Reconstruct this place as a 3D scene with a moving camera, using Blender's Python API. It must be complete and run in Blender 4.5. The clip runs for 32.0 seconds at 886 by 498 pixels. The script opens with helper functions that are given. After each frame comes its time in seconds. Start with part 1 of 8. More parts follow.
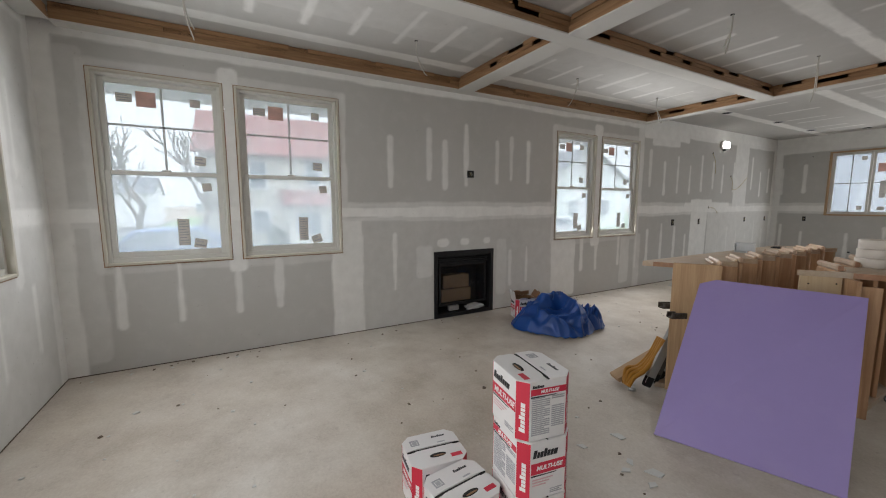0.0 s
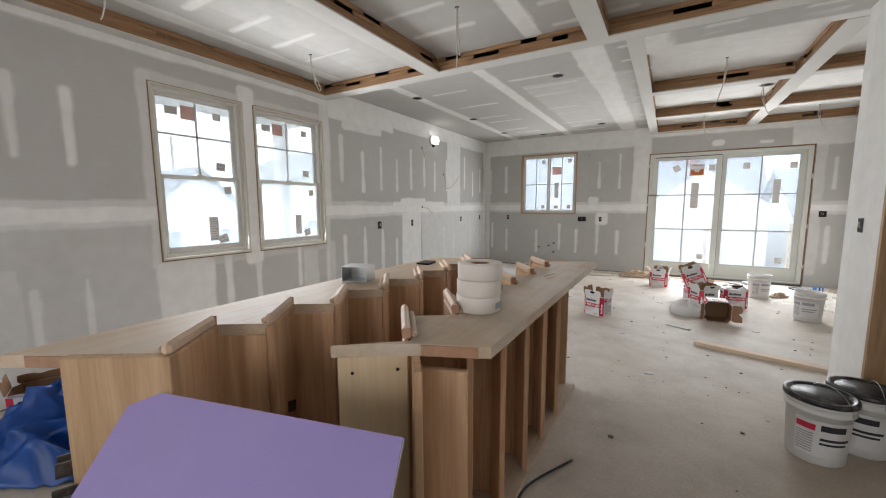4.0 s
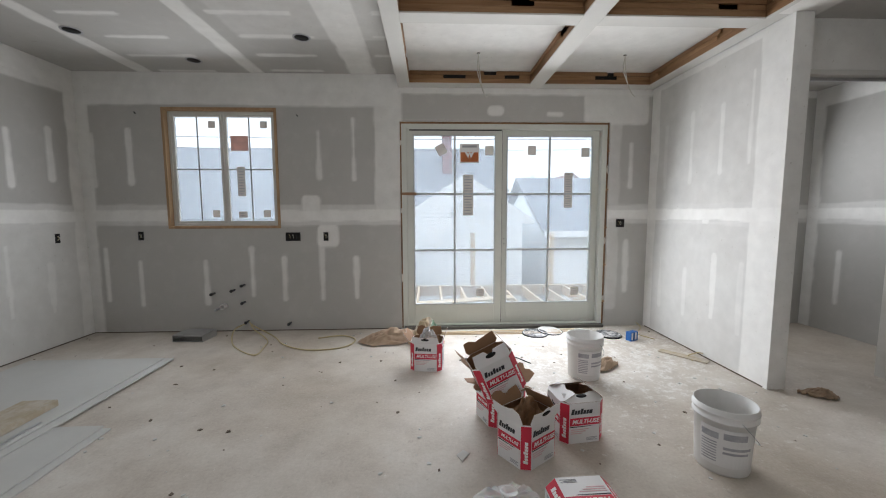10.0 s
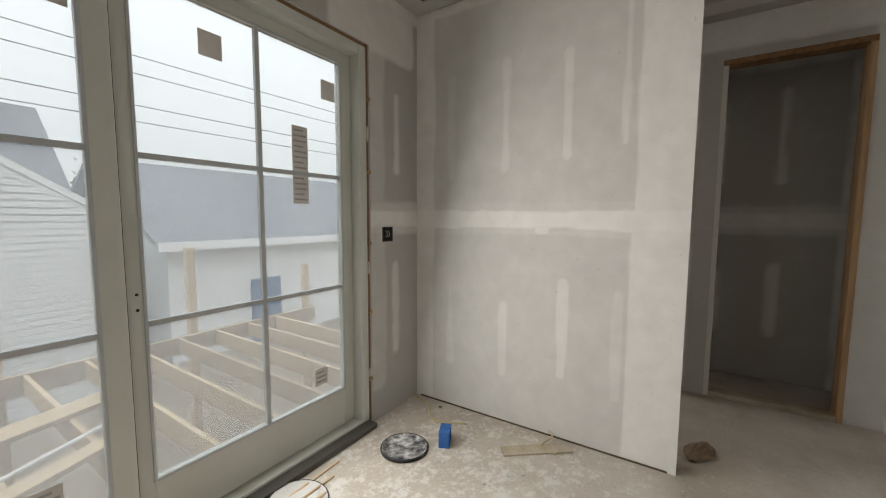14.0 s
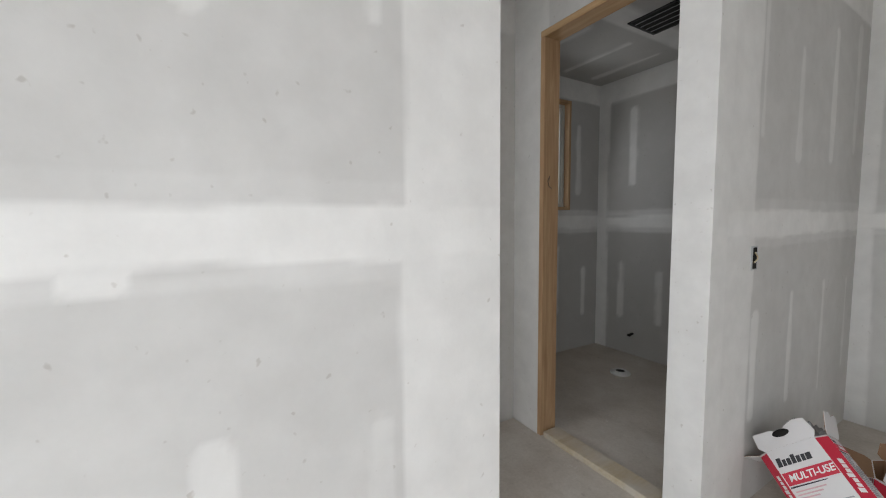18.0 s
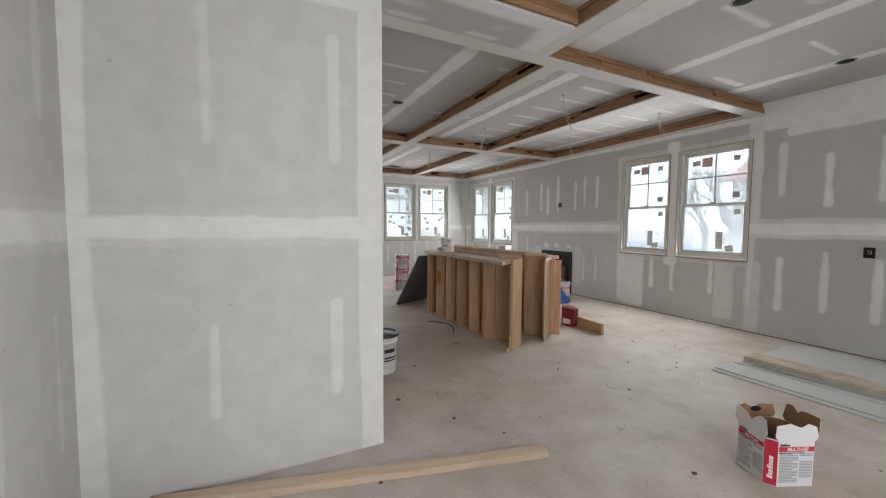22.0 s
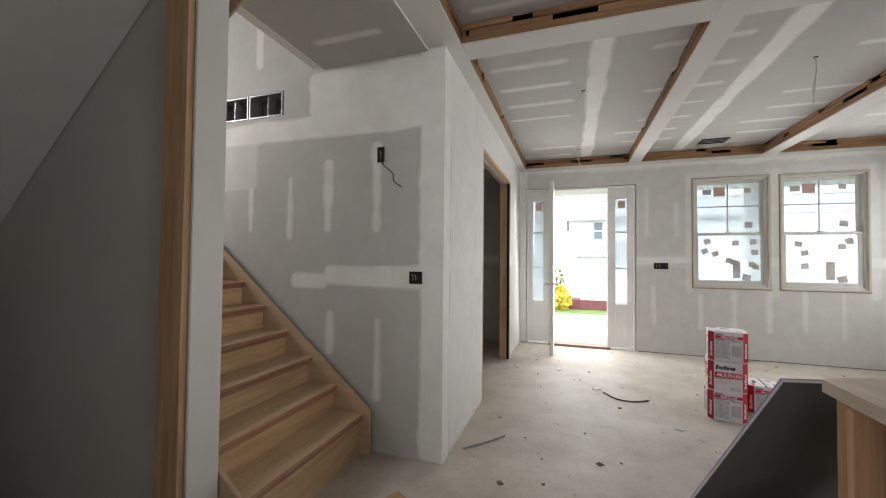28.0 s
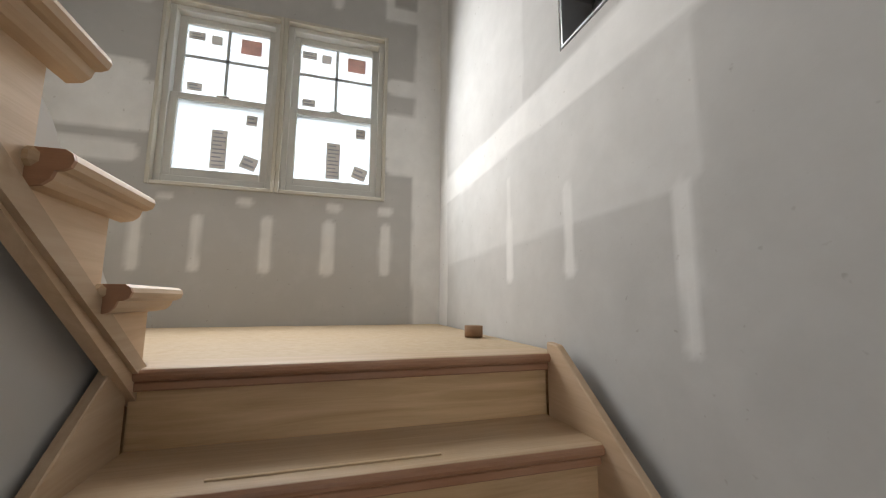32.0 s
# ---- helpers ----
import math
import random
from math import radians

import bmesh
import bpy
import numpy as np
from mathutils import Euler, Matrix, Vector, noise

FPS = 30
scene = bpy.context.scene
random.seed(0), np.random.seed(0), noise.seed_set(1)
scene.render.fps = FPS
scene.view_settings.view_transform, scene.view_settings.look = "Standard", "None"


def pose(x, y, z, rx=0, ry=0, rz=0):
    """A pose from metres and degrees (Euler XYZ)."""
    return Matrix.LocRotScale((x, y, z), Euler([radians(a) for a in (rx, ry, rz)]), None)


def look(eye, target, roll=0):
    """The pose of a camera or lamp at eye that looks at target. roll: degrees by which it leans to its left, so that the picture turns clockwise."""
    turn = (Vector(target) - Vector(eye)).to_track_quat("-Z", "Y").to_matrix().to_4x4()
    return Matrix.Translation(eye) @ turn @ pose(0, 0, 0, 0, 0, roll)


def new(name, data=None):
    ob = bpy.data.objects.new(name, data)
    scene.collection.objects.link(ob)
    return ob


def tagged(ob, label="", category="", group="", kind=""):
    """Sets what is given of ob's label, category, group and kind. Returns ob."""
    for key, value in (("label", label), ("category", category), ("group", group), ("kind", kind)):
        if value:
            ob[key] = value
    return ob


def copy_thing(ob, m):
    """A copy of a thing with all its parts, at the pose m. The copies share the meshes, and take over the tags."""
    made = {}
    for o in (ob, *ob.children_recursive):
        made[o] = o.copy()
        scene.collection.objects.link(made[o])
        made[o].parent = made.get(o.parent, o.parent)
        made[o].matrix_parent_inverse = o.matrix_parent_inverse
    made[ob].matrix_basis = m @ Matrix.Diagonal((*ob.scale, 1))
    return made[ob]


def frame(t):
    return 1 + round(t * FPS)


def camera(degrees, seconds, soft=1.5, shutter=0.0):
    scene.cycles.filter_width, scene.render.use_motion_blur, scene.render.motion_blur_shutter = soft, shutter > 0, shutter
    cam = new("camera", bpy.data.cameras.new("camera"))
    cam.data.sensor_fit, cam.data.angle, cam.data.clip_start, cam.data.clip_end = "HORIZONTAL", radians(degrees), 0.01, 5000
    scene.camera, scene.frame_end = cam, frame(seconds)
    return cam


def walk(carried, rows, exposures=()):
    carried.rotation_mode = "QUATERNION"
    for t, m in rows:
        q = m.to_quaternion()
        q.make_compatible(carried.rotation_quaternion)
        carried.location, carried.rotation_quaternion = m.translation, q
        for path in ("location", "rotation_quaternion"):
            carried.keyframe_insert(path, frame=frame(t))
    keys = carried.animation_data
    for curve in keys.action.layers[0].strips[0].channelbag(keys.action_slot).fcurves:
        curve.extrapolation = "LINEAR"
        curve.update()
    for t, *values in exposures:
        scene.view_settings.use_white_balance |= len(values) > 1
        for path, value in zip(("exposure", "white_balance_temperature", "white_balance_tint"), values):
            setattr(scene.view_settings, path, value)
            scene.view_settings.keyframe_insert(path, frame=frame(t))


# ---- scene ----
# ---- camera ----
cam = camera(99.0, 32.0, soft=1.1)
PATH = [
    (0, (4.155, 1.266, 1.451), (2.419, 2.233, 1.219), 0.0),
    (0.5, (4.124, 1.508, 1.449), (2.386, 2.468, 1.214), -0.1),
    (1, (4.068, 1.787, 1.447), (2.346, 2.777, 1.211), -0.0),
    (1.5, (4.001, 2.093, 1.445), (2.35, 3.196, 1.205), 0.0),
    (2, (3.953, 2.417, 1.442), (2.453, 3.717, 1.202), -0.1),
    (2.5, (3.928, 2.775, 1.441), (2.575, 4.229, 1.207), -0.1),
    (3, (3.923, 3.136, 1.44), (2.654, 4.663, 1.203), -0.1),
    (3.5, (3.94, 3.491, 1.439), (2.808, 5.123, 1.204), -0.1),
    (4, (3.967, 3.847, 1.436), (2.955, 5.556, 1.205), -0.2),
    (4.5, (3.98, 4.199, 1.432), (3.013, 5.933, 1.196), -0.1),
    (6.5, (3.91, 5.613, 1.402), (3.177, 7.461, 1.18), 0.1),
    (7, (3.889, 5.972, 1.399), (3.231, 7.848, 1.183), -0.1),
    (7.5, (3.871, 6.326, 1.397), (3.215, 8.204, 1.191), 0.1),
    (8, (3.864, 6.688, 1.395), (3.215, 8.57, 1.196), 0.0),
    (8.5, (3.869, 7.062, 1.39), (3.331, 8.978, 1.189), -0.0),
    (9, (3.884, 7.435, 1.385), (3.513, 9.39, 1.187), 0.1),
    (9.5, (3.899, 7.801, 1.384), (3.735, 9.785, 1.195), 0.1),
    (10, (3.918, 8.16, 1.382), (3.993, 10.15, 1.196), -0.2),
    (10.5, (3.935, 8.537, 1.381), (4.234, 10.505, 1.19), 0.2),
    (11, (3.954, 8.916, 1.38), (4.437, 10.848, 1.19), 0.1),
    (11.5, (3.977, 9.279, 1.381), (4.681, 11.141, 1.191), 0.3),
    (12, (3.995, 9.63, 1.382), (4.933, 11.387, 1.205), -0.3),
    (12.5, (4.021, 9.966, 1.381), (5.155, 11.605, 1.213), -0.4),
    (13, (4.077, 10.302, 1.381), (5.422, 11.771, 1.197), 0.3),
    (14, (4.259, 10.925, 1.381), (5.934, 12.004, 1.212), 0.3),
    (14.5, (4.406, 11.155, 1.382), (6.227, 11.963, 1.209), 0.2),
    (16.5, (5.256, 11.665, 1.417), (7.246, 11.56, 1.25), -0.4),
    (17, (5.459, 11.677, 1.412), (7.413, 11.274, 1.278), -0.6),
    (18, (5.812, 11.514, 1.388), (7.53, 10.501, 1.24), -0.5),
    (18.5, (5.917, 11.388, 1.384), (7.468, 10.138, 1.199), 0.8),
    (19, (5.975, 11.238, 1.379), (7.34, 9.783, 1.235), -0.7),
    (19.5, (6.02, 11.074, 1.375), (7.015, 9.346, 1.23), 0.3),
    (20, (6.034, 10.901, 1.375), (6.535, 8.972, 1.219), 0.7),
    (20.5, (6.003, 10.711, 1.376), (6.111, 8.72, 1.23), 0.5),
    (21, (5.967, 10.517, 1.373), (5.743, 8.534, 1.241), 0.4),
    (21.5, (5.929, 10.32, 1.373), (5.381, 8.4, 1.251), 0.3),
    (22, (5.836, 10.118, 1.374), (4.945, 8.331, 1.256), 0.3),
    (22.5, (5.699, 9.907, 1.371), (4.518, 8.296, 1.268), 0.3),
    (23, (5.527, 9.684, 1.367), (4.117, 8.269, 1.266), 0.5),
    (23.5, (5.319, 9.43, 1.363), (3.866, 8.059, 1.266), 0.6),
    (24, (5.087, 9.142, 1.359), (3.621, 7.785, 1.27), 0.5),
    (24.5, (4.848, 8.814, 1.356), (3.412, 7.424, 1.297), 0.5),
    (25, (4.629, 8.472, 1.352), (3.33, 6.951, 1.344), 0.5),
    (25.5, (4.444, 8.109, 1.349), (3.393, 6.407, 1.361), 0.4),
    (26, (4.313, 7.736, 1.347), (3.662, 5.845, 1.372), 0.7),
    (26.5, (4.248, 7.373, 1.35), (3.934, 5.398, 1.383), 0.6),
    (28.5, (4.278, 6.041, 1.376), (5.193, 4.263, 1.426), 0.8),
    (29, (4.38, 5.732, 1.378), (5.512, 4.084, 1.413), 1.0),
    (29.5, (4.556, 5.424, 1.416), (5.824, 3.878, 1.421), 1.0),
    (30, (4.864, 5.069, 1.4), (6.238, 3.616, 1.426), 1.1),
    (30.5, (5.267, 4.849, 1.382), (6.832, 3.604, 1.432), 0.5),
    (31, (5.613, 4.739, 1.415), (7.327, 3.714, 1.53), 0.4),
    (31.5, (5.932, 4.626, 1.53), (7.765, 3.843, 1.705), 0.3),
    (32, (6.146, 4.646, 1.683), (8.046, 4.081, 1.948), 0.3),
]
EXPOSURES = [(t, e, k, 10) for t, e, k in ((0, -0.4, 6550), (2, -0.1, 6550), (4, 0.15, 6450), (7, -0.15, 6350), (9, -0.33, 6300), (11, -0.55, 6300), (12, -0.72, 6500), (13, -1.0, 6850), (14.5, -1.1, 7200), (17, -0.6, 6450), (18, -0.65, 6400), (19, -0.4, 6450), (20, 0.02, 6550), (21, -0.02, 6450), (22, -0.15, 6420), (23, -0.1, 6400), (24, -0.12, 6550), (25, -0.12, 6600), (26, 0.02, 6750), (29, -0.08, 6600), (30, -0.1, 6600), (31, 0.38, 6600), (32, 0.12, 6550))]
walk(cam, [(t, look(eye, target, roll)) for t, eye, target, roll in PATH], EXPOSURES)
SKY_STRENGTH = 0.145
GLASS_TINT = (0.80, 0.84, 0.86)
BOARD_LO, BOARD_HI, MUD_LO, MUD_HI = (0.445, 0.435, 0.415), (0.485, 0.475, 0.455), (0.775, 0.765, 0.74), (0.82, 0.81, 0.785)

LAMP, DAYLIGHT = 5.2, (0.975, 0.985, 1.0)
SKY_LAMPS = (
    ("west_window_light", 0.14, 1.31, 1.74, 1.95, 1.5, 270, 0.48), ("hearth_window_light", 0.14, 6.47, 1.73, 1.9, 1.45, 270, 1.2),
    ("front_window_light", 1.61, 0.14, 1.77, 1.9, 1.45, 0, 0.4), ("front_door_light", 4.15, 0.2, 1.3, 1.5, 2.2, 0, 0.7),
    ("kitchen_window_light", 1.56, 12.51, 1.9, 1.15, 1.2, 180, 0.85), ("patio_door_light", 4.82, 12.43, 1.3, 2.2, 2.0, 180, 1.12),
    ("stair_window_light", 8.43, 4.99, 2.88, 1.2, 1.05, 90, 1.75), ("bath_window_light", 8.45, 8.615, 2.0, 0.42, 0.9, 90, 0.6),
    # added to brighten the laundry, in a window that is never in view
    ("laundry_window_light", 7.6, 12.55, 2.0, 0.6, 0.9, 180, 2.6),
)

# ---- light and exposure ----
world = bpy.data.worlds.new("overcast_sky")
scene.world = world
world.use_nodes = True
wn, wl = world.node_tree.nodes, world.node_tree.links
sky = wn.new("ShaderNodeTexSky")
sky.sky_type, sky.sun_disc, sky.sun_elevation, sky.sun_rotation = "NISHITA", False, radians(48), radians(200)
sky.dust_density, sky.air_density = 6.0, 1.0
soft = wn.new("ShaderNodeMix")
soft.data_type = "RGBA"
soft.inputs[0].default_value = 0.86
wl.new(sky.outputs[0], soft.inputs[6])
# an overcast sky is three times brighter overhead than at the horizon
up, split, lift = wn.new("ShaderNodeTexCoord"), wn.new("ShaderNodeSeparateXYZ"), wn.new("ShaderNodeMapRange")
lift.inputs[3].default_value, lift.inputs[4].default_value = 1.0, 3.0
cloud = wn.new("ShaderNodeVectorMath")
cloud.operation = "SCALE"
cloud.inputs[0].default_value = (24.0, 24.6, 25.6)
wl.new(up.outputs["Generated"], split.inputs[0])
wl.new(split.outputs[2], lift.inputs[0])
wl.new(lift.outputs[0], cloud.inputs["Scale"])
wl.new(cloud.outputs[0], soft.inputs[7])
wl.new(soft.outputs[2], wn["Background"].inputs[0])
wn["Background"].inputs[1].default_value = SKY_STRENGTH

sun_data = bpy.data.lights.new("sun", "SUN")
sun_data.energy, sun_data.angle, sun_data.color = 1.2, radians(25), (1.0, 0.96, 0.9)
sun = new("sun", sun_data)
sun.matrix_world = look((0, 0, 30), (0 + 12, 30, 0))


def sky_lamp(name, x, y, z, w, h, turn, radiance):
    """The sky's light in a window's opening: an area lamp of the opening's size that faces into the room and, as the sky does, a little down."""
    d = bpy.data.lights.new(name, "AREA")
    d.shape, d.size, d.size_y = "RECTANGLE", w, h
    d.energy, d.color = radiance * math.pi * w * h, DAYLIGHT
    new(name, d).matrix_world = pose(x, y, z) @ pose(0, 0, 0, 0, 0, turn) @ pose(0, 0, 0, 78, 0, 0)


# turn 0 shines towards +y, 90 towards -x, 180 towards -y, 270 towards +x
for name, x, y, z, w, h, turn, k in SKY_LAMPS:
    sky_lamp(name, x, y, z, w, h, turn, k * LAMP)


# ---- materials ----
def nodes_of(name):
    m = bpy.data.materials.new(name)
    m.use_nodes = True
    return m, m.node_tree.nodes, m.node_tree.links, m.node_tree.nodes["Principled BSDF"]


def ramp_of(nd, stops):
    r = nd.new("ShaderNodeValToRGB")
    e = r.color_ramp.elements
    while len(e) < len(stops):
        e.new(0.5)
    for el, (p, c) in zip(e, stops):
        el.position, el.color = p, (*c, 1) if len(c) == 3 else c
    return r


def noise_tex(nd, lk, scale, detail=4.0, rough=0.55, stretch=(1, 1, 1), coord="Object", shift=0.0):
    co, mp, tx = nd.new("ShaderNodeTexCoord"), nd.new("ShaderNodeMapping"), nd.new("ShaderNodeTexNoise")
    mp.inputs["Scale"].default_value = stretch
    mp.inputs["Location"].default_value = (shift, shift * 0.7, shift * 1.3)
    tx.inputs["Scale"].default_value, tx.inputs["Detail"].default_value, tx.inputs["Roughness"].default_value = scale, detail, rough
    lk.new(co.outputs[coord], mp.inputs[0])
    lk.new(mp.outputs[0], tx.inputs[0])
    return tx


def mixc(nd, lk, fac, a, b, mode="MIX"):
    x = nd.new("ShaderNodeMix")
    x.data_type, x.blend_type = "RGBA", mode
    for sock, val in ((x.inputs[0], fac), (x.inputs[6], a), (x.inputs[7], b)):
        if isinstance(val, (int, float)):
            sock.default_value = val
        elif isinstance(val, tuple):
            sock.default_value = (*val, 1)
        else:
            lk.new(val, sock)
    return x.outputs[2]


def bumped(nd, lk, bsdf, height, strength, dist=0.002):
    b = nd.new("ShaderNodeBump")
    b.inputs["Strength"].default_value, b.inputs["Distance"].default_value = strength, dist
    lk.new(height, b.inputs["Height"])
    lk.new(b.outputs[0], bsdf.inputs["Normal"])


def plain(name, col, rough=0.6, var=0.12, scale=14.0, metal=0.0, bump=0.15, spec=0.4, dirt=0.0):
    """Paint, plastic, metal or paper with mottling at two scales and a fine relief."""
    m, nd, lk, b = nodes_of(name)
    fine, big = noise_tex(nd, lk, scale * 6, 3), noise_tex(nd, lk, scale * 0.35, 4, shift=3.0)
    lo, hi = tuple(c * (1 - var) for c in col), tuple(min(1, c * (1 + var)) for c in col)
    r = ramp_of(nd, [(0.3, lo), (0.7, hi)])
    lk.new(big.outputs[0], r.inputs[0])
    c = mixc(nd, lk, 0.35, r.outputs[0], mixc(nd, lk, fine.outputs[0], lo, hi))
    if dirt:
        d = ramp_of(nd, [(0.52, (0, 0, 0)), (0.72, (dirt, dirt, dirt))])
        lk.new(noise_tex(nd, lk, scale * 0.8, 6, 0.7, shift=9.0).outputs[0], d.inputs[0])
        c = mixc(nd, lk, d.outputs[0], c, (0.55, 0.53, 0.5))
    lk.new(c, b.inputs["Base Color"])
    b.inputs["Roughness"].default_value, b.inputs["Metallic"].default_value = rough, metal
    b.inputs["Specular IOR Level"].default_value = spec
    if bump:
        bumped(nd, lk, b, fine.outputs[0], bump, 0.001)
    return m


def timber(name, light, dark, axis=2, rough=0.65, dust=0.0, scale=1.0):
    """Sawn wood with grain along one axis; every piece differs a little by Object Info's Random."""
    m, nd, lk, b = nodes_of(name)
    st = [14.0, 14.0, 14.0]
    st[axis] = 0.9
    info = nd.new("ShaderNodeObjectInfo")
    g = noise_tex(nd, lk, 2.2 * scale, 6, 0.62, tuple(st))
    g.inputs["Distortion"].default_value = 0.6
    st2 = [60.0, 60.0, 60.0]
    st2[axis] = 2.0
    fine = noise_tex(nd, lk, 3.0 * scale, 3, 0.6, tuple(st2))
    off = nd.new("ShaderNodeVectorMath")
    off.operation = "SCALE"
    off.inputs[0].default_value = (7.0, 5.0, 3.0)
    lk.new(info.outputs["Random"], off.inputs["Scale"])
    co = [n for n in nd if n.type == "MAPPING"]
    for mp in co:
        lk.new(off.outputs[0], mp.inputs["Location"])
    r = ramp_of(nd, [(0.32, dark), (0.5, tuple((a + c) / 2 for a, c in zip(light, dark))), (0.68, light)])
    lk.new(g.outputs[0], r.inputs[0])
    c = mixc(nd, lk, 0.22, r.outputs[0], mixc(nd, lk, fine.outputs[0], dark, light))
    hs = nd.new("ShaderNodeHueSaturation")
    mr = nd.new("ShaderNodeMapRange")
    mr.inputs[3].default_value, mr.inputs[4].default_value = 0.84, 1.14
    lk.new(info.outputs["Random"], mr.inputs[0])
    lk.new(mr.outputs[0], hs.inputs["Value"])
    lk.new(c, hs.inputs["Color"])
    c = hs.outputs[0]
    if dust:
        d = ramp_of(nd, [(0.4, (dust * 0.25,) * 3), (0.62, (dust,) * 3)])
        lk.new(noise_tex(nd, lk, 5.0, 6, 0.65, shift=4.0).outputs[0], d.inputs[0])
        c = mixc(nd, lk, d.outputs[0], c, (0.56, 0.52, 0.46))
    lk.new(c, b.inputs["Base Color"])
    b.inputs["Roughness"].default_value = rough
    b.inputs["Specular IOR Level"].default_value = 0.3
    bumped(nd, lk, b, fine.outputs[0], 0.25, 0.0015)
    return m


def drywall_mat():
    m, nd, lk, b = nodes_of("taped_drywall")
    at = nd.new("ShaderNodeAttribute")
    at.attribute_name = "mud"
    big, mid, fine = noise_tex(nd, lk, 0.9, 4), noise_tex(nd, lk, 7.0, 5, 0.6, shift=2.0), noise_tex(nd, lk, 140.0, 2, shift=5.0)
    board = ramp_of(nd, [(0.3, BOARD_LO), (0.7, BOARD_HI)])
    lk.new(big.outputs[0], board.inputs[0])
    mudc = ramp_of(nd, [(0.3, MUD_LO), (0.7, MUD_HI)])
    lk.new(mid.outputs[0], mudc.inputs[0])
    wob = nd.new("ShaderNodeMapRange")
    wob.inputs[1].default_value, wob.inputs[2].default_value = 0.25, 0.75
    wob.inputs[3].default_value, wob.inputs[4].default_value = -0.09, 0.09
    lk.new(mid.outputs[0], wob.inputs[0])
    ad = nd.new("ShaderNodeMath")
    ad.use_clamp = True
    lk.new(at.outputs["Fac"], ad.inputs[0])
    lk.new(wob.outputs[0], ad.inputs[1])
    c = mixc(nd, lk, ad.outputs[0], board.outputs[0], mudc.outputs[0])
    spk = ramp_of(nd, [(0.70, (1, 1, 1)), (0.76, (0.82, 0.8, 0.78))])
    lk.new(noise_tex(nd, lk, 38.0, 2, shift=8.0).outputs[0], spk.inputs[0])
    c = mixc(nd, lk, 1.0, c, spk.outputs[0], "MULTIPLY")
    lk.new(c, b.inputs["Base Color"])
    b.inputs["Roughness"].default_value = 0.88
    b.inputs["Specular IOR Level"].default_value = 0.2
    h = nd.new("ShaderNodeMath")
    h.operation = "MULTIPLY_ADD"
    h.inputs[1].default_value = 1.0
    lk.new(at.outputs["Fac"], h.inputs[0])
    sc = nd.new("ShaderNodeMath")
    sc.operation = "MULTIPLY"
    sc.inputs[1].default_value = 0.12
    lk.new(fine.outputs[0], sc.inputs[0])
    lk.new(sc.outputs[0], h.inputs[2])
    bumped(nd, lk, b, h.outputs[0], 0.35, 0.004)
    return m


def concrete_mat():
    m, nd, lk, b = nodes_of("dusty_gypsum_floor")
    big, mid, fine = noise_tex(nd, lk, 0.55, 6, 0.6), noise_tex(nd, lk, 2.6, 8, 0.68, shift=3.0), noise_tex(nd, lk, 60.0, 4, 0.7, shift=6.0)
    r = ramp_of(nd, [(0.3, (0.45, 0.395, 0.335)), (0.5, (0.61, 0.56, 0.50)), (0.68, (0.72, 0.685, 0.63))])
    lk.new(mid.outputs[0], r.inputs[0])
    r2 = ramp_of(nd, [(0.36, (0.72, 0.66, 0.58)), (0.62, (1.0, 1.0, 1.0))])
    lk.new(big.outputs[0], r2.inputs[0])
    c = mixc(nd, lk, 1.0, r.outputs[0], r2.outputs[0], "MULTIPLY")
    spl = ramp_of(nd, [(0.61, (0, 0, 0)), (0.74, (0.6, 0.6, 0.6))])
    lk.new(noise_tex(nd, lk, 5.5, 9, 0.75, shift=12.0).outputs[0], spl.inputs[0])
    c = mixc(nd, lk, spl.outputs[0], c, (0.66, 0.64, 0.60))
    dk = ramp_of(nd, [(0.60, (0, 0, 0)), (0.72, (0.55, 0.55, 0.55))])
    lk.new(noise_tex(nd, lk, 16.0, 6, 0.7, shift=20.0).outputs[0], dk.inputs[0])
    c = mixc(nd, lk, dk.outputs[0], c, (0.22, 0.18, 0.14))
    c = mixc(nd, lk, 0.34, c, mixc(nd, lk, fine.outputs[0], (0.18, 0.155, 0.13), (0.76, 0.71, 0.65)))
    # Dried joint compound trodden into the floor by the patio door, thinning out towards the room.
    co, sp = nd.new("ShaderNodeTexCoord"), nd.new("ShaderNodeVectorMath")
    sp.operation = "DISTANCE"
    sp.inputs[1].default_value = (5.6, 11.9, 0.0)
    lk.new(co.outputs["Object"], sp.inputs[0])
    near = nd.new("ShaderNodeMapRange")
    near.inputs[1].default_value, near.inputs[2].default_value, near.inputs[3].default_value, near.inputs[4].default_value = 0.5, 2.3, 0.14, 0.0
    lk.new(sp.outputs["Value"], near.inputs[0])
    plus = nd.new("ShaderNodeMath")
    lk.new(noise_tex(nd, lk, 15.0, 10, 0.78, shift=31.0).outputs[0], plus.inputs[0])
    lk.new(near.outputs[0], plus.inputs[1])
    crust = ramp_of(nd, [(0.62, (0, 0, 0)), (0.70, (0.62, 0.62, 0.62))])
    lk.new(plus.outputs[0], crust.inputs[0])
    c = mixc(nd, lk, crust.outputs[0], c, (0.74, 0.73, 0.70))
    lk.new(c, b.inputs["Base Color"])
    b.inputs["Roughness"].default_value = 0.62
    b.inputs["Specular IOR Level"].default_value = 0.4
    bumped(nd, lk, b, mid.outputs[0], 0.3, 0.006)
    return m


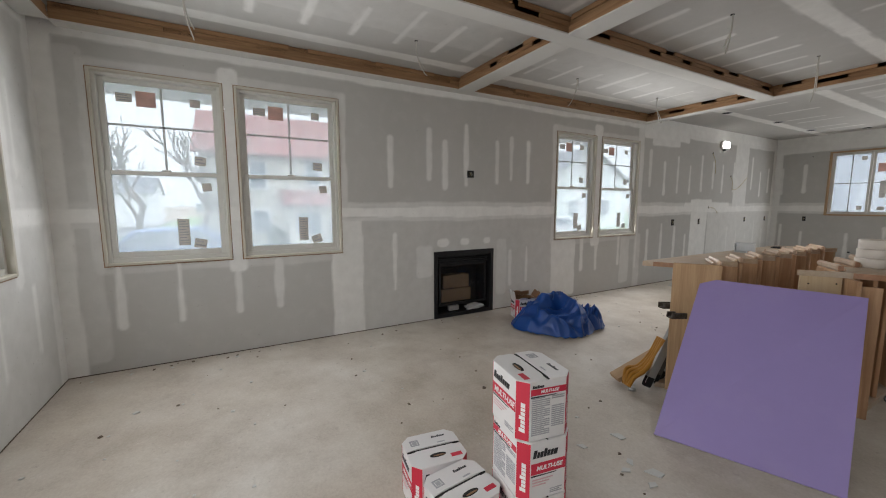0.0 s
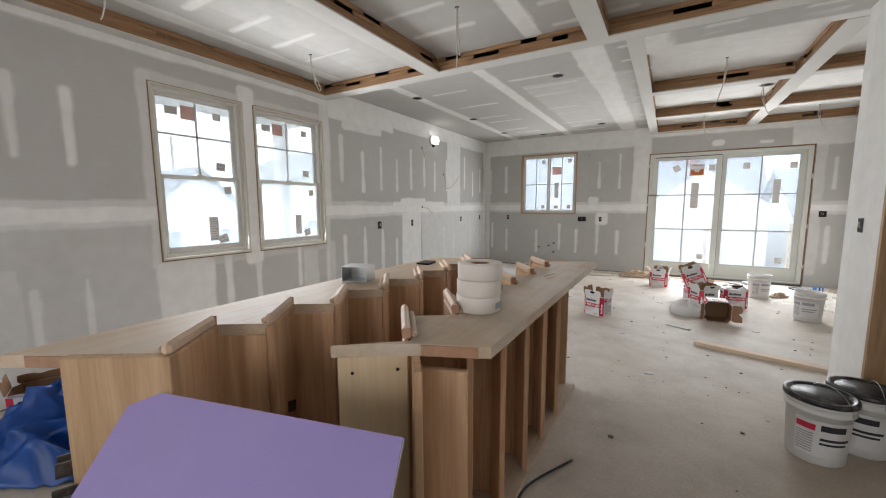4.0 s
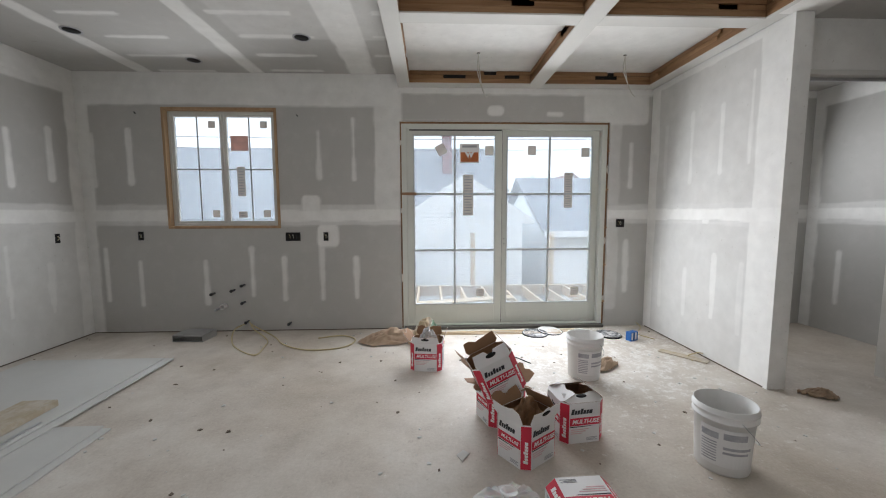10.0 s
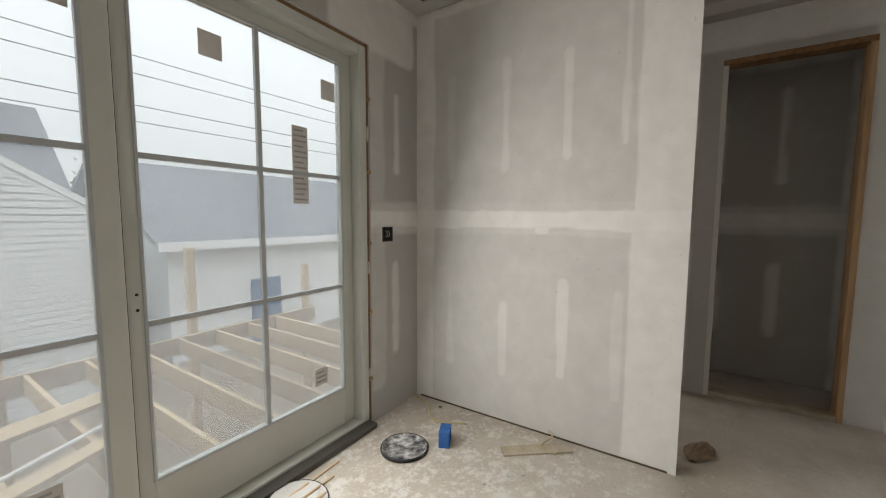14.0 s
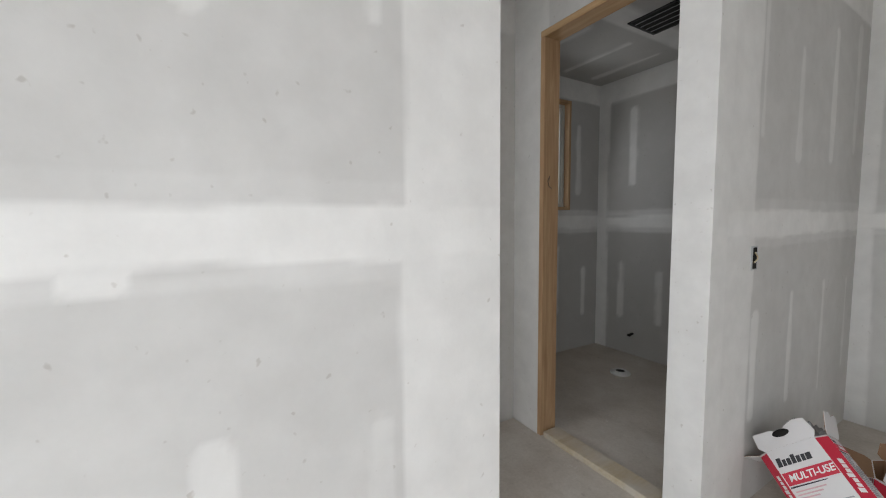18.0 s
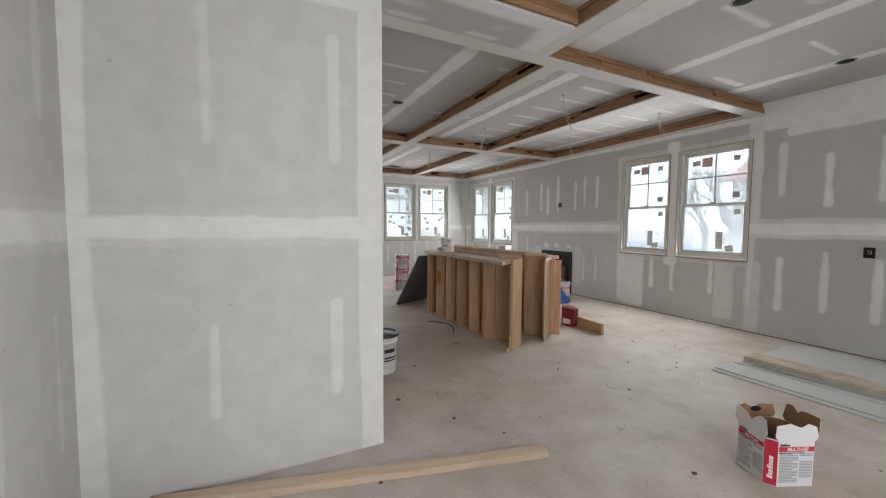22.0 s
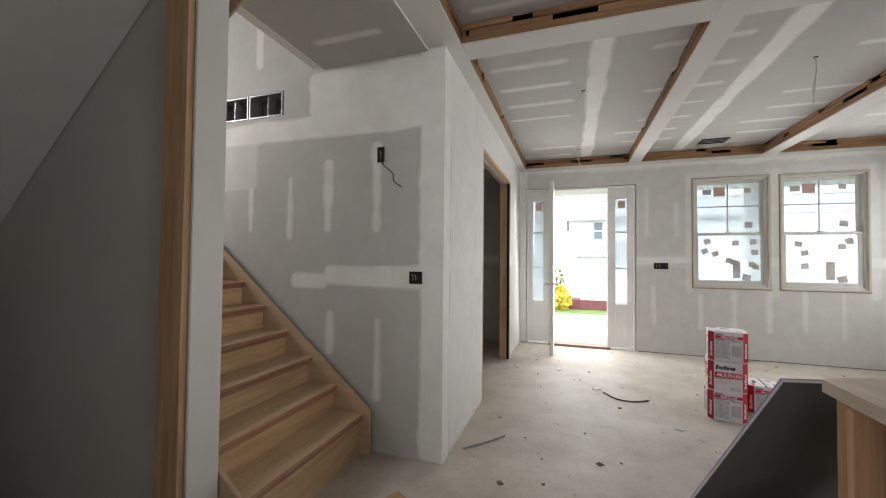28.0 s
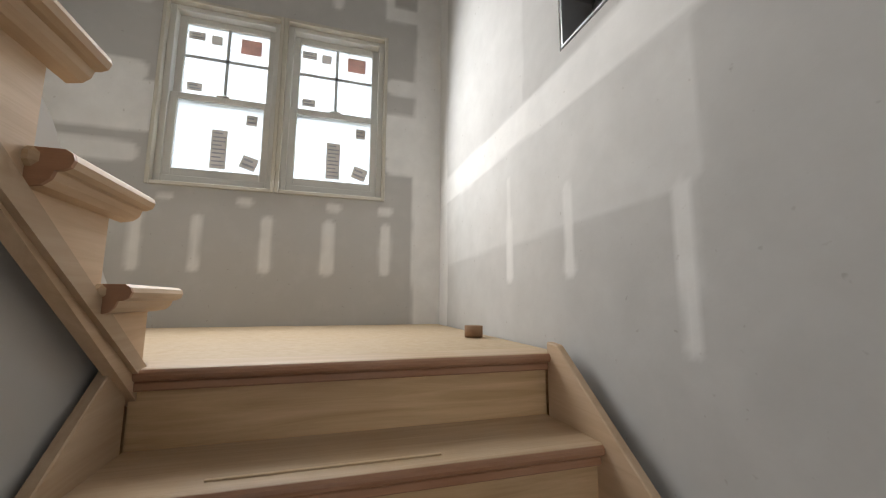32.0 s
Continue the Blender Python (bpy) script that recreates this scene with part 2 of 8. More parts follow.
def glass_mat(name, lo, hi, tint=GLASS_TINT):
    """Glass with a film haze, raised to add veiling glare, which scatters part of the daylight."""
    m, nd, lk, b = nodes_of(name)
    nd.remove(b)
    out = nd["Material Output"]
    tr, gl, tl = nd.new("ShaderNodeBsdfTransparent"), nd.new("ShaderNodeBsdfGlossy"), nd.new("ShaderNodeBsdfTranslucent")
    # The tint darkens the outdoors seen through the pane, in place of local exposure.
    tr.inputs[0].default_value = (*tint, 1)
    gl.inputs["Roughness"].default_value = 0.02
    tl.inputs[0].default_value = (0.86, 0.92, 0.97, 1)
    film = noise_tex(nd, lk, 1.6, 4, 0.6, (1, 1, 0.25))
    fr_veil = ramp_of(nd, [(0.3, (lo,) * 3), (0.7, (hi,) * 3)])
    lk.new(film.outputs[0], fr_veil.inputs[0])
    m1, m2 = nd.new("ShaderNodeMixShader"), nd.new("ShaderNodeMixShader")
    lk.new(fr_veil.outputs[0], m1.inputs[0])
    lk.new(tr.outputs[0], m1.inputs[1])
    lk.new(tl.outputs[0], m1.inputs[2])
    m2.inputs[0].default_value = 0.014
    lk.new(m1.outputs[0], m2.inputs[1])
    lk.new(gl.outputs[0], m2.inputs[2])
    lk.new(m2.outputs[0], out.inputs[0])
    return m


def clear_film_mat():
    m, nd, lk, b = nodes_of("crumpled_clear_plastic")
    b.inputs["Base Color"].default_value = (0.9, 0.9, 0.9, 1)
    b.inputs["Roughness"].default_value = 0.15
    b.inputs["Transmission Weight"].default_value = 0.6
    b.inputs["IOR"].default_value = 1.15
    bumped(nd, lk, b, noise_tex(nd, lk, 18.0, 5, 0.7).outputs[0], 0.9, 0.02)
    return m


def leaf_mat(name, lo, hi):
    m, nd, lk, b = nodes_of(name)
    g = nd.new("ShaderNodeNewGeometry")
    r = ramp_of(nd, [(0.0, lo), (1.0, hi)])
    lk.new(g.outputs["Random Per Island"], r.inputs[0])
    lk.new(r.outputs[0], b.inputs["Base Color"])
    b.inputs["Roughness"].default_value = 0.7
    return m


DRY, CONC, GLASS, FILM = drywall_mat(), concrete_mat(), glass_mat("veiled_window_glass", 0.24, 0.34, (0.66, 0.69, 0.71)), clear_film_mat()
CLEAR, HEARTH = glass_mat("patio_glass", 0.10, 0.15, (0.62, 0.65, 0.67)), glass_mat("fireplace_glass", 0.01, 0.05)
PINE_X = timber("pine_along_x", (0.56, 0.39, 0.22), (0.36, 0.21, 0.10), 0)
PINE_Y = timber("pine_along_y", (0.56, 0.39, 0.22), (0.36, 0.21, 0.10), 1)
PINE_Z = timber("pine_along_z", (0.53, 0.36, 0.21), (0.33, 0.195, 0.10), 2)
STRAP_X = timber("ceiling_strapping_x", (0.37, 0.22, 0.115), (0.20, 0.105, 0.05), 0)
STRAP_Z = timber("gap_stud", (0.30, 0.18, 0.10), (0.15, 0.08, 0.04), 2)
STRAP_Y = timber("ceiling_strapping_y", (0.37, 0.22, 0.115), (0.20, 0.105, 0.05), 1)
TREAD_Y = timber("poplar_tread", (0.66, 0.48, 0.295), (0.47, 0.315, 0.18), 1, 0.5, 0.2)
RISER_Y = timber("poplar_riser", (0.72, 0.515, 0.30), (0.46, 0.295, 0.15), 1, 0.5, 0.05)
STRING_X = timber("poplar_stringer", (0.62, 0.46, 0.31), (0.48, 0.33, 0.20), 0, 0.55, 0.1)
NOSE = timber("reddish_nosing", (0.44, 0.235, 0.13), (0.30, 0.145, 0.08), 1, 0.5, 0.1)
UNIT_V = timber("unit_board", (0.64, 0.42, 0.255), (0.42, 0.235, 0.125), 2, 0.5)
UNIT_H = timber("unit_stringer", (0.58, 0.44, 0.31), (0.42, 0.29, 0.18), 1, 0.55, 0.5)
PLY = timber("plywood", (0.62, 0.48, 0.31), (0.52, 0.37, 0.22), 2, 0.6, 0.1)
PALEPINE = timber("dusty_pale_pine", (0.66, 0.50, 0.36), (0.48, 0.33, 0.215), 0, 0.65, 0.35)
OLD_PLANK = timber("muddy_plank", (0.50, 0.42, 0.29), (0.34, 0.26, 0.15), 1, 0.7, 0.8)
VINYL = plain("window_vinyl", (0.60, 0.59, 0.55), 0.4, 0.06, 10, dirt=0.15)
SASHGREY = plain("grille_bar", (0.48, 0.50, 0.51), 0.4, 0.05, 10)
DOORPAINT = plain("patio_door_paint", (0.60, 0.61, 0.56), 0.45, 0.06, 8, dirt=0.1)
WHITEDOOR = plain("entry_door_paint", (0.76, 0.75, 0.73), 0.4, 0.05, 8, dirt=0.1)
BLACK = plain("black_metal", (0.012, 0.012, 0.013), 0.5, 0.2, 12, 0.0, spec=0.25)
BLACKBOX = plain("black_plastic", (0.018, 0.018, 0.02), 0.5, 0.2, 30)
BLUEPLAS = plain("blue_plastic", (0.03, 0.14, 0.42), 0.45, 0.12, 20)
STEEL = plain("galvanised_steel", (0.50, 0.51, 0.52), 0.38, 0.12, 10, 0.85)
CHROME = plain("satin_nickel", (0.58, 0.57, 0.55), 0.28, 0.05, 10, 1.0)
PURPLE = plain("purple_board_face", (0.30, 0.235, 0.49), 0.7, 0.06, 3, dirt=0.06)
GREYPAPER = plain("grey_board_back", (0.11, 0.11, 0.11), 0.8, 0.1, 5)
GYPSUM = plain("white_gypsum_board", (0.53, 0.53, 0.51), 0.85, 0.06, 5, dirt=0.2)
CARD = plain("brown_cardboard", (0.27, 0.155, 0.085), 0.8, 0.14, 16)
CARTON = plain("white_carton_print", (0.68, 0.665, 0.66), 0.5, 0.04, 10, dirt=0.1)
RED = plain("red_print", (0.55, 0.025, 0.055), 0.5, 0.08, 10)
INK = plain("black_print", (0.03, 0.03, 0.035), 0.5, 0.1, 10)
GREYINK = plain("grey_print", (0.36, 0.36, 0.38), 0.6, 0.25, 60)
PAPERWHITE = plain("white_print", (0.8, 0.79, 0.78), 0.5, 0.03, 10)


def see_through(m, amount):
    """Thin paper: part of the daylight behind it comes through."""
    nd, lk = m.node_tree.nodes, m.node_tree.links
    b, mx, tl = nd["Principled BSDF"], nd.new("ShaderNodeMixShader"), nd.new("ShaderNodeBsdfTranslucent")
    mx.inputs[0].default_value = amount
    lk.new(b.inputs["Base Color"].links[0].from_socket, tl.inputs[0])
    lk.new(b.outputs[0], mx.inputs[1])
    lk.new(tl.outputs[0], mx.inputs[2])
    lk.new(mx.outputs[0], nd["Material Output"].inputs[0])
    return m


STICKER = see_through(plain("paper_sticker", (0.66, 0.62, 0.58), 0.7, 0.12, 40), 0.5)
STICKRED = see_through(plain("red_sticker", (0.62, 0.44, 0.39), 0.6, 0.3, 24), 0.45)
SIGNORANGE = see_through(plain("orange_sign_print", (0.62, 0.20, 0.07), 0.6, 0.12, 20), 0.4)
PAIL = plain("white_pail_plastic", (0.68, 0.67, 0.65), 0.42, 0.07, 9, dirt=0.5)
LID = plain("black_lid", (0.02, 0.02, 0.022), 0.35, 0.2, 12, dirt=0.5)
TARP = plain("blue_tarp", (0.009, 0.06, 0.27), 0.34, 0.2, 9, bump=0.5)
YELLOW = plain("yellow_plastic", (0.38, 0.17, 0.018), 0.45, 0.15, 12)
PAPERBAG = plain("crumpled_kraft_paper", (0.36, 0.26, 0.18), 0.8, 0.2, 12, bump=0.5)
CABLE = plain("white_cable", (0.55, 0.53, 0.48), 0.5, 0.1, 20)
CABLEY = plain("yellow_cable", (0.50, 0.42, 0.24), 0.5, 0.1, 20)
DARK = plain("dark_void", (0.012, 0.011, 0.01), 0.9, 0.2, 10)
TAPE = plain("joint_tape_paper", (0.72, 0.66, 0.60), 0.7, 0.04, 12)

# ---- mesh helpers ----
def mesh_ob(name, bm, material):
    me = bpy.data.meshes.new(name)
    bm.to_mesh(me)
    bm.free()
    me.materials.append(material)
    return new(name, me)


def part(name, bm, material, parent, label=""):
    ob = mesh_ob(name, bm, material)
    ob.parent = parent
    if label:
        tagged(ob, label)
    return ob


def share(name, ob, parent, m):
    """Another object on the mesh of ob."""
    o = new(name, ob.data)
    o.parent = parent
    o.matrix_basis = m
    return o


def thing(name, label, category, at=None, group="", kind=""):
    e = new(name)
    e.empty_display_size = 0.1
    if at is not None:
        e.matrix_basis = at
    return tagged(e, label, category, group, kind)


def cube(x0, x1, y0, y1, z0, z1, bevel=0.0, bm=None, m=None):
    own = bmesh.new()
    bmesh.ops.create_cube(own, size=1)
    bmesh.ops.transform(own, matrix=Matrix.LocRotScale(((x0 + x1) / 2, (y0 + y1) / 2, (z0 + z1) / 2), None, (abs(x1 - x0), abs(y1 - y0), abs(z1 - z0))), verts=own.verts)
    if bevel:
        bmesh.ops.bevel(own, geom=own.edges[:], offset=bevel, segments=1, affect="EDGES")
    return merge(own, bm, m)


def merge(own, bm, m=None):
    if m is not None:
        bmesh.ops.transform(own, matrix=m, verts=own.verts)
    if bm is None:
        return own
    me = bpy.data.meshes.new("tmp")
    own.to_mesh(me)
    own.free()
    bm.from_mesh(me)
    bpy.data.meshes.remove(me)
    return bm


def prism(pts, z0, z1, bevel=0.0, axis="z"):
    """A plan outline raised from z0 to z1; axis x or y lays the extrusion along that axis instead."""
    bm = bmesh.new()
    def at(p, z):
        return (p[0], p[1], z) if axis == "z" else ((z, p[0], p[1]) if axis == "x" else (p[0], z, p[1]))
    lo = [bm.verts.new(at(p, z0)) for p in pts]
    hi = [bm.verts.new(at(p, z1)) for p in pts]
    bm.faces.new(lo[::-1])
    bm.faces.new(hi)
    for i in range(len(pts)):
        j = (i + 1) % len(pts)
        bm.faces.new((lo[i], lo[j], hi[j], hi[i]))
    bmesh.ops.recalc_face_normals(bm, faces=bm.faces)
    if bevel:
        bmesh.ops.bevel(bm, geom=bm.edges[:], offset=bevel, segments=1, affect="EDGES")
    return bm


def lathe(profile, seg=28, cap=True):
    """A turned shape from (radius, z) pairs."""
    bm = bmesh.new()
    rings = [[bm.verts.new((r * math.cos(2 * math.pi * i / seg), r * math.sin(2 * math.pi * i / seg), z)) for i in range(seg)] for r, z in profile]
    for a, b in zip(rings, rings[1:]):
        for i in range(seg):
            j = (i + 1) % seg
            bm.faces.new((a[i], a[j], b[j], b[i]))
    if cap:
        bm.faces.new(rings[0][::-1])
        bm.faces.new(rings[-1])
    for f in bm.faces:
        f.smooth = True
    return bm


def tube(points, r, seg=6):
    """A cable or rod through points."""
    bm = bmesh.new()
    pts = [Vector(p) for p in points]
    rings = []
    for i, p in enumerate(pts):
        d = (pts[min(i + 1, len(pts) - 1)] - pts[max(i - 1, 0)]).normalized()
        s = d.cross(Vector((0.31, 0.17, 0.93)))
        if s.length < 1e-3:
            s = d.cross(Vector((1, 0, 0)))
        s.normalize()
        t = d.cross(s)
        rings.append([bm.verts.new(p + (s * math.cos(2 * math.pi * k / seg) + t * math.sin(2 * math.pi * k / seg)) * r) for k in range(seg)])
    for a, b in zip(rings, rings[1:]):
        for k in range(seg):
            bm.faces.new((a[k], a[(k + 1) % seg], b[(k + 1) % seg], b[k]))
    bm.faces.new(rings[0][::-1])
    bm.faces.new(rings[-1])
    for f in bm.faces:
        f.smooth = True
    return bm


def spline(points, n=8):
    """Catmull-Rom through points."""
    p = [Vector(q) for q in points]
    p = [p[0] * 2 - p[1], *p, p[-1] * 2 - p[-2]]
    out = []
    for i in range(1, len(p) - 2):
        for k in range(n):
            t = k / n
            out.append(0.5 * ((2 * p[i]) + (p[i + 1] - p[i - 1]) * t + (2 * p[i - 1] - 5 * p[i] + 4 * p[i + 1] - p[i + 2]) * t * t + (3 * p[i] - p[i - 1] - 3 * p[i + 1] + p[i + 2]) * t ** 3))
    return out + [p[-2]]


def crumple(bm, amount, scale, seed=0):
    for v in bm.verts:
        v.co += noise.noise_vector(v.co * scale + Vector((seed, seed * 2, seed * 3))) * amount


TEXTS = {}


def lettering(text, size, slant=0.0):
    """The mesh of a word in the built-in font, centred."""
    if (text, size, slant) not in TEXTS:
        cu = bpy.data.curves.new("lettering", "FONT")
        cu.body, cu.size, cu.align_x, cu.align_y, cu.extrude, cu.shear, cu.offset = text, size, "CENTER", "CENTER", 0.0006, slant, size * 0.02
        tmp = bpy.data.objects.new("lettering", cu)
        TEXTS[(text, size, slant)] = bpy.data.meshes.new_from_object(tmp)
        bpy.data.objects.remove(tmp)
        bpy.data.curves.remove(cu)
    return TEXTS[(text, size, slant)].copy()


# ---- taped drywall ----
def wobble(u, v, seed, amp):
    r = np.random.RandomState(seed)
    out = np.zeros_like(u)
    for k in (3.1, 7.3, 13.7, 29.0):
        a, p = r.rand(2) * 6.28
        out += np.sin(u * k * math.cos(a) + v * k * math.sin(a) + p) / k ** 0.5
    return out * amp


def mud_field(us, vs, spec, seed):
    """How much joint compound covers the board at each grid point: the strongest of the trowelled rectangles there."""
    u, v = np.meshgrid(us, vs, indexing="ij")
    val, w, w2 = np.zeros_like(u), wobble(u, v, seed, 0.012), wobble(u * 3, v * 3, seed + 5, 0.004)
    for u0, u1, v0, v1, level in spec:
        cu, cv, hu, hv = (u0 + u1) / 2, (v0 + v1) / 2, (u1 - u0) / 2, (v1 - v0) / 2
        ru = min(hu, hv, 0.05)
        i0, i1 = np.searchsorted(us, [u0 - 0.1, u1 + 0.1])
        j0, j1 = np.searchsorted(vs, [v0 - 0.1, v1 + 0.1])
        if i0 == i1 or j0 == j1:
            continue
        s = np.s_[i0:i1, j0:j1]
        du, dv = np.abs(u[s] - cu) - hu + ru, np.abs(v[s] - cv) - hv + ru
        d = np.hypot(np.maximum(du, 0), np.maximum(dv, 0)) + np.minimum(np.maximum(du, dv), 0) - ru + w[s] + w2[s]
        t = np.clip(0.5 - d / 0.026, 0, 1)
        val[s] = np.maximum(val[s], level * t * t * (3 - 2 * t))
    return val


def sheet_lines(length, cuts, res):
    n = max(1, int(round(length / res)))
    base = np.linspace(0, length, n + 1)
    keep = [b for b in base if all(abs(b - c) > res * 0.35 for c in cuts) or b in (0, length)]
    return np.array(sorted({*[round(float(k), 5) for k in keep], *[round(c, 5) for c in cuts if 0 <= c <= length]}))


def panel(name, o, u, v, L, H, T, holes=(), spec=(), res=0.025, back=None, seed=1, kind="structure", edge=0.9):
    """A drywalled wall or ceiling: front face at o + a*u + b*v, seen from the side of u x v, T thick behind it, with holes (a0, a1, b0, b1) through it."""
    o, u, v = (np.array(q, float) for q in (o, u, v))
    n = np.cross(u, v)
    verts, faces, mud = [], [], []
    count = 0
    for depth, sp, rs in ((0, spec, res), (-T, back, res if back else 5.0)):
        us = sheet_lines(L, [c for h in holes for c in h[:2]], rs)
        vs = sheet_lines(H, [c for h in holes for c in h[2:]], rs)
        uu, vv = np.meshgrid(us, vs, indexing="ij")
        verts.append((o + uu[..., None] * u + vv[..., None] * v + depth * n).reshape(-1, 3))
        mud.append((mud_field(us, vs, sp, seed + (7 if depth else 0)) if sp else np.zeros_like(uu)).reshape(-1))
        a = np.arange(len(us) * len(vs)).reshape(len(us), len(vs)) + count
        q = np.stack([a[:-1, :-1], a[1:, :-1], a[1:, 1:], a[:-1, 1:]], -1)
        cu, cv = np.meshgrid((us[:-1] + us[1:]) / 2, (vs[:-1] + vs[1:]) / 2, indexing="ij")
        keep = np.ones(cu.shape, bool)
        for h in holes:
            keep &= ~((cu > h[0]) & (cu < h[1]) & (cv > h[2]) & (cv < h[3]))
        q = q[keep]
        faces.append(q if depth == 0 else q[:, ::-1])
        count += uu.size
    loops = [((0, 0), (L, 0), (L, H), (0, H))] + [((h[0], h[2]), (h[0], h[3]), (h[1], h[3]), (h[1], h[2])) for h in holes]
    for lp in loops:
        for (a0, b0), (a1, b1) in zip(lp, lp[1:] + lp[:1]):
            if b0 == b1 == 0 and o[2] == 0:
                continue
            verts.append(np.array([o + a * u + b * v + d * n for a, b, d in ((a0, b0, 0), (a0, b0, -T), (a1, b1, -T), (a1, b1, 0))]))
            mud.append(np.full(4, edge))
            faces.append(np.array([[count, count + 1, count + 2, count + 3]]))
            count += 4
    vs_, fs_ = np.concatenate(verts), np.concatenate(faces)
    me = bpy.data.meshes.new(name)
    me.vertices.add(len(vs_))
    me.vertices.foreach_set("co", vs_.astype(np.float32).ravel())
    me.loops.add(fs_.size)
    me.loops.foreach_set("vertex_index", fs_.astype(np.int32).ravel())
    me.polygons.add(len(fs_))
    me.polygons.foreach_set("loop_start", np.arange(0, fs_.size, 4, dtype=np.int32))
    me.update(calc_edges=True)
    me.attributes.new("mud", "FLOAT", "POINT").data.foreach_set("value", np.concatenate(mud).astype(np.float32))
    me.materials.append(DRY)
    return tagged(new(name, me), kind=kind)


SEAM = 1.375
rnd = random.Random(11)


def taped(L, low, up, top=2.96, ends=(0.13, 0.13), extra=(), seam=True, level=0.8, skim=0.0):
    """The usual coats on a wall: the level seam, corners, top angle, and the screw rows at the given places."""
    sp = [(-0.2, L + 0.2, -0.2, top + 0.2, skim)] if skim else []
    if seam:
        sp += [(-0.1, L + 0.1, SEAM - 0.075, SEAM + 0.055, 0.95), (-0.1, L + 0.1, SEAM + 0.03, SEAM + 0.11, 0.5), (-0.1, L + 0.1, SEAM - 0.12, SEAM - 0.05, 0.55)]
    sp += [(-0.1, L + 0.1, top - 0.21, top + 0.1, 0.85)]
    sp += [(-0.1, ends[0], -0.1, top, 0.85), (L - ends[1], L + 0.1, -0.1, top, 0.85)]
    for a in low:
        h = rnd.uniform(0.5, 0.72)
        z = rnd.uniform(0.3, 0.42)
        w = rnd.uniform(0.026, 0.036)
        sp.append((a - w, a + w, z, z + h, level * rnd.uniform(0.75, 1)))
    for a in up:
        z = rnd.uniform(1.62, 1.78)
        w = rnd.uniform(0.026, 0.036)
        sp.append((a - w, a + w, z, z + rnd.uniform(0.55, 0.8), level * rnd.uniform(0.75, 1)))
    return sp + list(extra)


def around(h, w=0.09, level=0.7):
    a0, a1, b0, b1 = h
    return [(a0 - w, a0 + 0.02, b0 - w, b1 + w, level), (a1 - 0.02, a1 + w, b0 - w, b1 + w, level), (a0 - w, a1 + w, b1, b1 + w, level * 0.8), (a0 - w, a1 + w, b0 - w, b0, level * 0.6)]

# ---- structure: floor, walls, ceilings ----
ZC, ZB = 2.96, 2.815
SKIM = plain("skim_coat", (0.60, 0.59, 0.56), 0.85, 0.07, 4, dirt=0.1)
floor = tagged(mesh_ob("floor", cube(-0.2, 8.7, -0.25, 12.85, -0.25, 0), CONC), kind="structure")

W1A, W1B, W2A, W2B = (0.30, 1.26, 0.92, 2.56), (1.34, 2.32, 0.92, 2.56), (5.49, 6.36, 0.92, 2.53), (6.47, 7.45, 0.92, 2.53)
FP = (3.45, 4.365, 0.0, 0.865)
west_holes = [W1A, W1B, W2A, W2B, FP]
west_low = [0.39, 0.82, 1.29, 1.66, 2.93, 4.66, 4.96, 6.10, 6.44, 7.0, 7.47, 7.79, 8.21, 8.63, 9.0, 9.42, 10.2, 10.6, 11.0, 11.42, 11.8, 12.2]
west_up = [2.89, 3.39, 3.61, 3.92, 4.41, 4.65, 4.95, 7.77, 8.20, 8.62, 9.03, 9.44, 9.87, 10.24, 10.70, 11.50, 11.91, 12.31]
west_extra = [(2.2, 2.55, -0.1, 1.3, 0.75), (0.05, 0.3, 0.1, 2.7, 0.3), (5.44, 5.95, 0.05, 0.92, 0.75), (7.05, 7.3, 0.1, 0.9, 0.4), (7.4, 7.56, 1.4, 2.9, 0.6), (8.9, 12.6, 2.69, 3.0, 0.75), (7.55, 8.95, 2.6, 3.0, 0.85), (7.8, 8.65, 2.5, 2.7, 0.8),
              (9.15, 9.74, -0.1, 1.53, 0.85), (9.12, 9.9, 1.4, 1.56, 0.9), (8.9, 10.6, 1.3, 1.5, 0.9), (10.72, 11.3, 1.4, 2.9, 0.7), (9.78, 12.6, -0.1, 1.28, 0.5), (2.5, 5.5, -0.1, 1.3, 0.2), (7.42, 7.6, -0.1, 0.95, 0.35), (1.22, 1.38, 0.8, 2.7, 0.8), (6.3, 6.5, 0.8, 2.7, 0.8),
              (3.2, 3.44, 0.55, 0.95, 0.5), (3.5, 3.66, 0.93, 1.02, 0.8), (3.84, 3.98, 0.93, 1.02, 0.8), (4.2, 4.32, 0.93, 1.02, 0.8), (4.42, 4.6, 0.2, 1.0, 0.4)]
for h in (W1A, W1B, W2A, W2B):
    west_extra += around(h, 0.07, 0.5)
# The outer wall runs south to north; seen from the room its front faces +x.
wall_west = panel("wall_west", (0, 0, 0), (0, 1, 0), (0, 0, 1), 12.64, ZC, 0.16, west_holes, taped(12.64, west_low, west_up, extra=west_extra), 0.016, seed=3)

FWA, FWB, FDOOR = (0.62, 1.58, 0.97, 2.57), (1.67, 2.61, 0.97, 2.57), (3.34, 4.97, 0.0, 2.52)
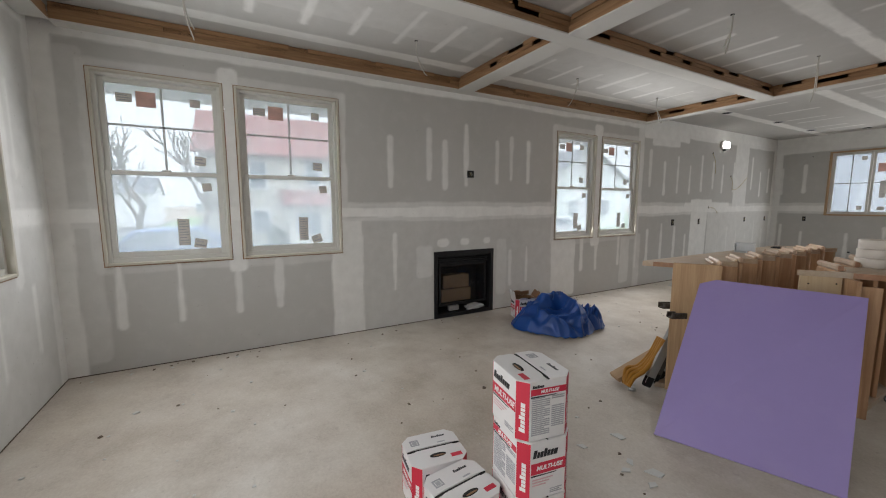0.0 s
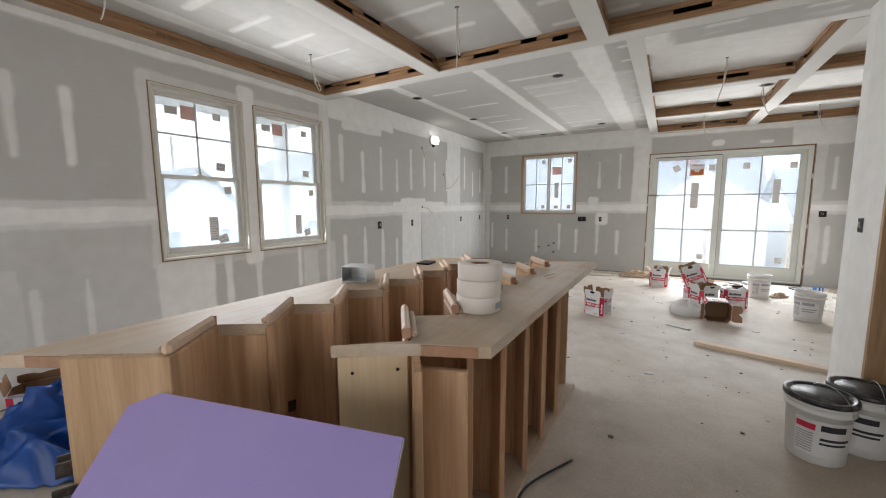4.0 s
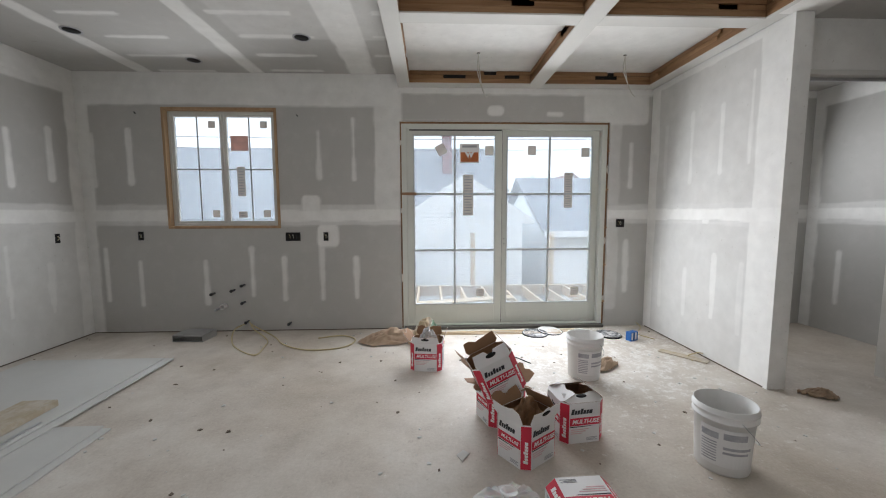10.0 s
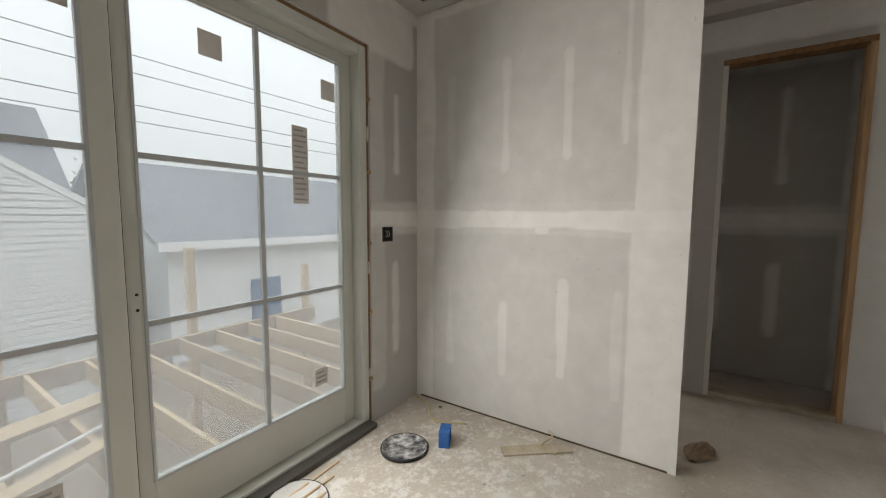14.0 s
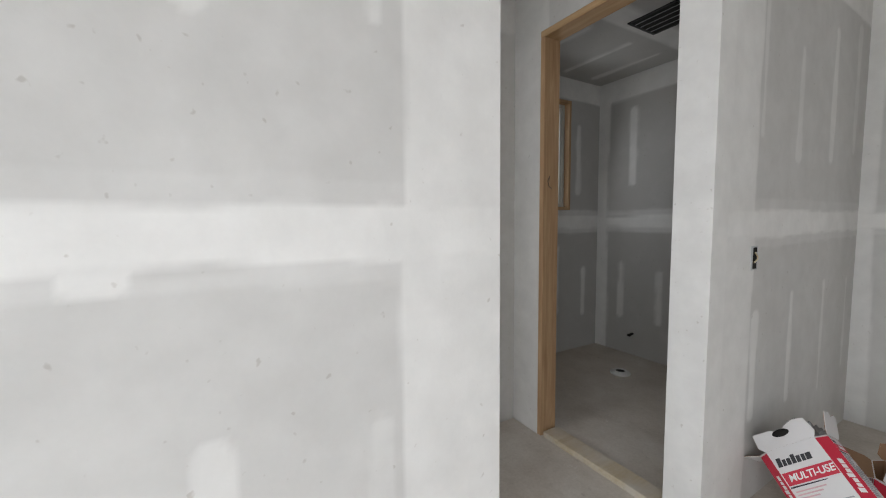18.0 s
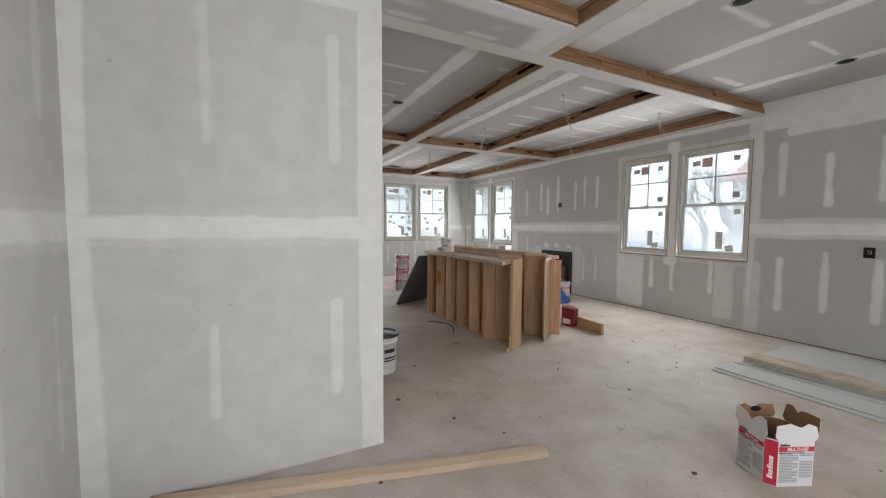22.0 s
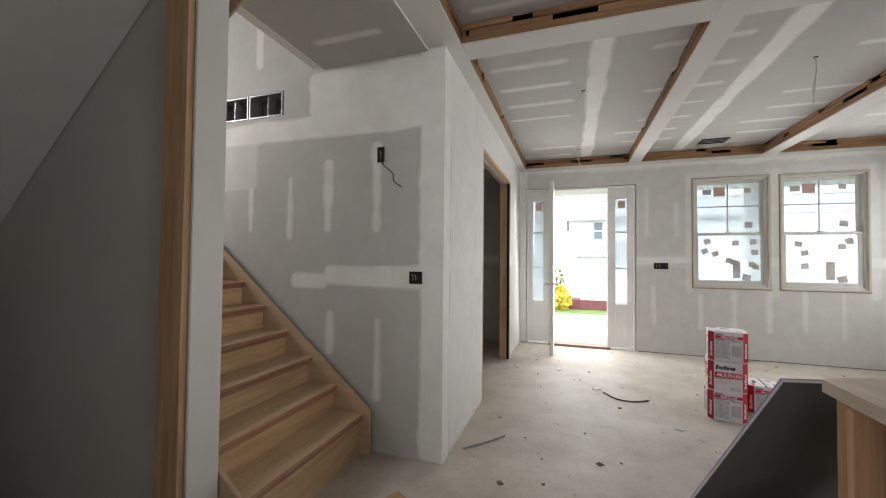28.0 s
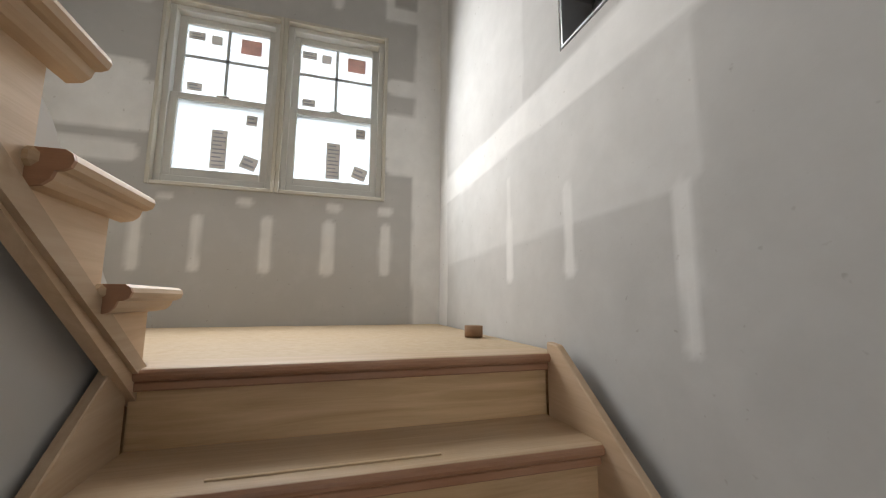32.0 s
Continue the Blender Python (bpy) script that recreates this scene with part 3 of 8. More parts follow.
# Front wall, front faces +y: measured from x = 8.7 leftwards.
def fx(h):
    return (8.7 - h[1], 8.7 - h[0], h[2], h[3])
panel("wall_south", (8.7, 0, 0), (-1, 0, 0), (0, 0, 1), 8.7, ZC, 0.16, [fx(FWA), fx(FWB), fx(FDOOR)],
      taped(8.7, [5.6, 6.2, 6.6, 7.0, 7.4, 7.8, 8.3], [5.5, 5.9, 8.25], skim=0.4, extra=around(fx(FWA)) + around(fx(FWB)) + [(3.6, 5.5, 2.52, 2.72, 0.15), (3.5, 3.75, 0, 3, 0.9), (5.4, 6.1, 0.1, 1.3, 0.35)]), 0.03, seed=4)
KW, SD, LW = (0.93, 2.2, 1.22, 2.58), (3.59, 6.06, 0.0, 2.44), (7.25, 7.95, 1.5, 2.5)
panel("wall_north", (0, 12.64, 0), (1, 0, 0), (0, 0, 1), 8.7, ZC, 0.16, [KW, SD, LW],
      taped(8.7, [0.2, 0.58, 1.32, 1.85, 2.22, 2.66, 3.06, 6.3], [0.14, 0.55, 2.66, 3.06, 6.32],
            extra=[(0.0, 3.6, 2.6, 3.0, 0.8), (2.62, 2.86, 1.0, 1.25, 0.9), (2.45, 2.66, 1.3, 1.6, 0.8), (6.02, 6.2, 0.2, 2.6, 0.35), (3.3, 3.62, 1.3, 2.9, 0.7), (4.6, 4.8, 2.5, 2.62, 0.9), (5.3, 5.5, 2.5, 2.56, 0.8), (5.75, 6.5, 2.42, 2.9, 0.75)]), 0.018, seed=5)
# The stub wall beside the patio door and its free end.
panel("wall_dining", (6.555, 12.64, 0), (0, -1, 0), (0, 0, 1), 1.73, ZC, 0.14, (),
      taped(1.73, [0.3, 0.71, 1.10, 1.41], [0.3, 0.71, 1.10, 1.41], ends=(0.16, 0.27), level=0.75, skim=0.42, extra=[(0.9, 1.02, 1.26, 1.34, 0.9)]), 0.012, back=[(0, 0.2, 0, 3, 0.8)], seed=6)
# Walls round the hall, bath and closets.
panel("wall_mid", (6.58, 7.87, 0), (-1, 0, 0), (0, 0, 1), 1.45, ZB, 0.13, (),
      taped(1.45, [0.55, 1.17], [0.54, 1.165], ZB, (0.09, 0.15), skim=0.42), 0.012, seed=7)
panel("wall_hall_west", (6.58, 9.66, 0), (0, -1, 0), (0, 0, 1), 1.92, ZB, 0.13, (),
      taped(1.92, [0.31, 0.74, 1.22, 1.64], [0.29, 0.72, 1.2, 1.6], ZB, (0.26, 0.09), skim=0.36), 0.012, seed=8)
BD, LD = (0.24, 1.05, 0.0, 2.52), (0.03, 1.0, 0.0, 2.45)
panel("wall_bath", (7.79, 9.79, 0), (-1, 0, 0), (0, 0, 1), 1.21, ZB, 0.13, [BD], [(-0.1, 0.3, 0, 3, 0.85), (1.0, 1.3, 0, 3, 0.9), (0.0, 1.3, 2.5, 3.0, 0.5)], 0.015, back=[(0, 0.2, 0, 3, 0.7)], seed=9)
panel("wall_closet", (7.78, 11.0, 0), (0, -1, 0), (0, 0, 1), 1.21, ZB, 0.12, [(0.24, 1.02, 0.0, 2.53)], [(-0.1, 0.1, 0, 3, 0.8), (1.02, 1.3, 0.0, 3, 0.5), (0, 1.3, 2.6, 3, 0.8)], 0.02, seed=10)
panel("wall_laundry", (6.69, 11.0, 0), (1, 0, 0), (0, 0, 1), 1.09, ZB, 0.12, [LD], [(0, 1.2, 0, 3, 0.8)], 0.03, seed=12)
panel("wall_closet_back", (8.42, 11.0, 0), (0, -1, 0), (0, 0, 1), 1.21, ZB, 0.06, (), taped(1.21, [0.3, 0.7], [0.3, 0.7], ZB), 0.03, seed=13)
panel("wall_closet_north", (8.42, 11.0, 0), (-1, 0, 0), (0, 0, 1), 0.52, ZB, 0.06, (), [(0, 0.1, 0, 3, .8)], 0.05, seed=45)
panel("wall_laundry_side", (7.9, 11.06, 0), (1, 0, 0), (0, 0, 1), 0.65, ZB, 0.004, (), [(0, 0.1, 0, 3, .8)], 0.05, seed=46)
panel("wall_closet_side", (7.9, 9.79, 0), (1, 0, 0), (0, 0, 1), 0.6, ZB, 0.06, (), [(0, 0.1, 0, 3, .8)], 0.05, seed=14)
EW, SWN = (8.37, 8.81, 1.49, 2.59), (4.33, 5.65, 2.31, 3.46)
wall_east = panel("wall_east", (8.55, 12.64, 0), (0, -1, 0), (0, 0, 1), 12.64, 5.4, 0.16, [(12.64 - EW[1], 12.64 - EW[0], EW[2], EW[3]), (12.64 - SWN[1], 12.64 - SWN[0], SWN[2], SWN[3])],
                  taped(12.64, [0.4, 2.9, 3.3, 3.7, 4.1, 4.5], [3.0, 3.4, 4.4], ZB) +
                  [(a - 0.03, a + 0.03, 1.83, 2.16, 0.8) for a in (6.97, 7.26, 7.62, 7.97, 8.32)] + [(a - 0.03, a + 0.03, 3.6, 3.9, 0.8) for a in (6.97, 7.26, 7.62, 7.97, 8.32)] +
                  [(a - 0.05, a + 0.04, 2.22, 2.27, 0.8) for a in (7.1, 7.5, 8.0, 8.32)] + [(8.5, 8.9, 1.4, 5.4, 0.85)] + [(8.3, 8.6, z, z + 0.12, 0.8) for z in (2.5, 3.05, 3.6)] + [(6.3, 6.95, z, z + 0.12, 0.8) for z in (2.42, 2.9, 3.4)] + [(6.2, 6.5, 1.4, 5.4, 0.6)], 0.02, seed=15)
panel("wall_bath_south", (8.55, 7.92, 0), (-1, 0, 0), (0, 0, 1), 1.84, ZB, 0.05, (), taped(1.84, [0.3, 0.7, 1.1, 1.5], [0.4, 0.9, 1.4], ZB), 0.025, seed=16)
# Entry closet wall and the long stair wall.
panel("wall_entry", (5.075, 3.815, 0), (0, -1, 0), (0, 0, 1), 3.815, ZC, 0.13, [(1.045, 2.72, 0.0, 2.45)], [(-0.1, 4.1, SEAM - .1, SEAM + .08, 0.8), (0, 1.2, 0, 3, 0.75), (2.8, 4, 0, 3, 0.7), (1, 3, 2.4, 3, 0.8)], 0.03, seed=17)
stair_spec = [(-0.2, 3.7, -0.1, 5.5, 0.15), (-0.1, 0.17, 0, 5.4, 0.9), (-0.1, 0.95, SEAM - .22, SEAM - .06, 0.95), (0.9, 1.25, SEAM - .25, SEAM - .12, 0.9), (0, 3.5, 2.28, 2.45, 0.9), (0, 1.1, 2.45, 2.78, 0.9), (2.3, 3.5, 2.36, 5.4, 0.35), (1.6, 3.5, 1.9, 2.36, 0.45), (3.3, 3.6, 1.5, 5.4, 0.8)]
stair_spec += [(a - w, a + w, z0, z1, 0.75) for a, w, z0, z1 in ((0.49, 0.035, 0.35, 0.95), (0.89, 0.035, 0.65, 0.98), (0.51, 0.035, 1.55, 2.2), (0.92, 0.035, 1.55, 2.1), (1.27, 0.03, 1.5, 2.0), (1.66, 0.035, 1.56, 1.95), (2.05, 0.03, 1.75, 2.05), (2.45, 0.03, 1.75, 2.2), (0.8, 0.03, 3.0, 3.6), (1.6, 0.03, 2.9, 3.6))]
# The stair wall faces +y; measured from its free end at x = 5.075 it must run leftwards, so it starts at the far end.
panel("wall_stair", (8.55, 3.955, 0), (-1, 0, 0), (0, 0, 1), 3.475, 5.4, 0.14, [(1.415, 2.125, 2.49, 2.69)], [(3.475 - b, 3.475 - a, c, d, e) for a, b, c, d, e in stair_spec], 0.015, seed=18)
panel("wall_stair_north", (5.74, 6.2, 0), (1, 0, 0), (0, 0, 1), 2.81, 5.4, 0.12, (), taped(2.81, [0.5, 1.0, 1.5], [0.5, 1.0, 1.5]), 0.04, seed=19)
# Spandrel wall between the two flights: it follows the underside of the upper flight.
span = prism([(5.73, 0.0), (7.9, 0.0), (7.9, 1.2), (7.3, 1.5), (6.9, 1.98), (6.32, 2.42), (5.73, 2.82)], 5.10, 5.225, axis="y")
tagged(mesh_ob("wall_spandrel", span, plain("skimmed_board", (0.52, 0.51, 0.49), 0.85, 0.08, 4)), kind="structure")
# Board under the upper flight.
slope = Vector((5.86 - 7.30, 0, 2.66 - 1.38))
panel("ceiling_under_stairs", (7.30, 6.195, 1.38), tuple(slope.normalized()), (0, -1, 0), slope.length, 0.965, 0.02, (), [(0.0, 2.2, -0.1, 0.1, 0.8), (0.0, 2.2, 0.87, 1.1, 0.8), (0.55, 0.68, 0.0, 1.0, 0.8), (1.75, 2.1, 0, 1, 0.8)] + [(a, a + 0.05, b, b + 0.3, 0.6) for a in (0.3, 0.95, 1.35) for b in (0.15, 0.55)], 0.025, seed=44)
panel("wall_alcove_front", (5.25, 6.2, 0), (1, 0, 0), (0, 0, 1), 0.49, ZB, 0.1, (), [(-1, 1, 0, 3, 0.6)], 0.05, seed=20).name = "wall_alcove_north"
panel("wall_coat_closet", (5.13, 7.74, 0), (0, -1, 0), (0, 0, 1), 1.54, ZB, 0.12, [(0.42, 1.3, 0.0, 2.45)], [(-0.1, 0.5, 0, 3, 0.8), (0, 2, 2.4, 3, 0.8), (1.2, 1.6, 0, 3, 0.8), (-.1, 2, SEAM - .1, SEAM + .08, 0.8)], 0.02, seed=21)
panel("wall_coat_back", (6.3, 7.74, 0), (0, -1, 0), (0, 0, 1), 1.54, ZB, 0.06, (), taped(1.54, [0.4, 0.8, 1.2], [0.4, 0.8]), 0.05, seed=22)
panel("wall_alcove_back", (7.25, 6.2, 0), (0, -1, 0), (0, 0, 1), 0.98, 1.5, 0.06, [(0.22, 0.94, 0.02, 1.24)], [(0, 1, 1.25, 1.6, 0.8)], 0.04, seed=23)
panel("wall_entry_closet", (6.6, 3.8, 0), (0, -1, 0), (0, 0, 1), 3.8, ZC, 0.06, (), taped(3.8, [0.5, 1, 1.5, 2, 2.5], [0.5, 1, 1.5, 2, 2.5]), 0.05, seed=24)
panel("wall_upper_back", (6.15, 3.955, 2.82), (0, 1, 0), (0, 0, 1), 2.25, 2.58, 0.1, (), [(0, 2.3, 0, 0.25, 0.9)], 0.06, seed=26)

# Ceilings look down: u x v points to -z.
def ceil_spec(L, H, seed, cross=True, seams=1.22, first=0.7):
    """Sheets laid along v: seams along v, screw rows across."""
    r = random.Random(seed)
    sp, a = [], first
    while a < L:
        sp.append((a - 0.075, a + 0.075, -0.1, H + 0.1, 0.85))
        b = r.uniform(0.15, 0.35)
        while b < H - 0.1:
            lo = a + 0.15
            if r.random() < 0.8:
                l0 = lo + r.uniform(0, 0.1)
                sp.append((l0, min(l0 + r.uniform(0.45, 0.7), lo + seams - 0.25), b - 0.03, b + 0.03, 0.75 * r.uniform(0.7, 1)))
            b += 0.406
        a += seams
    sp += [(-0.1, 0.12, -0.1, H + 0.1, 0.5), (-0.1, L + 0.1, -0.1, 0.1, 0.5)]
    return sp


def ceiling(name, x0, x1, y0, y1, z, spec, holes=(), res=0.022, seed=1, T=0.1):
    return panel(name, (x0, y1, z), (1, 0, 0), (0, -1, 0), x1 - x0, y1 - y0, T, [(h[0] - x0, h[1] - x0, y1 - h[3], y1 - h[2]) for h in holes], spec, res, seed=seed)


ceiling("ceiling_living", -0.16, 5.2, -0.16, 7.5, ZC, ceil_spec(5.36, 7.66, 2, first=0.55) + [(1.0, 1.6, 0, 8, 0.2)], seed=31)
ceiling("ceiling_kitchen", -0.16, 3.64, 7.5, 12.8, ZC, ceil_spec(3.8, 5.3, 3, first=0.95) + [(2.4, 3.8, 1.0, 4.0, 0.3), (3.2, 3.5, -0.1, 5.4, 0.8)], seed=32)
ceiling("ceiling_dining", 3.64, 6.7, 7.5, 12.8, ZC, [(-0.1, 4, -0.1, 6, 0.8)], res=0.06, seed=33)
ceiling("soffit_dining_south", 3.716, 6.72, 7.555, 8.0, ZB, [(-0.1, 4, -0.1, 0.12, 0.8), (-0.1, 0.2, -0.1, 1, 0.8), (1.6, 1.85, -0.1, 1, 0.8)] + [(a, a + 0.3, b, b + 0.05, 0.7) for a in (0.4, 1.0, 2.1, 2.6) for b in (0.2, 0.36)], res=0.05, seed=34, T=0.14)
ceiling("ceiling_hall", 6.555, 8.6, 7.75, 12.7, ZB, [(0, 0.2, 0, 6, 0.8), (0.9, 1.1, 0, 6, 0.7), (1.2, 1.9, 3.6, 3.66, 0.7), (1.2, 1.9, 4.1, 4.16, 0.7), (1.2, 1.9, 4.5, 4.56, 0.7), (0, 3, 3.3, 3.45, 0.7)], res=0.03, seed=35)
ceiling("ceiling_hall_soffit", 6.46, 6.60, 7.87, 10.95, ZB - 0.001, [(-1, 2, -1, 5, 0.9)], res=0.1, seed=36)
ceiling("ceiling_stair_foot", 5.2, 6.05, 3.955, 6.2, 2.80, [(0.2, 0.7, 0.9, 0.96, 0.7), (0.2, 0.7, 1.4, 1.46, 0.7), (0.2, 0.7, 1.9, 1.96, 0.7)], res=0.03, seed=37, T=0.16)
ceiling("ceiling_stairwell", 5.9, 8.7, 3.8, 6.3, 5.4, [(0, 3, 0, 0.3, 0.8)], res=0.1, seed=38)
ceiling("ceiling_coat", 5.13, 6.6, 6.1, 7.8, ZB, [(0, 3, 0, 0.3, 0.8)], res=0.1, seed=39)
ceiling("ceiling_entry_closet", 5.075, 6.66, -0.1, 3.9, 2.9, [(0, 3, 0, 0.3, 0.8)], res=0.1, seed=40)


# ---- coffer framing: boxed beams with strapped sides ----
def strap_side(name, parent, a, b, inward, z0=ZB, z1=ZC, seed=0):
    """The ladder of strapping on one beam side from a to b: a continuous bottom strip, and blocks above with dark gaps between."""
    r = random.Random(seed)
    a, b, n = Vector(a), Vector(b), Vector(inward)
    d = (b - a)
    L = d.length
    d.normalize()
    mat = STRAP_X if abs(d.x) > 0.5 else STRAP_Y
    def strip(s0, s1, h0, h1, t0, t1):
        p, q = a + d * s0 + n * t0, a + d * s1 + n * t1
        return cube(min(p.x, q.x), max(p.x, q.x), min(p.y, q.y), max(p.y, q.y), h0, h1, 0.002)
    part("strap", strip(0, L, z0 + 0.012, z0 + 0.06, 0.0, 0.02), mat, parent)
    part("backing", strip(0, L, z0 + 0.055, z1 - 0.004, -0.012, -0.002), mat, parent)
    s = 0.0
    while s < L - 0.05:
        w = r.uniform(0.35, 0.95)
        e = min(L, s + w)
        part("strap", strip(s, e, z0 + 0.062, z0 + 0.1, 0.0, r.uniform(0.008, 0.02)), mat, parent)
        s = e + r.uniform(0.12, 0.3)
    s = r.uniform(0, 0.3)
    while s < L - 0.05:
        e = min(L, s + r.uniform(0.6, 1.4))
        part("strap", strip(s, e, z1 - 0.042, z1 - 0.004, 0.0, 0.019), mat, parent)
        s = e + r.uniform(0.05, 0.25)


def beam(label, x0, x1, y0, y1, sides, bottom=True, seed=0):
    """A ceiling beam: board on the underside, strapping on the named sides; white board on a side named in capitals."""
    t = thing("ceiling_beam", label, "ceiling beam", pose(0, 0, 0), "coffered ceiling")
    part("drywall_bottom", cube(x0, x1, y0, y1, ZB, ZB + 0.012, 0.002), SKIM, t, "white skimmed underside")
    part("core", cube(x0 + 0.022, x1 - 0.022, y0 + 0.022, y1 - 0.022, ZB + 0.012, ZC - 0.003), DARK, t)
    ends = {"w": ((x0 + 0.02, y0, 0), (x0 + 0.02, y1, 0), (-1, 0, 0)), "e": ((x1 - 0.02, y0, 0), (x1 - 0.02, y1, 0), (1, 0, 0)),
            "s": ((x0, y0 + 0.02, 0), (x1, y0 + 0.02, 0), (0, -1, 0)), "n": ((x0, y1 - 0.02, 0), (x1, y1 - 0.02, 0), (0, 1, 0))}
    for i, s in enumerate(sides):
        if s.islower():
            strap_side("strap", t, *ends[s], seed=seed * 10 + i)
        else:
            p, q, n = (Vector(v) for v in ends[s.lower()])
            b = n * 0.02
            part("drywall_side", cube(min(p.x, q.x, p.x + b.x), max(p.x, q.x, p.x + b.x), min(p.y, q.y, p.y + b.y), max(p.y, q.y, p.y + b.y), ZB + 0.0125, ZC - 0.002), SKIM, t, "white skimmed side")
    return t


CB = "coffer beam of rough strapping with a drywalled underside"
beam(CB, 0.003, 0.13, 0.16, 7.40, "e", seed=1)
beam(CB, 0.13, 4.97, 0.003, 0.16, "n", seed=2)
beam(CB, 4.97, 5.2, 0.003, 7.40, "wE", seed=3)
beam(CB, 0.13, 1.655, 3.72, 3.93, "sn", seed=4)
beam(CB, 1.825, 3.30, 3.72, 3.93, "sn", seed=5)
beam(CB, 3.465, 4.97, 3.72, 3.93, "sn", seed=6)
beam(CB, 1.655, 1.825, 0.16, 7.40, "we", seed=7)
beam(CB, 3.30, 3.465, 0.16, 7.40, "we", seed=8)
beam("wide beam closing the coffers towards the kitchen ceiling", 0.003, 5.13, 7.40, 7.55, "sn", seed=9)
DB = "dining coffer beam of rough strapping with a drywalled underside"
beam(DB, 3.58, 3.715, 7.55, 12.637, "We", seed=10)
beam(DB, 5.06, 5.22, 8.024, 12.637, "we", seed=11)
for i, (a, b) in enumerate(((9.43, 9.58), (11.02, 11.17))):
    beam(DB, 3.715, 5.06, a, b, "sn", seed=12 + 2 * i)
    beam(DB, 5.22, 6.43, a, b, "sn", seed=13 + 2 * i)
beam(DB, 3.715, 5.06, 12.5, 12.637, "s", seed=20)
beam(DB, 5.22, 6.43, 12.5, 12.637, "s", seed=21)
beam(DB, 6.43, 6.552, 8.024, 12.637, "w", seed=22)
ss = thing("coffer_strapping", "rough strapping along the edge of the dining soffit", "strapping", pose(0, 0, 0), "coffered ceiling")
strap_side("strap", ss, (3.72, 8.014, 0), (5.055, 8.014, 0), (0, 1, 0), seed=231)
strap_side("strap", ss, (5.225, 8.014, 0), (6.425, 8.014, 0), (0, 1, 0), seed=232)


# ---- windows and doors ----
def rect_frame(x0, x1, z0, z1, w, y0, y1, bevel=0.003, ws=None):
    """Four mitre-less bars round a rectangle; ws: widths left, right, bottom, top."""
    l, r, b, t = ws or (w, w, w, w)
    bm = cube(x0, x0 + l, y0, y1, z0, z1, bevel)
    cube(x1 - r, x1, y0, y1, z0, z1, bevel, bm)
    cube(x0 + l, x1 - r, y0, y1, z0, z0 + b, bevel, bm)
    return cube(x0 + l, x1 - r, y0, y1, z1 - t, z1, bevel, bm)


def glass(parent, x0, x1, z0, z1, y, mat=None):
    g = part("pane", cube(x0, x1, y - 0.003, y + 0.003, z0, z1), mat or GLASS, parent, "window glass with film haze and added veiling glare")
    g.visible_shadow = False
    return g


def sticker(parent, x, z, w, h, y, mat, turn=0.0, bars=0):
    s = part("sticker", cube(-w / 2, w / 2, -0.0006, 0.0006, -h / 2, h / 2), mat, parent, "paper maker's sticker")
    s.matrix_basis = pose(x, y, z, 0, turn, 0)
    bm = bmesh.new()
    for k in range(bars):
        zz = h / 2 - (k + 0.8) * h / (bars + 0.6)
        cube(-w * 0.4, w * 0.4 * (1 if k % 3 else 0.5), -0.0022, -0.0012, zz - h * 0.16 / bars, zz + h * 0.16 / bars, 0, bm)
    if bars:
        b = part("print_bar", bm, GREYINK, s)


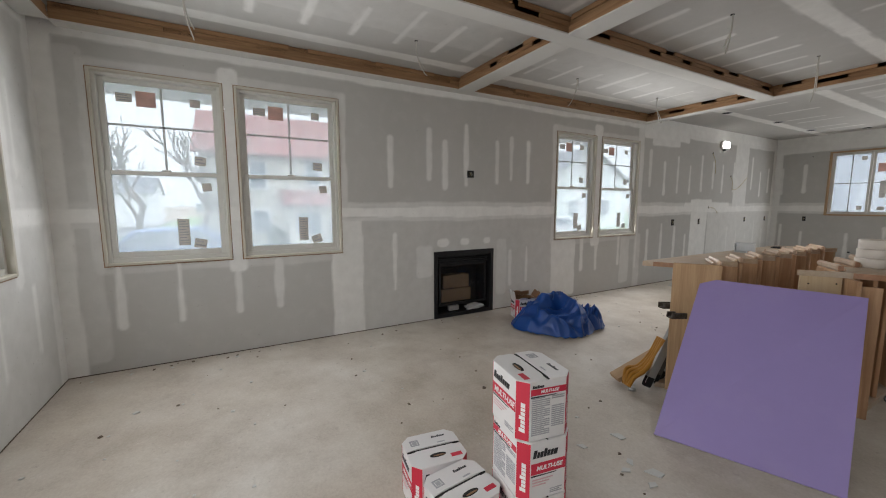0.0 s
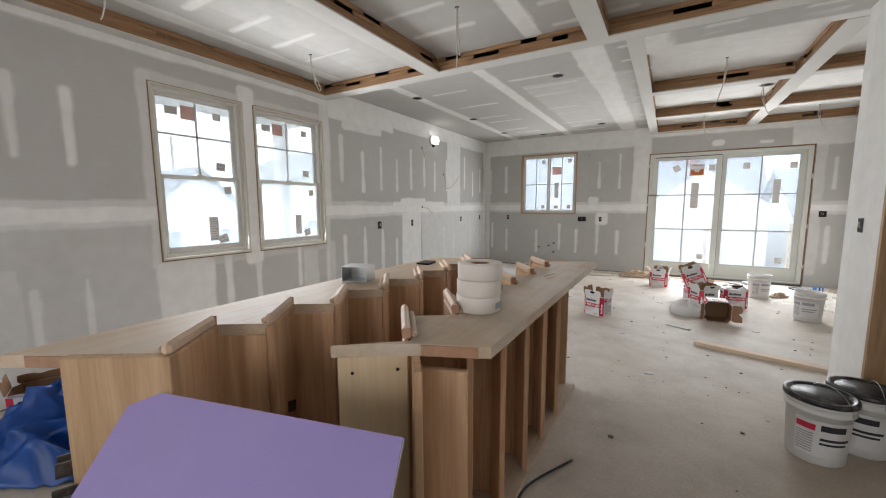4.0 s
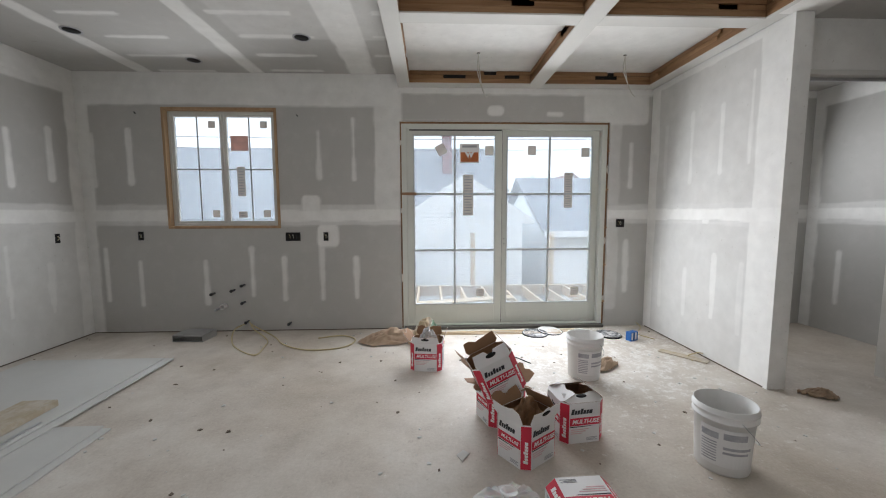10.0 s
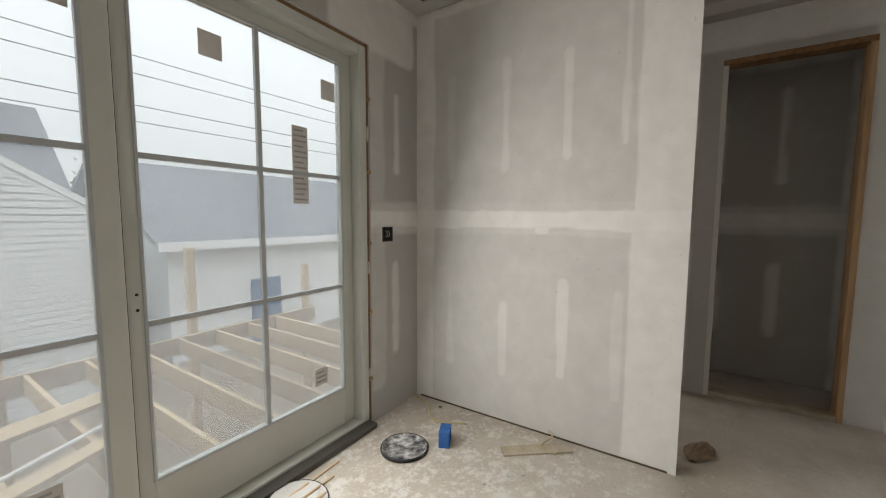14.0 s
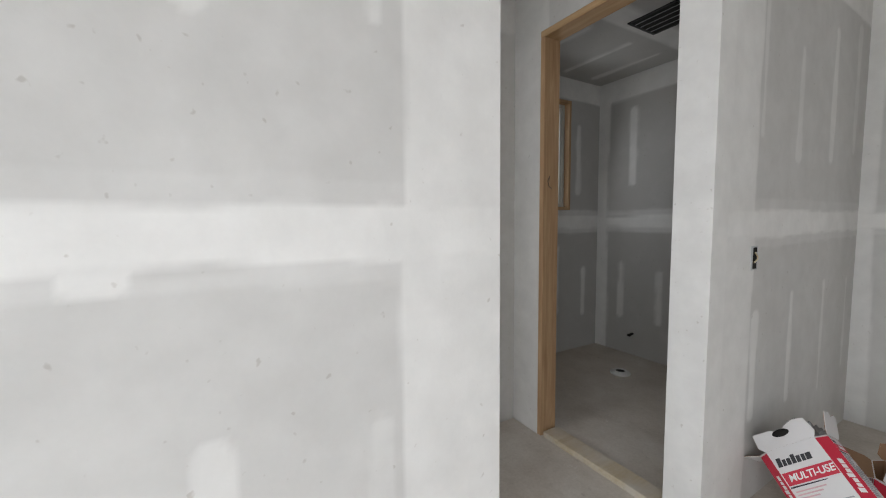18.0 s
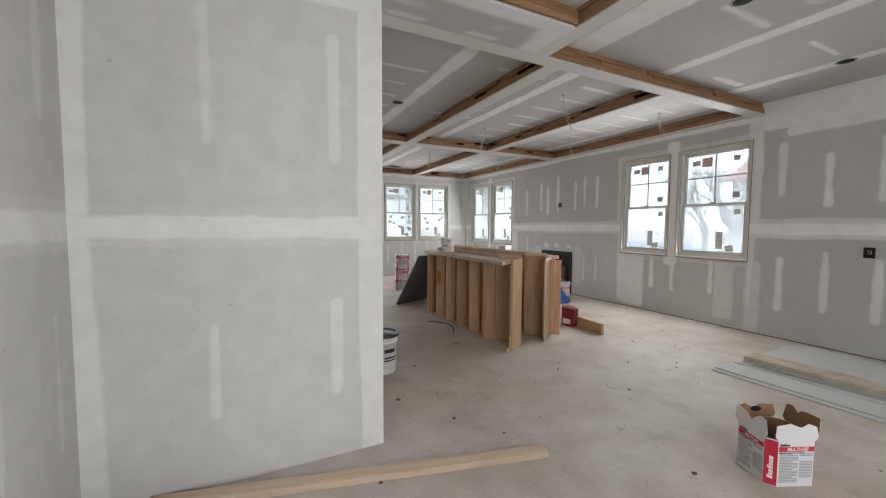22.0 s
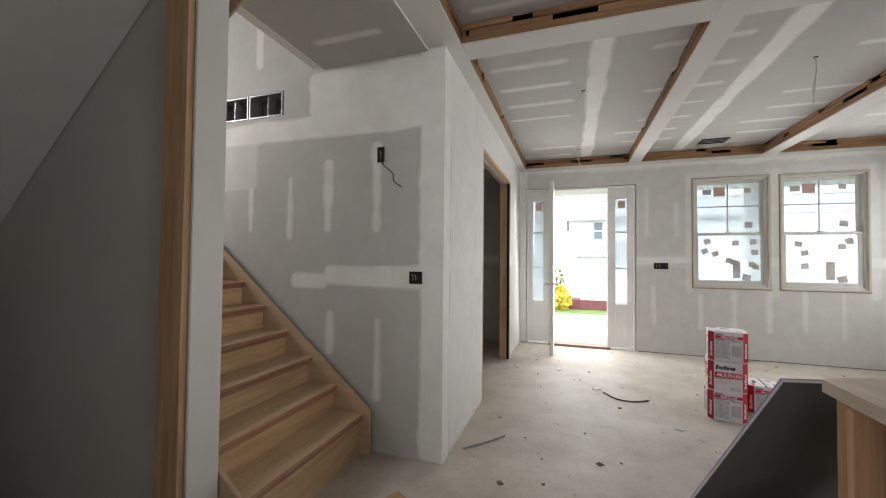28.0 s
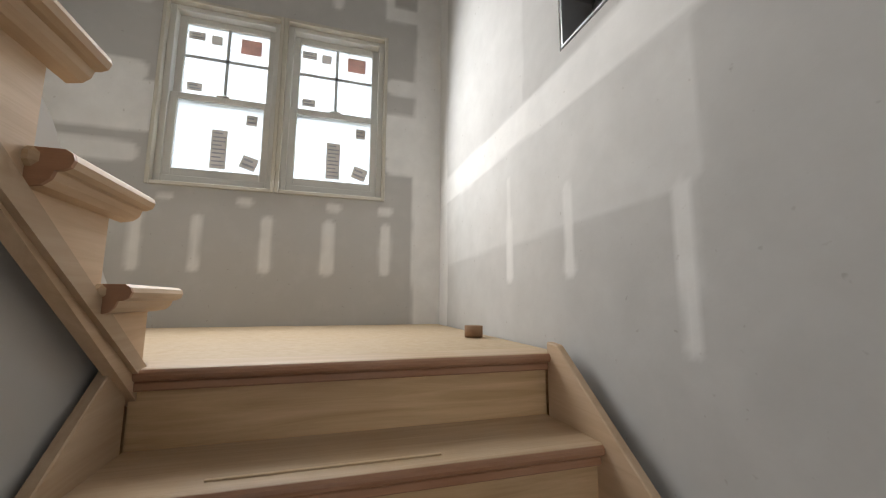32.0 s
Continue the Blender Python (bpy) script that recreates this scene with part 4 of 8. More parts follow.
def double_hung(name, m, w, h, label, seed=0, gap=True):
    """A double-hung window in its opening; local x along the wall, y into the room negative, z up from the sill."""
    r = random.Random(seed)
    t = thing(name, label, "window", m, kind="structure")
    part("jamb_extension", rect_frame(0.009 if gap else 0.0, w - (0.007 if gap else 0.0), 0.011 if gap else 0.0, h - (0.008 if gap else 0.0), 0.022, -0.014, 0.10), JAMB, t, "unpainted jamb with foam at the edge")
    if gap:
        part("shim_gap", rect_frame(0.001, w - 0.001, 0.001, h - 0.001, 0.01, -0.002, 0.09, 0), STRAP_Z, t, "dark gap of raw wood round the jamb")
    part("window_frame", rect_frame(0.02, w - 0.02, 0.02, h - 0.02, 0.035, 0.03, 0.12, ws=(0.035, 0.035, 0.05, 0.03)), VINYL, t)
    mid = h * 0.49
    lo = part("lower_sash", rect_frame(0.05, w - 0.05, 0.06, mid + 0.02, 0.05, 0.05, 0.085, ws=(0.045, 0.045, 0.06, 0.035)), VINYL, t)
    up = part("upper_sash", rect_frame(0.05, w - 0.05, mid - 0.015, h - 0.045, 0.05, 0.088, 0.118, ws=(0.045, 0.045, 0.035, 0.045)), VINYL, t)
    glass(lo, 0.09, w - 0.09, 0.11, mid, 0.068)
    glass(up, 0.09, w - 0.09, mid, h - 0.085, 0.103)
    part("grille_bar", cube(w / 2 - 0.009, w / 2 + 0.009, 0.095, 0.1, mid, h - 0.085), SASHGREY, up)
    zg = (mid + h - 0.06) / 2 + 0.02
    part("grille_bar", cube(0.09, w - 0.09, 0.095, 0.1, zg - 0.009, zg + 0.009), SASHGREY, up)
    part("lock", cube(w / 2 - 0.035, w / 2 + 0.035, 0.05, 0.09, mid + 0.02, mid + 0.035, 0.006), VINYL, t)
    wide = ((0.22, h - 0.2, 0.11, 0.07, STICKER, 0, 3, 0.098), (0.37, h - 0.2, 0.14, 0.13, STICKRED, 0, 0, 0.098), (w - 0.23, h - 0.19, 0.08, 0.07, STICKER, 2, 0, 0.098), (w - 0.22, mid + 0.13, 0.09, 0.08, STICKER, 6, 2, 0.098),
                                        (w - 0.18, mid - 0.11, 0.075, 0.075, STICKER, -6, 0, 0.063), (w * 0.6, 0.28, 0.09, 0.24, STICKER, 0, 9, 0.063), (w - 0.26, 0.17, 0.1, 0.085, STICKER, r.choice((-18, 12)), 2, 0.063))
    narrow = ((0.15, h - 0.16, 0.09, 0.05, STICKER, 0, 2, 0.098), (0.26, h - 0.17, 0.06, 0.06, STICKER, 0, 0, 0.098), (w - 0.20, h - 0.18, 0.12, 0.10, STICKRED, 0, 0, 0.098), (0.16, mid + 0.09, 0.08, 0.05, STICKER, 0, 2, 0.098),
              (w - 0.16, mid - 0.10, 0.06, 0.065, STICKER, 2, 2, 0.063), (w * 0.5, 0.26, 0.085, 0.24, STICKER, 0, 9, 0.063), (w - 0.16, 0.19, 0.09, 0.08, STICKER, r.choice((-18, 18, 0)), 2, 0.063))
    for x, z, sw, sh, mat, a, n, yy in wide if w > 0.8 else narrow:
        sticker(t, x, z, sw, sh, yy, mat, a, n)
    return t


JAMB = plain("raw_jamb", (0.52, 0.485, 0.41), 0.6, 0.12, 8, dirt=0.3)
WINLAB = "white double-hung window with grilles and paper stickers"
def west_m(h):
    return pose(0, h[0], h[2], 0, 0, 90)
for i, h in enumerate((W1A, W1B, W2A, W2B)):
    double_hung(f"window_{i + 1}", west_m(h), h[1] - h[0], h[3] - h[2], WINLAB, i)
for i, h in enumerate((FWA, FWB)):
    ob = double_hung(f"window_{i + 5}", pose(h[1], 0, h[2], 0, 0, 180), h[1] - h[0], h[3] - h[2], WINLAB, 10 + i)
    for k in range(9 if i else 5):
        r = random.Random(k + i * 50)
        sticker(ob, r.uniform(0.15, 0.8), r.uniform(0.3, 0.7), 0.08, 0.07, 0.062, STICKER, r.uniform(-30, 30))
swm = (SWN[1] - SWN[0]) / 2
for i in range(2):
    double_hung(f"window_{i + 7}", pose(8.55, SWN[1] - i * swm, SWN[2], 0, 0, -90), swm - 0.002, SWN[3] - SWN[2], "mulled double-hung stair window with stickers", 20 + i, False)


def casement_pair(name, m, w, h, label, twin=True):
    t = thing(name, label, "window", m, kind="structure")
    part("rough_jamb", rect_frame(0, w, 0, h, 0.03, -0.012, 0.11), PINE_Z, t, "bare pine jamb")
    part("window_frame", rect_frame(0.03, w - 0.03, 0.03, h - 0.03, 0.03, 0.05, 0.12), VINYL, t)
    n = 2 if twin else 1
    sw = (w - 0.1) / n
    for i in range(n):
        x0 = 0.05 + i * sw
        s = part("sash", rect_frame(x0 + 0.004, x0 + sw - 0.004, 0.05, h - 0.05, 0.035, 0.06, 0.1), VINYL, t)
        glass(s, x0 + 0.035, x0 + sw - 0.035, 0.08, h - 0.08, 0.08, CLEAR)
        if twin:
            part("grille_bar", cube(x0 + sw / 2 - 0.008, x0 + sw / 2 + 0.008, 0.068, 0.072, 0.08, h - 0.08), SASHGREY, s)
        part("grille_bar", cube(x0 + 0.035, x0 + sw - 0.035, 0.068, 0.072, h * 0.5 - 0.008, h * 0.5 + 0.008), SASHGREY, s)
        if i:
            sticker(t, x0 + sw * 0.3, h - 0.38, 0.2, 0.17, 0.074, STICKRED)
            sticker(t, x0 + sw * 0.3, h * 0.4, 0.09, 0.34, 0.074, STICKER, 0, 10)
            sticker(t, x0 + sw * 0.3, 0.16, 0.1, 0.07, 0.074, STICKER, 0, 2)
        if twin:
            sticker(t, x0 + sw * 0.78, h - 0.17, 0.08, 0.08, 0.074, STICKER)
        sticker(t, x0 + sw * 0.78, 0.17, 0.08, 0.08, 0.074, STICKER)
    return t


casement_pair("window_9", pose(KW[0], 12.64, KW[2]), KW[1] - KW[0], KW[3] - KW[2], "white sliding kitchen window in a bare pine jamb")
# Window_11 is unseen, an added opening for the lamp that lights the laundry.
casement_pair("window_11", pose(LW[0], 12.64, LW[2]), LW[1] - LW[0], LW[3] - LW[2], "unseen laundry window added to brighten the room", False)
casement_pair("window_10", pose(8.55, EW[1], EW[2], 0, 0, -90), EW[1] - EW[0], EW[3] - EW[2], "small white bath window in a bare pine jamb", False)

def heap_mesh_at(rx, ry, rz, seed):
    """A small lump, stretched upright."""
    bm = bmesh.new()
    bmesh.ops.create_icosphere(bm, subdivisions=2, radius=1)
    for v in bm.verts:
        v.co *= 1 + 0.4 * noise.noise(v.co * 2.0 + Vector((seed, 0, 0)))
        v.co = Vector((v.co.x * rx, v.co.y * ry, v.co.z * rz))
    return bm


# Patio door: two tall lights in an outer frame, shims in the gap.
pd = thing("door_2", "sage-white sliding patio door with grilles and stickers, closed", "patio door", pose(SD[0], 12.64, 0), kind="structure")
PW, PH = SD[1] - SD[0], SD[3]
part("door_frame", rect_frame(0.018, PW - 0.03, 0.0, PH - 0.025, 0.06, 0.0, 0.14, ws=(0.062, 0.06, 0.05, 0.06)), DOORPAINT, pd)
part("threshold", cube(0.03, PW - 0.03, -0.07, 0.02, 0.0, 0.035, 0.004), plain("bronze_sill", (0.10, 0.095, 0.085), 0.5, 0.15, 10, 0.3), pd, "dark metal threshold")
part("shim_gap", cube(PW - 0.028, PW - 0.006, 0.01, 0.12, 0.0, PH), STRAP_Z, pd, "rough opening stud beside the frame")
part("shim_gap", cube(0.002, 0.017, 0.01, 0.12, 0.0, PH), STRAP_Z, pd)
part("track_slot", cube(0.11, 1.19, 0.018, 0.0295, PH - 0.097, PH - 0.083), BLACK, pd, "dark slot of the sliding track")
# This black strip draws the shadow line between the two panels.
part("weatherstrip", cube(1.195, 1.207, 0.05, 0.074, 0.055, PH - 0.085), BLACK, pd, "black strip drawn as the shade between the panels")
part("tape_strip", cube(0.02, 0.19, -0.003, 0.0285, 1.60, 1.63, 0.002), CARD, pd, "brown tape across the frame")
for k, (zz, hh) in enumerate(((0.35, 0.03), (0.62, 0.05), (1.05, 0.04), (1.42, 0.03), (1.9, 0.05), (2.2, 0.03))):
    part("foam", heap_mesh_at(0.010, 0.008, hh, k), TAPE, pd, "bead of foam in the gap").matrix_basis = pose(0.012 if k % 2 else PW - 0.016, 0.006, zz)
part("shim_gap", cube(0.02, PW - 0.02, 0.01, 0.12, PH - 0.024, PH - 0.002), STRAP_X, pd)
for k in range(5):
    part("shim", cube(PW - 0.03, PW - 0.004, -0.012, 0.03, 0.3 + 0.45 * k, 0.32 + 0.45 * k), PINE_Z, pd)
for x0, x1, y in ((0.08, 1.20, 0.03), (1.19, PW - 0.09, 0.075)):
    s = part("door_panel", rect_frame(x0, x1, 0.05, PH - 0.08, 0.07, y, y + 0.045, ws=(0.08, 0.085, 0.24, 0.07)), DOORPAINT, pd)
    glass(s, x0 + 0.075, x1 - 0.08, 0.28, PH - 0.145, y + 0.022, CLEAR)
    part("glazing_bead", rect_frame(x0 + 0.072, x1 - 0.077, 0.283, PH - 0.143, 0.014, y - 0.006, y), SASHGREY, s)
    xm = (x0 + x1) / 2
    part("grille_bar", cube(xm - 0.011, xm + 0.011, y + 0.012, y + 0.032, 0.285, PH - 0.147), SASHGREY, s)
    for zz in (0.945, 1.615):
        part("grille_bar", cube(x0 + 0.075, x1 - 0.08, y + 0.013, y + 0.031, zz - 0.011, zz + 0.011), SASHGREY, s)
    sy = y + 0.017
    if x0 < 1:
        sticker(pd, x0 + 0.40, 2.13, 0.11, 0.12, sy, STICKER, -28)
        sg = part("maker_sign", cube(0.70, 0.93, sy - 0.001, sy + 0.0005, 1.98, 2.2), PAPERWHITE, pd, "white sticker with red mark")
        part("sign_mark", prism([(0.71, 2.10), (0.92, 2.10), (0.92, 1.99), (0.71, 1.99)], sy - 0.003, sy - 0.0015, axis="y"), SIGNORANGE, sg)
        part("sign_bar", cube(0.73, 0.90, sy - 0.003, sy - 0.0015, 2.155, 2.18), GREYINK, sg)
        part("sign_shape", prism([(0.74, 2.13), (0.80, 2.03), (0.815, 2.08), (0.83, 2.03), (0.89, 2.13), (0.86, 2.13), (0.83, 2.08), (0.815, 2.13), (0.80, 2.08), (0.77, 2.13)], sy - 0.0045, sy - 0.0032, axis="y"), PAPERWHITE, sg)
        sticker(pd, 1.05, 2.12, 0.1, 0.11, sy, STICKER)
        sticker(pd, 0.80, 1.60, 0.12, 0.48, sy, STICKER, 0, 14)
        sticker(pd, 0.95, 0.42, 0.09, 0.09, sy, STICKER, 0, 3)
    else:
        sticker(pd, x0 + 0.38, 2.13, 0.1, 0.11, sy, STICKER)
        sticker(pd, x1 - 0.16, 2.11, 0.1, 0.11, sy, STICKER)
        sticker(pd, x1 - 0.36, 1.66, 0.1, 0.42, sy, STICKER, 0, 14)
        sticker(pd, x1 - 0.25, 0.42, 0.09, 0.1, sy, STICKER, 0, 3)
for zz in (1.02, 1.08):
    part("keyhole", lathe([(0.0, 0), (0.006, 0), (0.006, 0.002), (0.0, 0.002)], 8, False), BLACK, pd).matrix_basis = pose(1.23, 0.028, zz, 90)

# Front door unit: two sidelights and a leaf standing open into the room.
fd = thing("door_1", "white front door standing open between two sidelights", "front door", pose(FDOOR[1], 0, 0, 0, 0, 180), kind="structure")
FW, FH = FDOOR[1] - FDOOR[0], FDOOR[3]
part("door_frame", rect_frame(0.01, FW - 0.01, 0.0, FH - 0.01, 0.03, -0.01, 0.14, ws=(0.025, 0.025, 0.02, 0.03)), WHITEDOOR, fd)
part("threshold", cube(0.36, FW - 0.36, -0.06, 0.14, 0.0, 0.035, 0.005), plain("oak_sill", (0.28, 0.17, 0.12), 0.5, 0.15, 8), fd, "reddish wooden door sill")
for x0, x1 in ((0.03, 0.355), (FW - 0.355, FW - 0.03)):
    s = part("sidelight", rect_frame(x0, x1, 0.03, FH - 0.04, 0.08, 0.03, 0.09, ws=(0.075, 0.085, 0.66, 0.16)), WHITEDOOR, fd, "white sidelight panel")
    glass(s, x0 + 0.07, x1 - 0.08, 0.68, FH - 0.19, 0.06)
    for zz in (1.24, 1.80):
        part("grille_bar", cube(x0 + 0.07, x1 - 0.08, 0.05, 0.07, zz - 0.01, zz + 0.01), SASHGREY, s)
    sticker(fd, (x0 + x1) / 2, FH - 0.29, 0.1, 0.12, 0.056, STICKRED)
    part("mull_post", cube(x1 if x0 < 1 else x0 - 0.04, x1 + 0.04 if x0 < 1 else x0, 0.0, 0.14, 0.0, FH - 0.03), WHITEDOOR, fd)
leaf = part("door_leaf", cube(0, 0.045, -0.86, 0.0, 0.03, FH - 0.05, 0.003), WHITEDOOR, fd, "white door leaf swung inward")
leaf.matrix_basis = pose(0.405, 0.0, 0, 0, 0, 1)
for k, zz in enumerate((0.3, 0.95, 1.6, 2.25)):
    part("hinge", cube(-0.014, 0.0, -0.03, 0.01, zz - 0.05, zz + 0.05, 0.003), STEEL, leaf)
for sx in (-1, 1):
    kn = lathe([(0.026, 0), (0.026, 0.008), (0.011, 0.012), (0.011, 0.035), (0.024, 0.045), (0.03, 0.058), (0.022, 0.07), (0.0, 0.073)], 16)
    part("door_knob", kn, CHROME, leaf).matrix_basis = pose(0.0225 + sx * 0.0225, -0.79, 1.02, 0, 90 * sx, 0)
part("panel_mould", cube(-0.006, -0.001, -0.72, -0.14, 1.05, 2.2, 0.002), WHITEDOOR, leaf)

# Rough openings in bare studs.
def rough_opening(name, label, m, w, h, depth, wood=PINE_Z, head=PINE_X, mark=True, black=0.0, studs=2):
    t = thing(name, label, "door frame", m, kind="structure")
    for x in (0.0, w - 0.034)[:studs]:
        part("jamb_stud", cube(x, x + 0.034, 0.0, depth, 0.0, h - 0.04, 0.002), wood, t)
    part("head_stud", cube(0, w, 0.0, depth, h - 0.038, h, 0.002), head, t)
    if mark:
        part("pencil_mark", tube([(0.036, 0.03, 1.62), (0.036, 0.05, 1.66), (0.036, 0.04, 1.6), (0.036, 0.07, 1.58)], 0.0016, 4), INK, t)
    if black:
        part("pocket_track", cube(w - (0.052 if studs > 1 else 0.02), w - (0.036 if studs > 1 else 0.001), -0.004, black, 0.0, h - 0.04), BLACK, t, "black pocket door jamb")
        part("header_track", cube(0.03, w - 0.06, 0.05, depth - 0.05, h - 0.065, h - 0.041), STEEL, t)
    return t


rough_opening("opening_bath", "bare pine bath door opening in drywall", pose(7.55, 9.79, 0, 0, 0, 180), 0.81, 2.52, 0.13, studs=1)
oc = rough_opening("opening_closet", "closet opening with one drywalled and one bare pine jamb", pose(7.78, 10.76, 0, 0, 0, -90), 0.78, 2.53, 0.12, head=STRAP_Y)
for o in oc.children:
    if o.name.startswith("jamb_stud") and min(v.co.x for v in o.data.vertices) < 0.01:
        o.data.materials[0] = SKIM
rough_opening("opening_laundry", "laundry opening with a black pocket jamb", pose(6.72, 11.0, 0), 0.97, 2.45, 0.12, head=SKIM, black=0.02, studs=1)
rough_opening("opening_entry_closet", "entry closet opening with a black pocket jamb", pose(5.075, 2.77, 0, 0, 0, -90), 1.675, 2.45, 0.13, black=0.03)
rough_opening("opening_coat", "bare pine closet opening in drywall", pose(5.13, 7.32, 0, 0, 0, -90), 0.88, 2.45, 0.12)
ply = tagged(mesh_ob("plywood_sheet", cube(5.7, 5.718, 6.35, 7.55, 0.0, 2.3, 0.002), PLY), "plywood sheet standing inside the closet", "plywood")
sill = tagged(mesh_ob("door_sill_plate", cube(6.77, 7.5, 9.665, 9.785, 0.0, 0.038, 0.003), OLD_PLANK), "dusty pine bottom plate still running across a bath doorway", "wood plate")
sill2 = tagged(mesh_ob("closet_sill_plate", cube(7.783, 7.895, 10.0, 10.74, 0.0, 0.038, 0.003), OLD_PLANK), "dusty pine bottom plate still running across a closet doorway", "wood plate")
# Raw stud on the alcove side of the spandrel end.
st = thing("alcove_jamb", "bare pine stud at the end of the stair wall", "stud", pose(5.735, 5.227, 0))
part("jamb_stud", cube(0, 0.13, 0, 0.036, 0, 2.79, 0.002), PINE_Z, st)
tagged(mesh_ob("stair_end_cap", cube(5.715, 5.731, 5.09, 5.238, 0.0, 2.798, 0.003), SKIM), kind="structure").name = "trim_stair_end"

# ---- main stairs ----
RUN, RISE, X0, Z0 = 0.2165, 0.178, 7.145, 1.530
ST_Y0, ST_Y1 = 3.965, 5.095
stairs = thing("staircase", "unfinished poplar box stairs, dusty, up to a landing", "staircase", pose(0, 0, 0))


def tread_bm(x_nose, z_top, depth, y0, y1):
    """A board with a rounded front edge."""
    r, n = 0.0135, 6
    pts = [(x_nose + r - r * math.sin(a), z_top - r + r * math.cos(a)) for a in [math.pi * i / n for i in range(n + 1)]]
    return prism(pts + [(x_nose + depth, z_top - 2 * r), (x_nose + depth, z_top)], y0, y1, axis="y")


for k in range(0, 8):
    xn, zt = X0 - RUN * k, Z0 - RISE * k
    part("tread", tread_bm(xn, zt, 0.25 if k else 0.12, 4.02, 5.06), TREAD_Y, stairs, "dusty poplar tread")
    part("nosing", tread_bm(xn - 0.0022, zt - 0.0012, 0.012, 4.021, 5.059), NOSE, stairs, "reddish rounded nosing")
    part("cove_moulding", cube(xn + 0.01, xn + 0.03, 4.02, 5.06, zt - 0.05, zt - 0.0285, 0.004), NOSE, stairs, "reddish moulding under the nosing")
    bottom = 0.0 if k == 7 else zt - RISE
    part("riser", cube(xn + 0.03, xn + 0.048, 4.02, 5.06, bottom, zt - 0.027), RISER_Y, stairs)
    if k in (1, 4):
        part("dust_strip", cube(xn + 0.045, xn + 0.053, 4.45 - 0.05 * k, 4.85, zt, zt + 0.004, 0.001), PLY, stairs, "thin wood strip lying on the tread")
slope = RISE / RUN
for y0, y1 in ((3.996, 4.02), (5.06, 5.084)):
    xb = X0 - RUN * 7 - 0.05
    pts = [(xb, 0.0), (xb, Z0 - 7 * RISE + 0.02), (xb + 0.03, Z0 - 7 * RISE + 0.05), (X0 - 0.03, Z0 + 0.025), (X0 + 0.02, Z0 + 0.03), (X0 + 0.02, Z0 - 0.25), (xb + 0.5, 0.0)]
    part("stringer", prism(pts, y0, y1, 0.003, axis="y"), STRING_X, stairs, "pale poplar skirt board")
# Landing platform.
landing = thing("stair_landing", "pale plywood landing of the stairs with debris", "landing", pose(0, 0, 0))
part("deck", cube(X0 + 0.03, 8.548, 3.965, 6.195, Z0 - 0.03, Z0 - 0.004), PLY, landing)
part("joist", cube(X0 + 0.05, 8.54, 3.97, 4.01, Z0 - 0.25, Z0 - 0.031), PINE_X, landing)
part("front_joist", cube(X0 + 0.05, X0 + 0.09, 4.02, 6.19, Z0 - 0.25, Z0 - 0.031), PINE_Y, landing)
# Upper flight: rises back towards the room, its open side cut to the steps.
upper = thing("upper_staircase", "poplar upper flight with return nosings and cut stringer", "staircase", pose(0, 0, 0))
UX, UR = 7.215, 0.2
cut = [(UX + 0.02, Z0)]
for k in range(1, 8):
    xk, zk = UX - UR * (k - 1), Z0 + RISE * k
    part("tread", cube(xk - 0.25, xk + 0.0, 5.03, 6.19, zk - 0.028, zk, 0.008), TREAD_Y, upper)
    mould = [(5.046, zk), (5.003, zk), (4.994, zk - 0.006), (4.991, zk - 0.015), (4.995, zk - 0.025), (5.004, zk - 0.030), (5.012, zk - 0.031), (5.016, zk - 0.043), (5.026, zk - 0.052), (5.046, zk - 0.056)]
    part("return_nosing", prism(mould, xk - 0.235, xk + 0.014, axis="x"), STRING_X, upper, "moulded return nosing")
    part("nosing_end", prism(mould, xk - 0.242, xk - 0.2352, axis="x"), NOSE, upper, "reddish end grain")
    part("riser", cube(xk - 0.05, xk - 0.03, 5.06, 6.19, zk - RISE, zk - 0.028), RISER_Y, upper)
    cut += [(xk - 0.03, zk - RISE), (xk - 0.03, zk - 0.028)]
last = cut[-1]
cut += [(last[0] - 0.3, last[1]), (last[0] - 0.3, last[1] - 0.12), (UX + 0.02, Z0 - 0.12)]
part("stringer", prism([(p[0], p[1]) for p in cut], 5.045, 5.07, axis="y"), STRING_X, upper, "pale cut stringer")
part("skirt_trim", prism([(UX - 0.02, Z0 - 0.01), (UX - 0.07, Z0 - 0.01), (last[0] - 0.3, last[1] - 0.2), (last[0] - 0.3, last[1] - 0.13)], 5.034, 5.046, axis="y"), STRING_X, upper)
part("soffit", prism([(7.3, 1.50), (6.0, 2.62), (6.0, 2.64), (7.3, 1.53)], 5.226, 6.195, axis="y"), GYPSUM, upper, "drywalled underside")
jar = tagged(mesh_ob("tape_roll", lathe([(0.02, 0), (0.038, 0), (0.038, 0.045), (0.02, 0.045)], 20), CARD), "small brown roll standing on the landing", "tape roll")
jar.matrix_basis = pose(7.66, 4.06, Z0)

# ---- two stair units lying on their sides ----
PITCH, TL, I0 = 0.325, 0.215, 4.79
UTOP = 1.01


NOSING = timber("pale_nosing", (0.66, 0.49, 0.35), (0.52, 0.35, 0.235), 2, 0.5, 0.2)


